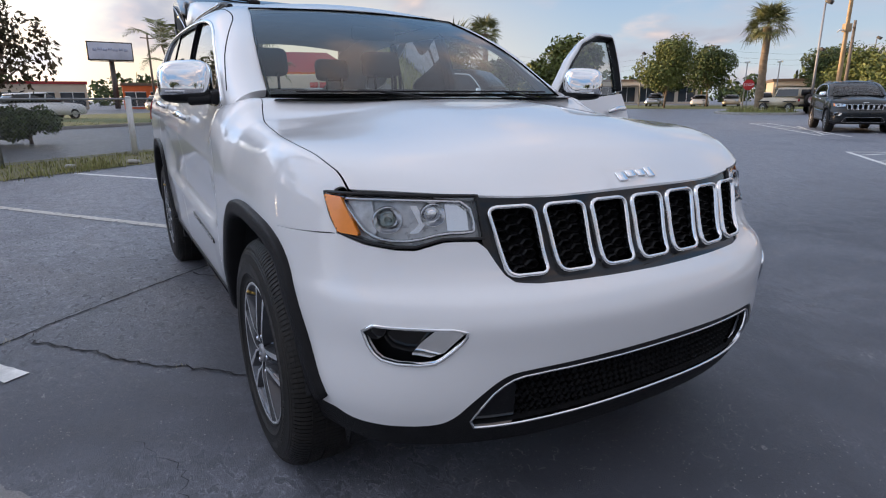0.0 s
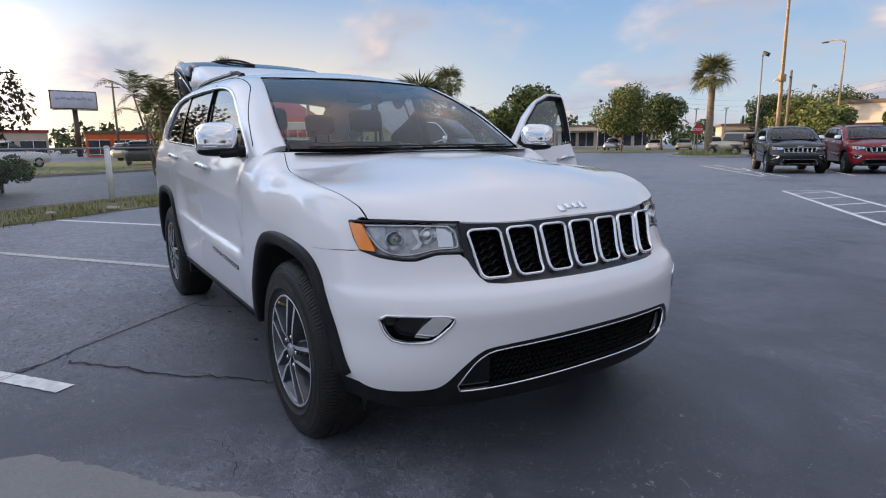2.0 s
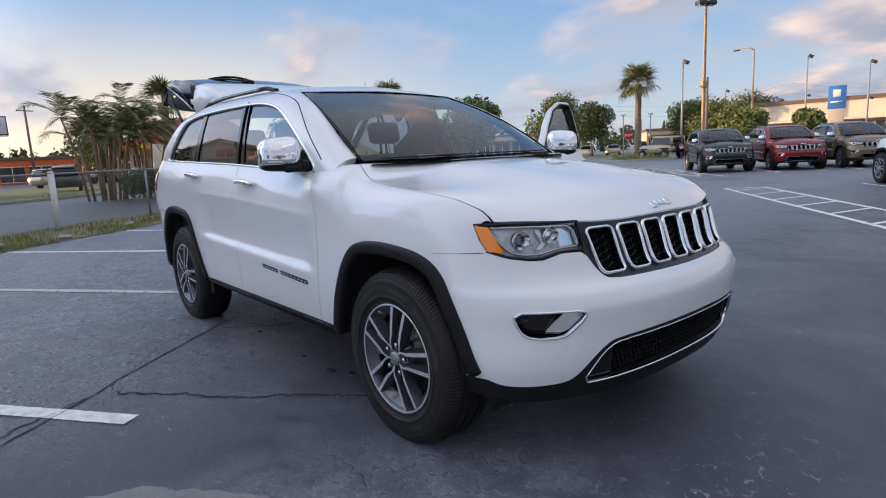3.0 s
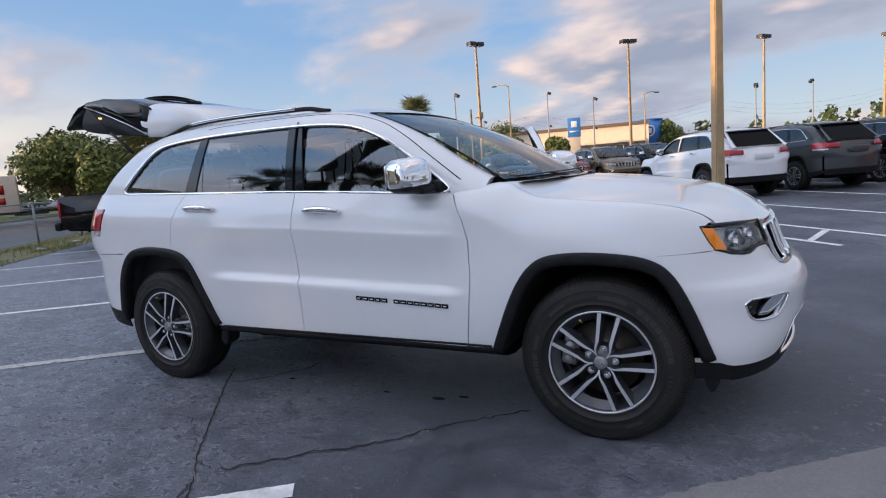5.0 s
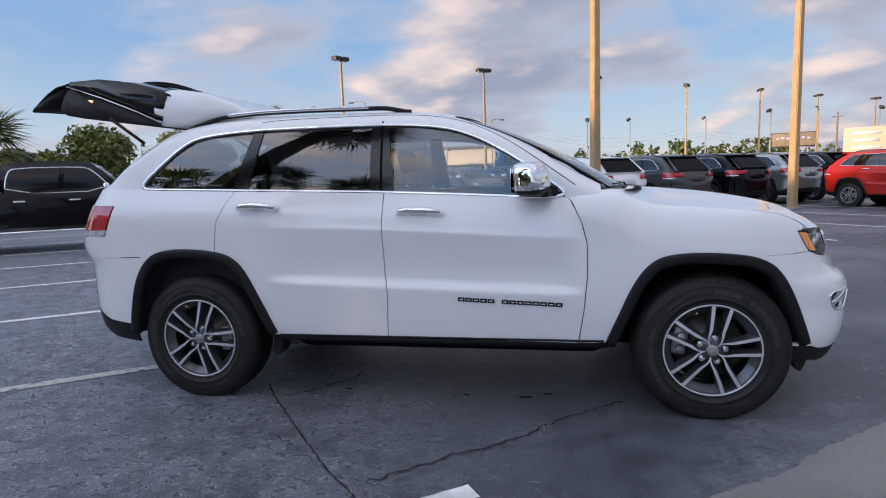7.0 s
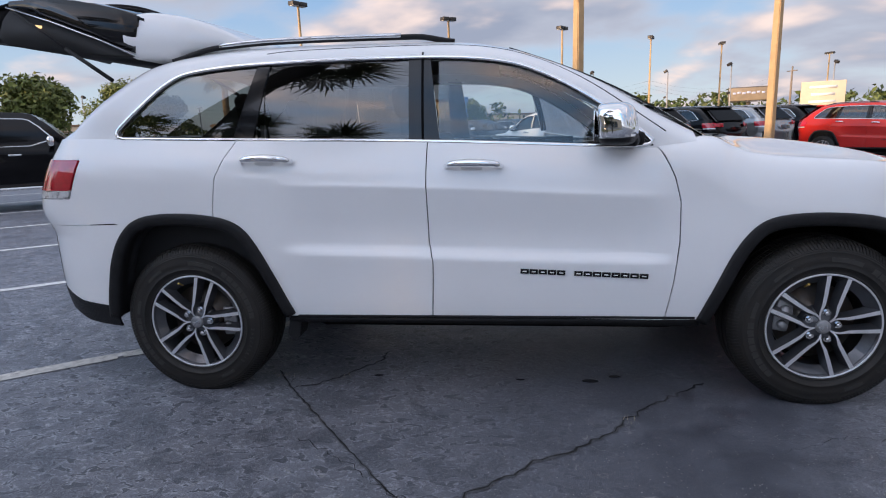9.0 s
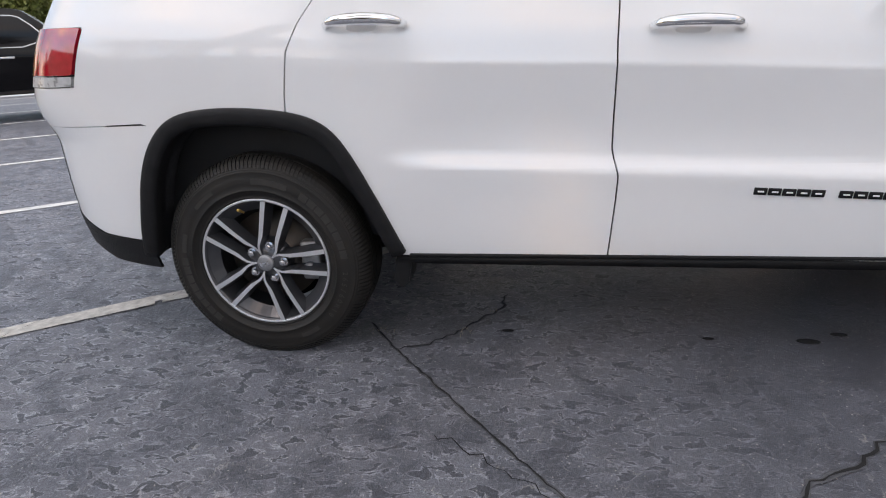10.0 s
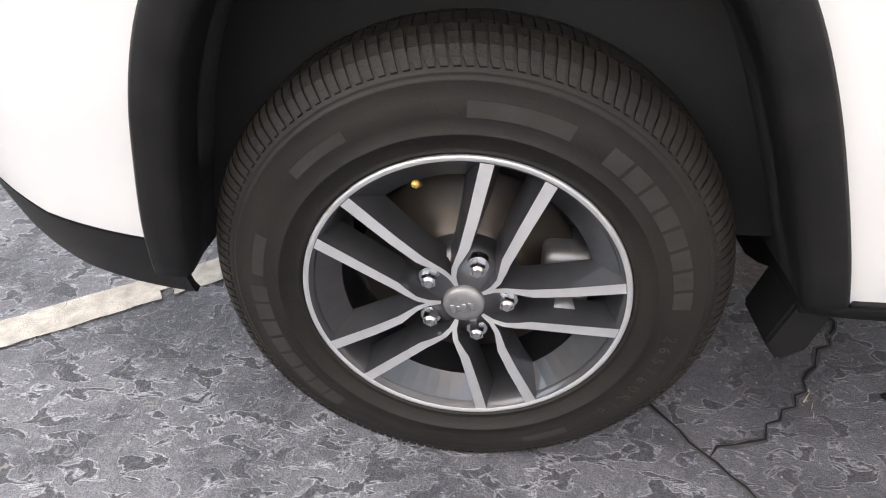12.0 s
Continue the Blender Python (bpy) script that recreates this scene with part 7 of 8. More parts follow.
lot_lamp(P(0.18, 11.35), 13.0, 0.115, 36)
lot_lamp(P(6.04, 14.75), 13.0, 0.115, 36)
lot_lamp(P(12.3, 18.8), 11.0, 0.115, 36)
lot_lamp(P(-14.2, 31.6), 8.95, 0.10, 60, box_at=4.3)
for i, (x, y, h) in enumerate(((-6.05, 39.2, 8.95), (2.36, 45.9, 8.95), (10.98, 54.0, 8.95), (19.5, 61.1, 8.95), (28.1, 69.4, 8.95), (37.2, 76.4, 8.95))):
    lot_lamp(P(x, y), h, 0.10, 40 + 15 * i)


def flood_pole(at, h, yaw=0, cobra=False):
    t = thing("street_lamp" if cobra else "flood_light_pole", "slim grey pole with a " + ("curved lamp arm" if cobra else "small flood light"), "street lamp", "slim poles along the street")
    part("pole", cyl(0.10, 0.055, h, 10), GREYPOLE if not cobra else TANPOLE, t)
    if cobra:
        part("arm", tube([(0, 0, h - 0.1), (0.3, 0, h + 0.12), (0.9, 0, h + 0.2), (1.3, 0, h + 0.14)], [0.05, 0.045, 0.04, 0.035], 7), TANPOLE, t)
        part("lamp_head", box(0.5, 0.18, 0.12, pose(1.45, 0, h + 0.04), 0.04), HEADM, t)
    else:
        part("lamp_head", box(0.42, 0.34, 0.26, pose(0.18, 0, h - 0.05, 0, 28, 0), 0.03), HEADM, t)
        part("side_light", box(0.28, 0.22, 0.2, pose(0.2, 0, h * 0.58, 0, 30, 0), 0.03), HEADM, t)
    t.matrix_basis = Matrix.Translation(at) @ pose(0, 0, 0, 0, 0, yaw)
    return t


flood_pole(P(-20.6, 41.5), 7.2, 0)
flood_pole(P(-18.0, 59.9), 8.5, 20)
flood_pole(P(-19.07, 50.6), 8.7, 180, True)
for i, (a, D, h, c) in enumerate(((101.5, 62, 7.0, False), (97, 66, 7.4, True), (88, 58, 6.2, False), (84, 70, 7.0, False), (77.5, 72, 6.8, False), (72.5, 66, 6.6, False), (69, 75, 7.2, True), (65, 70, 6.4, False), (58, 76, 7.0, False), (112, 80, 7.0, False), (124, 88, 7.5, True), (129, 82, 6.5, False))):
    flood_pole(P(math.cos(radians(a)) * D, math.sin(radians(a)) * D - 4), h, 40 * i, c)
# small globe lights on the lawn
for x, y in ((-36.5, 58.5), (-34.2, 60.5)):
    t = thing("path_light", "slim pale post light on the lawn", "lamp post")
    part("pole", cyl(0.07, 0.06, 4.6, 8), GREYPOLE, t)
    part("lamp_head", join(box(0.5, 0.3, 0.2, pose(0, 0, 4.6), 0.05)), LAMPGL, t)
    t.matrix_basis = Matrix.Translation(P(x, y))
for x, y, h in ((-92.0, 13.0, 10.0), (-85, 5.6, 9.5), (-40.0, 14.4, 5.4), (-26, 57, 7.6), (38, 88, 8.5), (-70, 70, 9)):
    t = thing("utility_pole", "weathered wooden utility pole with a crossarm", "utility pole", "utility poles")
    part("pole", cyl(0.17, 0.11, h, 9), WOODP, t)
    part("crossarm", box(0.10, 1.8, 0.12, pose(0, 0, h - 0.7)), WOODP, t)
    t.matrix_basis = Matrix.Translation(P(x, y)) @ pose(0, 0, 0, 0, 3 if x == -40.0 else 0, 20)
WIREM = mat("cable_black", (0.03, 0.03, 0.03), 0.7, var=0.1)
for k, z in enumerate((9.3, 8.4, 7.6)):
    a, b = P(-130, 62, z), P(60, 150, z + 1.5)
    pts = [a.lerp(b, i / 30) - Vector((0, 0, 2.2 * (1 - (2 * ((i / 5) % 1) - 1) ** 2))) for i in range(31)]
    tagged(obj("power_line", tube(pts, 0.010, 5), WIREM), "thin black power line sagging between poles", "power line", "power lines")

# ---- parked cars ----
proto, _d = build_car("parked_suv", "white sport utility vehicle parked in a row", False)
PAINTS = {}


def paint(name, col, rough=0.22, metal=0.1):
    if name not in PAINTS:
        PAINTS[name] = mat(name, col, rough, metal, var=0.03, vscale=4, coat=0.28, spec=0.35)
    return PAINTS[name]


def recolour(t, m):
    for o in (t, *t.children_recursive):
        if o.type == "MESH" and o.data.materials and o.data.materials[0] == PAINT:
            o.material_slots[0].link = "OBJECT"
            o.material_slots[0].material = m


def park(d, n, yaw, m, label, s=1.0):
    t = copy_thing(proto, Matrix.Translation(lot(d, n)) @ pose(0, 0, 0, 0, 0, 36 + yaw) @ Matrix.Scale(s, 4))
    if s != 1.0:
        t.scale = (s, s, s)
    tagged(t, label, "car", "parked cars")
    if m:
        recolour(t, m)
    return t


DARKG, REDP, GOLD, GREYP, BLACKP, SILV, REDB = paint("dark_green_grey_paint", (0.012, 0.015, 0.016)), paint("deep_red_paint", (0.20, 0.012, 0.016)), paint("bronze_paint", (0.20, 0.15, 0.09), 0.25, 0.6), paint("grey_paint", (0.06, 0.062, 0.066)), mat("black_paint", (0.004, 0.004, 0.005), 0.24, 0.0, var=0.03, vscale=4, coat=0.25, spec=0.15), paint("silver_paint", (0.40, 0.41, 0.42), 0.25, 0.7), paint("bright_red_paint", (0.42, 0.018, 0.014))
TANP = paint("tan_paint", (0.55, 0.47, 0.35), 0.35, 0.0)
for d, m, lb in ((5.35, DARKG, "dark grey-green sport utility vehicle facing the aisle"), (7.85, REDP, "deep red sport utility vehicle facing the aisle"), (10.3, GOLD, "bronze sport utility vehicle with a chrome grille"), (12.9, BLACKP, "black sport utility vehicle facing the aisle"), (15.5, GREYP, "grey sport utility vehicle facing the aisle")):
    park(d + 0.35, 22.0, -90, m, lb)
for d, m, lb in ((11.05, GREYP, "dark grey sport utility vehicle seen from its tail"), (13.7, BLACKP, "black sport utility vehicle seen from its tail"), (16.3, SILV, "silver sport utility vehicle seen from its tail"), (18.9, BLACKP, "black sport utility vehicle in the row")):
    park(d, 13.5, 90, m, lb)
park(15.9, 4.9, -90, REDB, "bright red compact sport utility vehicle", 0.95)
park(18.6, 4.7, -90, GREYP, "grey sport utility vehicle beside the red one", 0.95)
proto.matrix_basis = Matrix.Translation(lot(8.4, 13.5)) @ pose(0, 0, 0, 0, 0, 126)
tagged(proto, "white sport utility vehicle seen from its tail", "car", "parked cars")


def road_wheel(parent, x, y, r, w=0.22, alloy=ALLOY):
    s = 1 if y < 0 else -1
    h = new("wheel")
    h.parent = parent
    prof = [(r * 0.62, -w / 2 + 0.01), (r * 0.8, -w / 2), (r * 0.95, -w / 2 + 0.02), (r, -w / 4), (r, w / 4), (r * 0.95, w / 2 - 0.02), (r * 0.62, w / 2 - 0.01)]
    part("tyre", lathe(prof, 36), RUBBER, h)
    part("rim", lathe([(r * 0.64, -w / 2 + 0.012), (r * 0.60, -w / 2 + 0.005), (r * 0.56, -w / 2 + 0.03), (r * 0.50, -w / 2 + 0.09), (0.0, -w / 2 + 0.09)], 36), ALLOYDARK, h)
    sp = bmesh.new()
    for k in range(10):
        a = 2 * math.pi * k / 10
        c, q = math.cos(a), math.sin(a)
        tx, tz = -q * 0.025, c * 0.025
        vs = [sp.verts.new(v) for v in ((0.05 * c - tx, -w / 2 + 0.03, 0.05 * q - tz), (0.05 * c + tx, -w / 2 + 0.03, 0.05 * q + tz), (r * 0.6 * c + tx, -w / 2 + 0.008, r * 0.6 * q + tz), (r * 0.6 * c - tx, -w / 2 + 0.008, r * 0.6 * q - tz))]
        sp.faces.new(vs)
    part("spoke_set", sp, alloy, h, shade=False)
    h.matrix_basis = pose(x, y, r, 0, 0, 0 if y < 0 else 180)
    return h


def slab(poly, w, inset, bevel):
    """A side outline pushed across the car, its top drawn in by inset."""
    zs = [z for _, z in poly]
    z0, z1 = min(zs), max(zs)
    bm = bmesh.new()
    rows = []
    for f in (-1, -0.55, 0, 0.55, 1):
        rows.append([bm.verts.new((x, f * (w - inset * ((z - z0) / max(z1 - z0, 0.01)) ** 1.5), z + 0.02 * (1 - f * f) * ((z - z0) / max(z1 - z0, 0.01)))) for x, z in poly])
    n = len(poly)
    for a, b in zip(rows, rows[1:]):
        for i in range(n):
            bm.faces.new((a[i], a[(i + 1) % n], b[(i + 1) % n], b[i]))
    bm.faces.new(rows[0][::-1]), bm.faces.new(rows[-1])
    bmesh.ops.recalc_face_normals(bm, faces=bm.faces)
    if bevel:
        ed = [e for e in bm.edges if len(e.link_faces) == 2 and e.calc_face_angle() > 0.6]
        bmesh.ops.bevel(bm, geom=ed, offset=bevel, segments=2, affect="EDGES")
    return bm


def small_car(name, label, m, at, yaw, kind_="sedan", s=1.0):
    t = thing(name, label, "car", "parked cars")
    if kind_ == "sedan":
        body = [(-3.6, 0.35), (-3.72, 0.6), (-3.68, 0.92), (-3.0, 0.98), (-0.55, 0.96), (0.55, 0.82), (0.80, 0.66), (0.82, 0.42), (0.7, 0.25), (-3.5, 0.25)]
        cab = [(-3.05, 0.96), (-2.45, 1.36), (-1.35, 1.42), (-0.35, 0.95)]
    else:
        body = [(-3.6, 0.35), (-3.75, 0.6), (-3.72, 1.02), (-3.0, 1.06), (-0.55, 1.06), (0.55, 0.96), (0.80, 0.80), (0.84, 0.45), (0.7, 0.28), (-3.5, 0.28)]
        cab = [(-3.68, 1.04), (-3.3, 1.58), (-1.45, 1.66), (-0.45, 1.04)]
    part("body", slab(rounded(body, 1), 0.90, 0.12, 0.03), m, t)
    part("glasshouse", slab(cab, 0.78, 0.20, 0.03), GLOSSBLK, t, "dark windows")
    top = [(x + (0.12 if x < -2 else -0.15), z) for x, z in cab[1:3]]
    part("roof", slab([(cab[1][0] - 0.1, cab[1][1] - 0.06), (cab[1][0], cab[1][1] + 0.012), (cab[2][0], cab[2][1] + 0.012), (cab[2][0] + 0.12, cab[2][1] - 0.06)], 0.63, 0.03, 0.02), m, t)
    for px in (-2.62, -1.72):
        for sd in (-1, 1):
            part("pillar", box(0.06, 0.03, cab[1][1] - body[3][1] + 0.02, pose(px, sd * 0.70, body[3][1], -sd * 22, 0, 0)), m, t)
    for sd in (-1, 1):
        part("headlamp", box(0.18, 0.30, 0.10, pose(0.70, sd * 0.62, 0.66, 0, 0, sd * 20), 0.03), LAMPM, t)
        part("tail_lamp", box(0.10, 0.30, 0.13, pose(-3.66, sd * 0.66, 0.78, 0, 0, -sd * 15), 0.03), REDLENS, t)
        part("mirror", box(0.12, 0.18, 0.12, pose(-0.75, sd * 0.93, 0.98), 0.03), m, t)
    for x in (0.0, -2.75):
        for y in (-0.78, 0.78):
            road_wheel(t, x, y, 0.33)
    t.matrix_basis = Matrix.Translation(at) @ pose(0, 0, 0, 0, 0, yaw) @ Matrix.Scale(s, 4)
    return t


WHITEP = paint("plain_white_paint", (0.75, 0.75, 0.75), 0.25, 0.0)
BEIGEP = paint("champagne_paint", (0.42, 0.38, 0.31), 0.3, 0.5)
for i, (x, y, m, yaw, k, lb) in enumerate(((-45.5, 63.5, WHITEP, -60, "sedan", "white sedan parked in a far row"), (-42.5, 65.5, BEIGEP, -60, "sedan", "champagne sedan parked in a far row"), (-39.6, 67.6, WHITEP, -60, "suv", "white car parked in a far row"), (-36.6, 69.8, SILV, -60, "sedan", "silver sedan parked in a far row"), (-33.6, 71.8, WHITEP, -60, "suv", "white van-like car in a far row"),
                                       (-50, 60.5, SILV, -60, "suv", "silver car parked in a far row"), (-44.0, -5.2, WHITEP, 100, "sedan", "white car on the street behind the lawn"), (-44.5, 3.6, GREYP, 172, "suv", "dark blue-grey car on the street"), (-47, 10.5, BLACKP, 125, "sedan", "dark sedan on the street"), (-44, -3.0, WHITEP, 125, "suv", "white car on the street"), (-58, 6.0, BEIGEP, 125, "suv", "champagne car by the shops"), (-64, 11.0, DARKG, 125, "sedan", "dark car by the shops"),
                                       (-12.5, 44.0, BLACKP, 30, "suv", "dark car before the showroom"), (-8.0, 47.5, DARKG, 30, "suv", "dark green car before the showroom"), (-4.2, 41.5, WHITEP, 30, "sedan", "white sedan before the showroom"), (-17.5, 43.5, REDP, 60, "sedan", "red car behind the island"), (-14.5, 57, REDP, 60, "sedan", "red car by the showroom wall"))):
    small_car("parked_car", lb, m, P(x, y), yaw, k)


def pickup():
    t = thing("pickup_truck", "black crew-cab pickup truck with chrome window trim", "truck")
    m = BLACKP
    body = [(-4.75, 0.55), (-4.78, 1.18), (-4.70, 1.22), (-2.75, 1.22), (-2.72, 1.20), (-0.30, 1.20), (0.75, 1.12), (0.98, 0.95), (1.0, 0.55), (0.85, 0.42), (-4.6, 0.46)]
    arch = lambda c, r0: [(c + r0 * math.cos(a), 0.43 + r0 * math.sin(a)) for a in np.linspace(0.06, math.pi - 0.06, 15)]
    body = [(-4.77, 0.62), (-4.79, 1.28), (-4.74, 1.33), (-2.78, 1.33), (-2.74, 1.29), (-1.6, 1.27), (-0.30, 1.25), (0.75, 1.17), (0.96, 1.08), (1.0, 0.62), (0.92, 0.46)] + arch(0.0, 0.50) + arch(-3.57, 0.50) + [(-4.6, 0.50)]
    part("body", slab(body, 1.00, 0.04, 0.015), m, t)
    part("chassis", box(4.9, 1.36, 0.72, pose(-1.9, 0, 0.42), 0.03), DARK, t)
    part("bed_liner", box(1.85, 1.7, 0.02, pose(-3.76, 0, 1.335)), DARK, t)
    cab = [(-2.72, 1.18), (-2.58, 1.84), (-2.35, 1.93), (-1.15, 1.93), (-0.85, 1.86), (-0.22, 1.18)]
    part("cab", slab(rounded(cab, 1), 0.92, 0.20, 0.02), m, t)
    part("windscreen", mesh_of([(-0.28, -0.80, 1.23), (-0.28, 0.80, 1.23), (-0.86, 0.68, 1.85), (-0.86, -0.68, 1.85)], [(0, 1, 2, 3)]), GLOSSBLK, t, "dark windscreen")
    fy = lambda x, z: (x, -(0.945 - 0.20 * max(0, (z - 1.18) / 0.75) ** 1.5), z)
    for s, nm in ((-1, 0), (1, 1)):
        g = patch(fy, np.linspace(-2.52, -0.42, 30), np.linspace(1.24, 1.80, 10), [(-2.50, 1.26), (-2.44, 1.70), (-2.30, 1.80), (-1.10, 1.80), (-0.90, 1.74), (-0.48, 1.26)], (), lift=0.006, flange=0.01)
        tr = band(fy, dense(rounded([(-2.50, 1.26), (-2.44, 1.70), (-2.30, 1.80), (-1.10, 1.80), (-0.90, 1.74), (-0.48, 1.26)], 1), 0.05), 0.025, 0.012)
        if s > 0:
            for b in (g, tr):
                put(b, Matrix.Diagonal((1, -1, 1, 1)))
                bmesh.ops.reverse_faces(b, faces=b.faces)
        part("side_window", g, GLOSSBLK, t, "dark side windows")
        part("window_trim", tr, CHROME, t, "chrome window trim")
        part("door_post", box(0.07, 0.02, 0.52, pose(-1.48, s * 0.885, 1.27, -s * 14, 0, 0)), m, t)
        part("mirror", box(0.12, 0.22, 0.20, pose(-0.62, s * 1.06, 1.24), 0.04), CHROME, t, "chrome mirror")
        part("tail_lamp", box(0.06, 0.14, 0.38, pose(-4.77, s * 0.92, 0.84), 0.02), REDLENS, t, "red tail lamp")
        part("headlamp", box(0.12, 0.34, 0.16, pose(0.93, s * 0.78, 0.90), 0.04), LAMPM, t)
        part("running_board", box(2.3, 0.16, 0.06, pose(-1.75, s * 0.98, 0.42), 0.02), CHROME, t, "chrome running board")
        for x in (-1.25, -2.25):
            part("door_handle", box(0.22, 0.03, 0.035, pose(x, s * 0.985, 1.08), 0.01), CHROME, t)
        for k in range(5):
            part("name_block", box(0.06, 0.008, 0.05, pose(-0.55 + 0.08 * k, s * 1.0, 1.0)), SATIN, t)
        for x in (0.0, -3.57):
            part("wheel_arch", tube([(x + 0.505 * math.cos(a), s * 0.985, 0.43 + 0.505 * math.sin(a)) for a in np.linspace(0.05, math.pi - 0.05, 17)], 0.03, 6), m, t)
            road_wheel(t, x, s * 0.87, 0.41, 0.26, CHROME)
    part("rear_bumper", box(0.16, 1.9, 0.20, pose(-4.88, 0, 0.52), 0.05), BLACKPL, t)
    part("front_bumper", box(0.20, 1.96, 0.26, pose(1.02, 0, 0.48), 0.06), CHROME, t)
    part("grille", box(0.06, 1.1, 0.32, pose(0.98, 0, 0.80), 0.03), CHROME, t)
    t.matrix_basis = Matrix.Translation(P(-10.58, 8.21)) @ pose(0, 0, 0, 0, 0, 36)
    return t


pickup()


def jeep_box():
    t = thing("boxy_off_roader", "tan off-road car with a spare wheel on its tailgate", "car")
    m = TANP
    part("body", slab(rounded([(-3.1, 0.5), (-3.12, 1.12), (-0.55, 1.14), (0.45, 1.05), (0.5, 0.6), (0.3, 0.5)], 1), 0.80, 0.04, 0.03), m, t)
    part("hardtop", slab([(-3.08, 1.12), (-3.02, 1.76), (-1.05, 1.80), (-0.75, 1.14)], 0.76, 0.10, 0.03), m, t)
    for s in (-1, 1):
        part("side_window", mesh_of([(-3.0, s * 0.775, 1.2), (-1.0, s * 0.775, 1.2), (-1.12, s * 0.70, 1.68), (-2.95, s * 0.70, 1.68)], [(0, 1, 2, 3)]), GLOSSBLK, t, "dark window")
        part("tail_lamp", box(0.06, 0.12, 0.18, pose(-3.12, s * 0.72, 0.85), 0.02), REDLENS, t)
        for x in (0.0, -2.45):
            part("fender", box(1.0, 0.22, 0.06, pose(x, s * 0.86, 0.82), 0.03), BLACKPL, t, "black fender flare")
            road_wheel(t, x, s * 0.80, 0.38, 0.25)
    part("rear_window", box(0.02, 1.1, 0.42, pose(-3.06, 0, 1.24)), GLOSSBLK, t)
    sp = new("spare_wheel")
    sp.parent = t
    part("tyre", lathe([(0.22, -0.12), (0.34, -0.12), (0.38, -0.06), (0.38, 0.06), (0.34, 0.12), (0.22, 0.12)], 30), RUBBER, sp)
    part("rim", lathe([(0.0, -0.08), (0.2, -0.08), (0.22, -0.12)], 30), ALLOY, sp)
    sp.matrix_basis = pose(-3.28, 0.05, 0.98, 0, 0, -90)
    part("rear_bumper", box(0.14, 1.5, 0.16, pose(-3.2, 0, 0.5), 0.03), BLACKPL, t)
    t.matrix_basis = Matrix.Translation(P(-23.6, 42.15)) @ pose(0, 0, 0, 0, 0, 162)
    return t


jeep_box()
# kerbed island with the palm and a stop sign
bm = bmesh.new()
ring = [lot(4.6 + 2.4 * math.cos(a) * 1.2, 46.0 + 4.2 * math.sin(a)) for a in np.linspace(0, 2 * math.pi, 40, endpoint=False)]
lo = [bm.verts.new(v) for v in ring]
hi = [bm.verts.new(v + Vector((0, 0, 0.15))) for v in ring]
for i in range(40):
    bm.faces.new((lo[i], lo[(i + 1) % 40], hi[(i + 1) % 40], hi[i]))
bm.faces.new(hi)
isl = tagged(obj("kerb_island", bm, CONC, shade=False), "raised concrete kerb island round a palm", "kerb", kind="structure")
bm = mesh_of([v.lerp(lot(4.6, 46.0), 0.10) + Vector((0, 0, 0.16)) for v in ring], [tuple(range(40))])
tagged(obj("island_grass", bm, GRASSM, shade=False), "rough grass inside the kerb island", "lawn", kind="structure")
rg = random.Random(21)
blades(rg, lambda r: lot(4.6 + r.uniform(-2, 2), 46 + r.uniform(-3.3, 3.3), 0.16), 700, 0.35, 0.02, BLADE, "island_weeds", "tufts of grass on the island")
t = thing("stop_sign", "red octagonal stop sign on a steel post", "sign")
part("post", box(0.06, 0.04, 2.1, None), GALV, t)
m8 = cyl(0.40, 0.40, 0.02, 8, pose(0, 0, 0, 0, 0, 22.5))
sg = part("plate", put(m8, pose(0, -0.02, 2.05, 90, 0, 0)), mat("sign_red", (0.48, 0.02, 0.02), 0.4, var=0.05), t, "red octagon", shade=False)
tx = lettering("STOP", 0.27, 0.004)
part("word", put(tx, pose(0, -0.045, 1.955, 90, 0, 0)), mat("sign_white", (0.8, 0.8, 0.8), 0.4, var=0.03), sg, "white word", shade=False)
t.matrix_basis = Matrix.Translation(P(-24.9, 40.9)) @ pose(0, 0, 0, 0, 0, 32)

# ---- buildings ----
BEIGE = mat("beige_render", (0.74, 0.62, 0.46), 0.85, var=0.10, vscale=0.8, bump=0.2, bscale=30)
BROWN = mat("brown_trim", (0.16, 0.11, 0.075), 0.7, var=0.15)
SHOPGL = mat("shop_glass", (0.03, 0.04, 0.05), 0.08, coat=0.5, var=0.2, vscale=1)
BLUEW = mat("blue_panel", (0.05, 0.20, 0.52), 0.35, var=0.05, vscale=2)
WHITEW = mat("white_panel", (0.78, 0.78, 0.76), 0.5, var=0.05)
REDR = mat("red_roof", (0.34, 0.03, 0.03), 0.6, var=0.15, vscale=1.5)
ORANGE = mat("orange_panel", (0.70, 0.14, 0.03), 0.6, var=0.12, vscale=1)
CREAM = mat("cream_wall", (0.55, 0.47, 0.36), 0.8, var=0.10, vscale=0.7)
YELLOW = mat("yellow_letters", (0.75, 0.50, 0.05), 0.5, var=0.05)


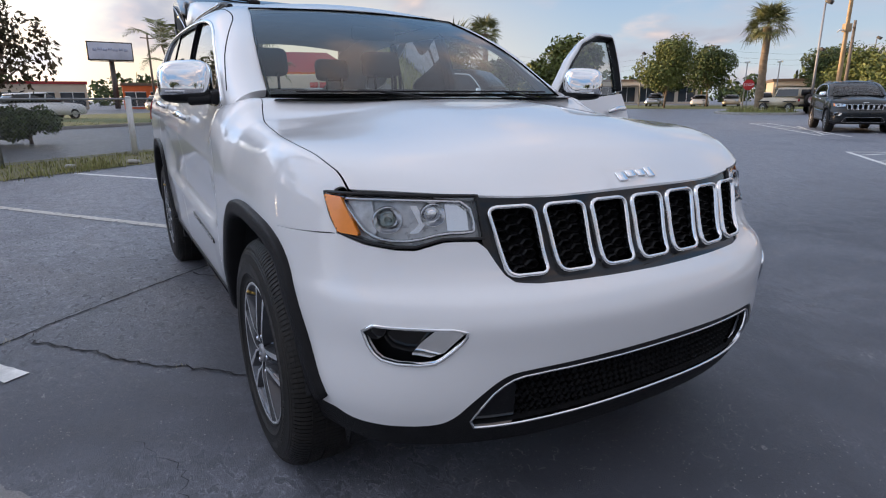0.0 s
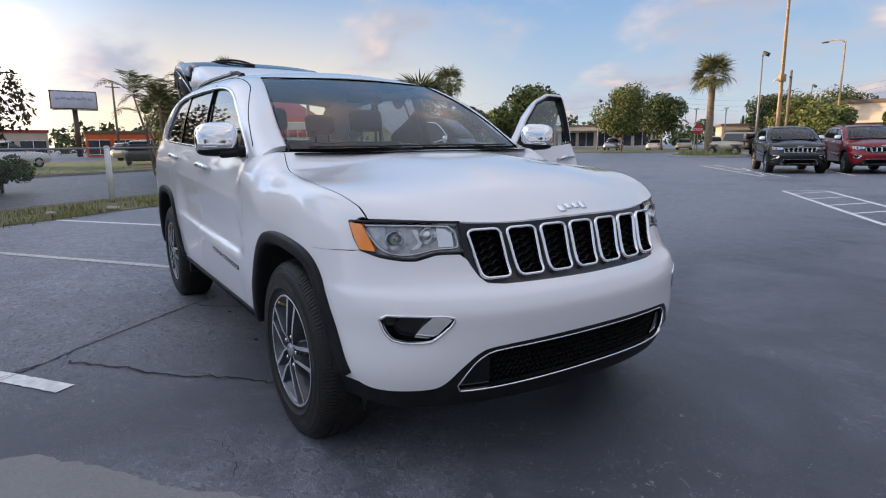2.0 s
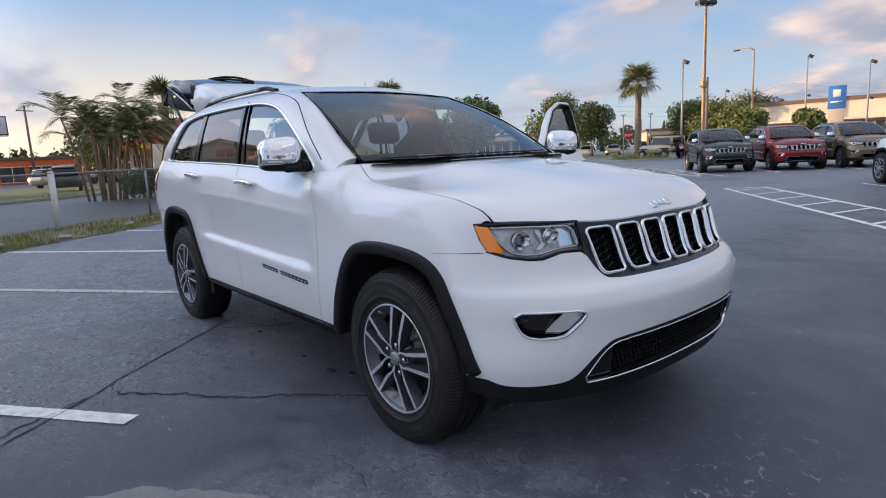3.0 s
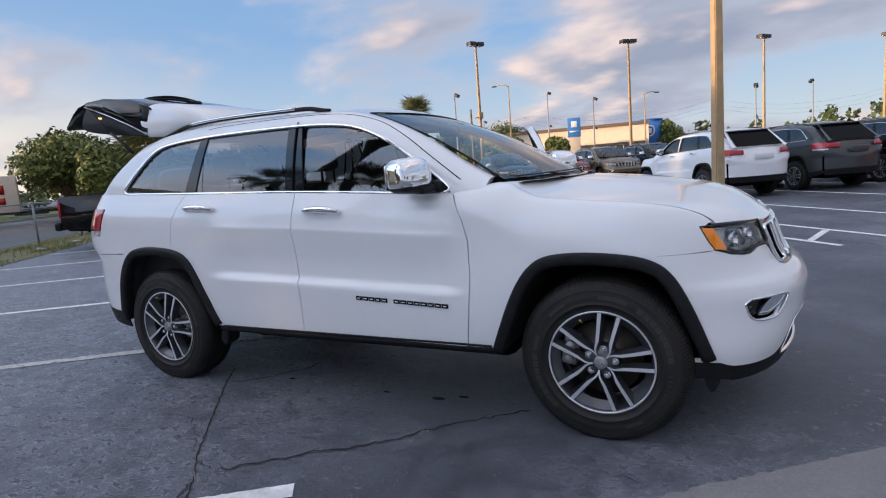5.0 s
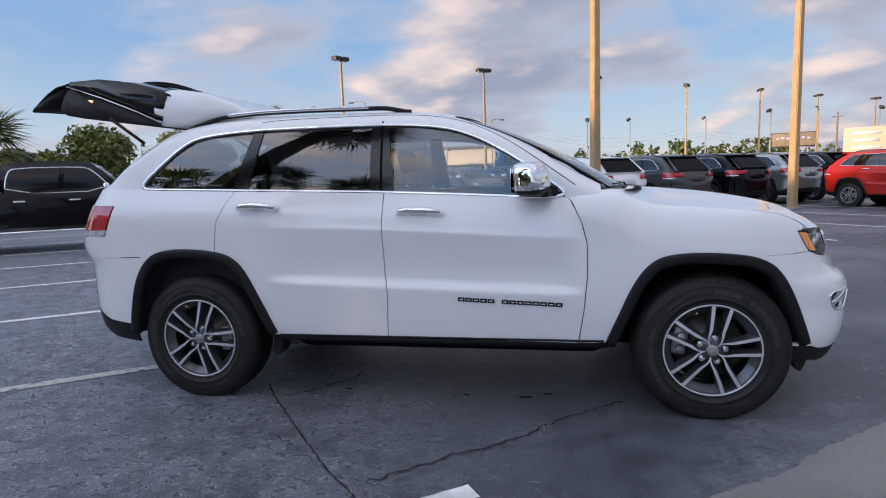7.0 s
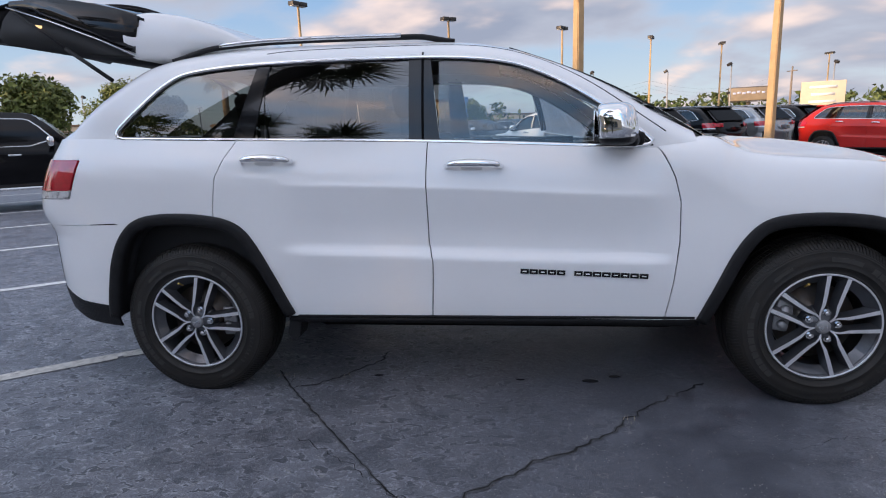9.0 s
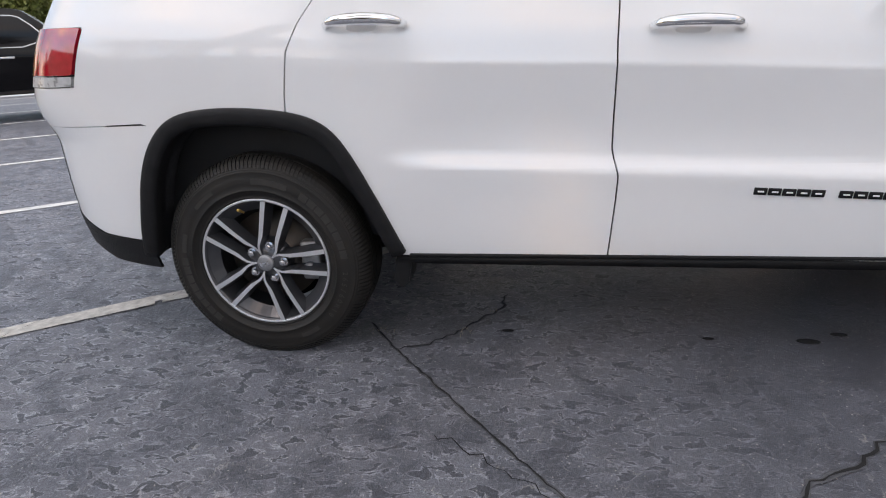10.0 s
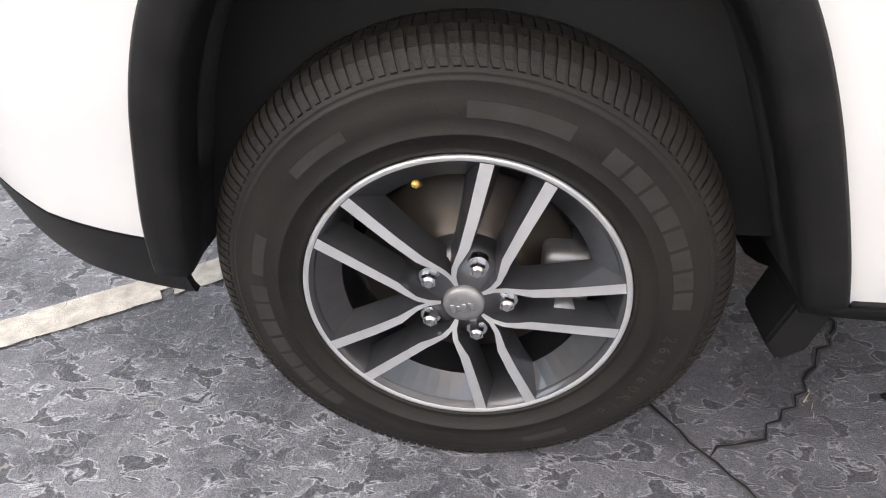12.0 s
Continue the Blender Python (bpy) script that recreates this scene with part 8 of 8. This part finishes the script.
def building(name, label, d0, n0, dx, depth, h, yaw=36, wall=BEIGE, roof=BROWN, bays=0, glass_h=2.6, canopy=True):
    """A long low shop with a parapet and a row of shop windows on its front, which faces -y of its own axes."""
    t = thing(name, label, "building")
    part("wall", box(dx, depth, h, pose(dx / 2, depth / 2, 0)), wall, t, shade=False)
    part("parapet", box(dx + 0.3, depth + 0.3, 0.35, pose(dx / 2, depth / 2, h), 0.02), roof, t, shade=False)
    if bays:
        w = dx / bays
        for i in range(bays):
            win = part("window", box(w * 0.82, 0.10, glass_h, pose(w * (i + 0.5), -0.04, 0.35)), SHOPGL, t, shade=False)
            part("frame", join(box(0.07, 0.14, glass_h, pose(w * (i + 0.5), -0.05, 0.35)), box(w * 0.86, 0.14, 0.08, pose(w * (i + 0.5), -0.05, 0.35 + glass_h)), box(w * 0.86, 0.16, 0.08, pose(w * (i + 0.5), -0.05, 0.27))), WHITEW, win, shade=False)
        if canopy:
            part("canopy", box(dx * 0.96, 1.6, 0.22, pose(dx / 2, -0.8, glass_h + 0.6), 0.02), wall, t, shade=False)
    o = lot(d0, n0) if yaw == 36 else P(d0, n0)
    t.matrix_basis = Matrix.Translation(o) @ pose(0, 0, 0, 0, 0, yaw)
    return t


shop = building("car_showroom", "long beige car showroom with a brown parapet and shop windows", -23.7, 60.7, 16.0, 14, 4.4, yaw=10, bays=9, glass_h=2.0)
blue = thing("showroom_entrance", "round blue entrance drum with a plain pale emblem", "building")
part("base", cyl(1.75, 1.75, 2.1, 28), SHOPGL, blue, "dark glazed base")
part("drum", join(cyl(1.95, 1.95, 3.2, 40, pose(0, 0, 2.1)), cyl(2.02, 2.02, 0.18, 40, pose(0, 0, 5.2))), BLUEW, blue, "glossy blue drum")
ring_pts = [(0.65 + 0.62 * x, -1.90 - 0.02, 3.9 + 0.66 * z) for x, z in rounded([(-1, 0.9), (1, 0.9), (0.8, -0.9), (-0.8, -0.9)], 2)]
part("emblem", tube(ring_pts, 0.09, 8, closed=True), WHITEW, blue, "plain pale rounded ring")
part("emblem_disc", box(0.5, 0.1, 0.62, pose(0.65, -1.92, 3.6), 0.02), WHITEW, blue)
blue.matrix_basis = Matrix.Translation(P(-9.6, 73.9))
building("workshop", "low pale workshop behind the lamp posts", 9.0, 84.0, 12.0, 9, 3.0, bays=4, wall=CREAM, glass_h=1.8)
building("low_shop", "low cream shop seen across the street", 48, 108, 46, 10, 4.2, wall=CREAM, roof=BROWN, bays=12)
building("low_shop", "low cream shop across the road", -34, 112, 34, 10, 4.0, wall=CREAM, roof=BROWN, bays=10)
t = thing("pylon_sign", "cream pylon with a blue sign box and pale bars", "sign")
part("column", box(1.05, 0.5, 3.3, None, 0.02), CREAM, t)
sgn_ = part("sign_box", box(1.18, 0.6, 1.75, pose(0, 0, 3.25), 0.03), BLUEW, t, "blue sign box")
part("mark", box(0.52, 0.05, 0.55, pose(0, -0.31, 4.15), 0.02), WHITEW, sgn_)
part("text_bar", box(0.8, 0.04, 0.12, pose(0, -0.31, 3.70)), WHITEW, sgn_)
t.matrix_basis = Matrix.Translation(P(-12.97, 51.0)) @ pose(0, 0, 0, 0, 0, 14)
# billboards
def billboard(at, yaw, w, h, z, face, label):
    t = thing("billboard", label, "billboard")
    part("column", cyl(0.35, 0.32, z, 14), mat("billboard_steel", (0.10, 0.09, 0.08), 0.7, var=0.2), t)
    part("frame", box(w + 0.3, 0.5, h + 0.3, pose(0, 0, z - 0.15), 0.03), HEADM, t)
    f = part("face", box(w, 0.06, h, pose(0, -0.30, z), 0.01), face, t, "pale printed face")
    rr = random.Random(3)
    for k in range(7):
        part("text_bar", box(w * rr.uniform(0.08, 0.115), 0.03, h * 0.16, pose(-w * 0.36 + k * w * 0.12, -0.335, z + h * (0.55 if k % 2 else 0.50))), mat("billboard_print", (0.46, 0.51, 0.66), 0.6, var=0.2), f)
    part("catwalk", box(w, 0.7, 0.06, pose(0, -0.6, z - 0.3)), HEADM, t)
    t.matrix_basis = Matrix.Translation(at) @ pose(0, 0, 0, 0, 0, yaw)


billboard(P(-92.7, 1.4), 98, 5.3, 2.15, 6.55, mat("billboard_pale", (0.62, 0.66, 0.76), 0.6, var=0.15, vscale=0.6), "billboard on a single dark column, pale blue print")
billboard(P(40.0, 109.0), -20, 6.4, 2.2, 4.6, mat("billboard_tan", (0.20, 0.16, 0.11), 0.6, var=0.3, vscale=0.5), "brown and white billboard beyond the trees")
t = thing("shop_sign", "large cream sign with illegible rows of print", "sign")
pnl = part("panel", box(3.2, 0.4, 3.0, pose(0, 0, 1.2), 0.03), CREAM, t)
for k in range(4):
    part("text_bar", box(2.0 - 0.3 * (k % 2), 0.03, 0.22, pose(0, -0.21, 3.6 - 0.6 * k)), WHITEW, pnl)
part("post", join(box(0.2, 0.2, 1.3, pose(-1.2, 0, 0)), box(0.2, 0.2, 1.3, pose(1.2, 0, 0))), BROWN, t)
t.matrix_basis = Matrix.Translation(P(24.4, 50.4)) @ pose(0, 0, 0, 0, 0, -20)
# shops to the west
rt = thing("tyre_shop", "shop with a red hipped roof and yellow lettering bars", "building")
part("wall", box(12, 8, 3.2, pose(0, 4, 0)), CREAM, rt, shade=False)
for i in range(5):
    wn = part("window", box(1.8, 0.1, 2.2, pose(-4.8 + 2.4 * i, -0.02, 0.3)), SHOPGL, rt, shade=False)
part("roof", mesh_of([(-6.6, -0.9, 3.1), (6.6, -0.9, 3.1), (6.6, 8.9, 3.1), (-6.6, 8.9, 3.1), (-3.2, 3.2, 5.8), (3.2, 3.2, 5.8), (3.2, 4.8, 5.8), (-3.2, 4.8, 5.8)], [(0, 1, 5, 4), (1, 2, 6, 5), (2, 3, 7, 6), (3, 0, 4, 7), (4, 5, 6, 7), (0, 3, 2, 1)]), REDR, rt, "red hipped roof", shade=False)
fs = part("fascia", box(13.2, 0.2, 0.75, pose(0, -0.9, 2.95)), ORANGE, rt, shade=False)
for k in range(13):
    part("letter_bar", box(0.42, 0.06, 0.42, pose(-5.0 + 0.78 * k, -1.03, 3.1)), YELLOW, fs, shade=False)
rt.matrix_basis = Matrix.Translation(P(-55.6, 16.2)) @ pose(0, 0, 0, 0, 0, 78)
st = building("orange_store", "low store with an orange front across the street", -87.5, 11.5, 15, 9, 3.0, yaw=-94 + 180 - 180 + 0, wall=ORANGE, roof=BROWN, bays=5, glass_h=1.8, canopy=False)
st.matrix_basis = Matrix.Translation(P(-86.5, 2.0)) @ pose(0, 0, 0, 0, 0, 88)
st2 = building("low_store", "long low cream store across the street", -90, 26, 30, 9, 3.2, yaw=88, wall=CREAM, roof=REDR, bays=9, glass_h=1.8, canopy=False)
st2.matrix_basis = Matrix.Translation(P(-88.5, -32.0)) @ pose(0, 0, 0, 0, 0, 92)
# wall end of a pale building beside the fence
cb = thing("corner_building", "pale stuccoed building end beside the fence", "building")
part("wall", box(7, 6, 3.9, pose(0, 0, 0), 0.01), BEIGE, cb, shade=False)
part("coping", box(7.2, 6.2, 0.2, pose(0, 0, 3.9), 0.01), BEIGE, cb, shade=False)
cb.matrix_basis = Matrix.Translation(P(-17.6, -8.3)) @ pose(0, 0, 0, 0, 0, 10)
# box trailer by the lane
tr = thing("box_trailer", "pale box trailer with red bars of print", "trailer")
bd = part("body", box(7.5, 2.4, 2.0, pose(0, 0, 0.75), 0.06), mat("trailer_cream", (0.72, 0.60, 0.48), 0.5, var=0.06), tr)
for k in range(5):
    part("letter_bar", box(0.55, 0.03, 0.5, pose(0.4 + 0.62 * k, -1.21, 1.75)), REDB, bd)
    part("letter_bar", box(0.5, 0.03, 0.4, pose(0.5 + 0.6 * k, -1.21, 1.15)), REDB, bd)
for x in (-1, 1):
    road_wheel(tr, x * 0.5, -1.05, 0.36)
    road_wheel(tr, x * 0.5, 1.05, 0.36)
part("drawbar", box(1.6, 0.12, 0.12, pose(4.2, 0, 0.5)), HEADM, tr)
tr.matrix_basis = Matrix.Translation(P(-37.5, 11.5)) @ pose(0, 0, 0, 0, 0, 62)

# ---- behind the camera: what the car's glass and paint mirror, and a sun-blocking row ----
# darker copies of palm bark and frond, with backlit shade in the colour
SHADEBARK = mat("mossy_palm_trunk", (0.055, 0.045, 0.034), 0.95, var=0.4, vscale=6, bump=0.9, bscale=18)
SHADEFROND = mat("dark_palm_frond", (0.040, 0.055, 0.020), 0.6, vscale=2.0, rnd=0.4, col2=(0.065, 0.075, 0.028))
fan_palm("cabbage_palm", P(-6.9, -6.6), 8.4, 31, 40, L=1.7, trunk=0.26, lean=2.0, label="tall leaning cabbage palm mirrored in the car's windows", bark=SHADEBARK, leaf=SHADEFROND)
fan_palm("slender_palm", P(-7.4, -6.5), 4.1, 32, 34, L=0.95, label="slender fan palm mirrored in the car's windows", trunk=0.10, bark=SHADEBARK, leaf=SHADEFROND)
fan_palm("slender_palm", P(-5.8, -6.8), 4.3, 33, 40, L=1.0, label="slender fan palm mirrored in the car's windows", trunk=0.12, bark=SHADEBARK, leaf=SHADEFROND)
fan_palm("slender_palm", P(-3.9, -6.5), 3.4, 34, 30, L=0.95, label="low fan palm mirrored in the car's windows", trunk=0.10, bark=SHADEBARK, leaf=SHADEFROND)
# tree row added out of view to keep the low sun off the car
for i in range(11):
    tree("tree", P(-36 + 2.9 * i, -9.5 - 2.0 * i), 5.6 + 0.5 * (i % 3), 5.4, 300 + i, LEAFD, 8000, 0.24, 0.19, "dense dark tree of an unseen row added to block the low sun", 0.18)
building("sales_office", "pale sales office behind the car park", -6, -19, 24, 8, 4.2, yaw=200, wall=CREAM, roof=BROWN, bays=8)
for x, y in ((14, -14), (22, -8), (30, 4), (34, 16)):
    tree("tree", P(x, y), 6.5, 6, int(x), LEAFD, 2600, 0.26, 0.14)
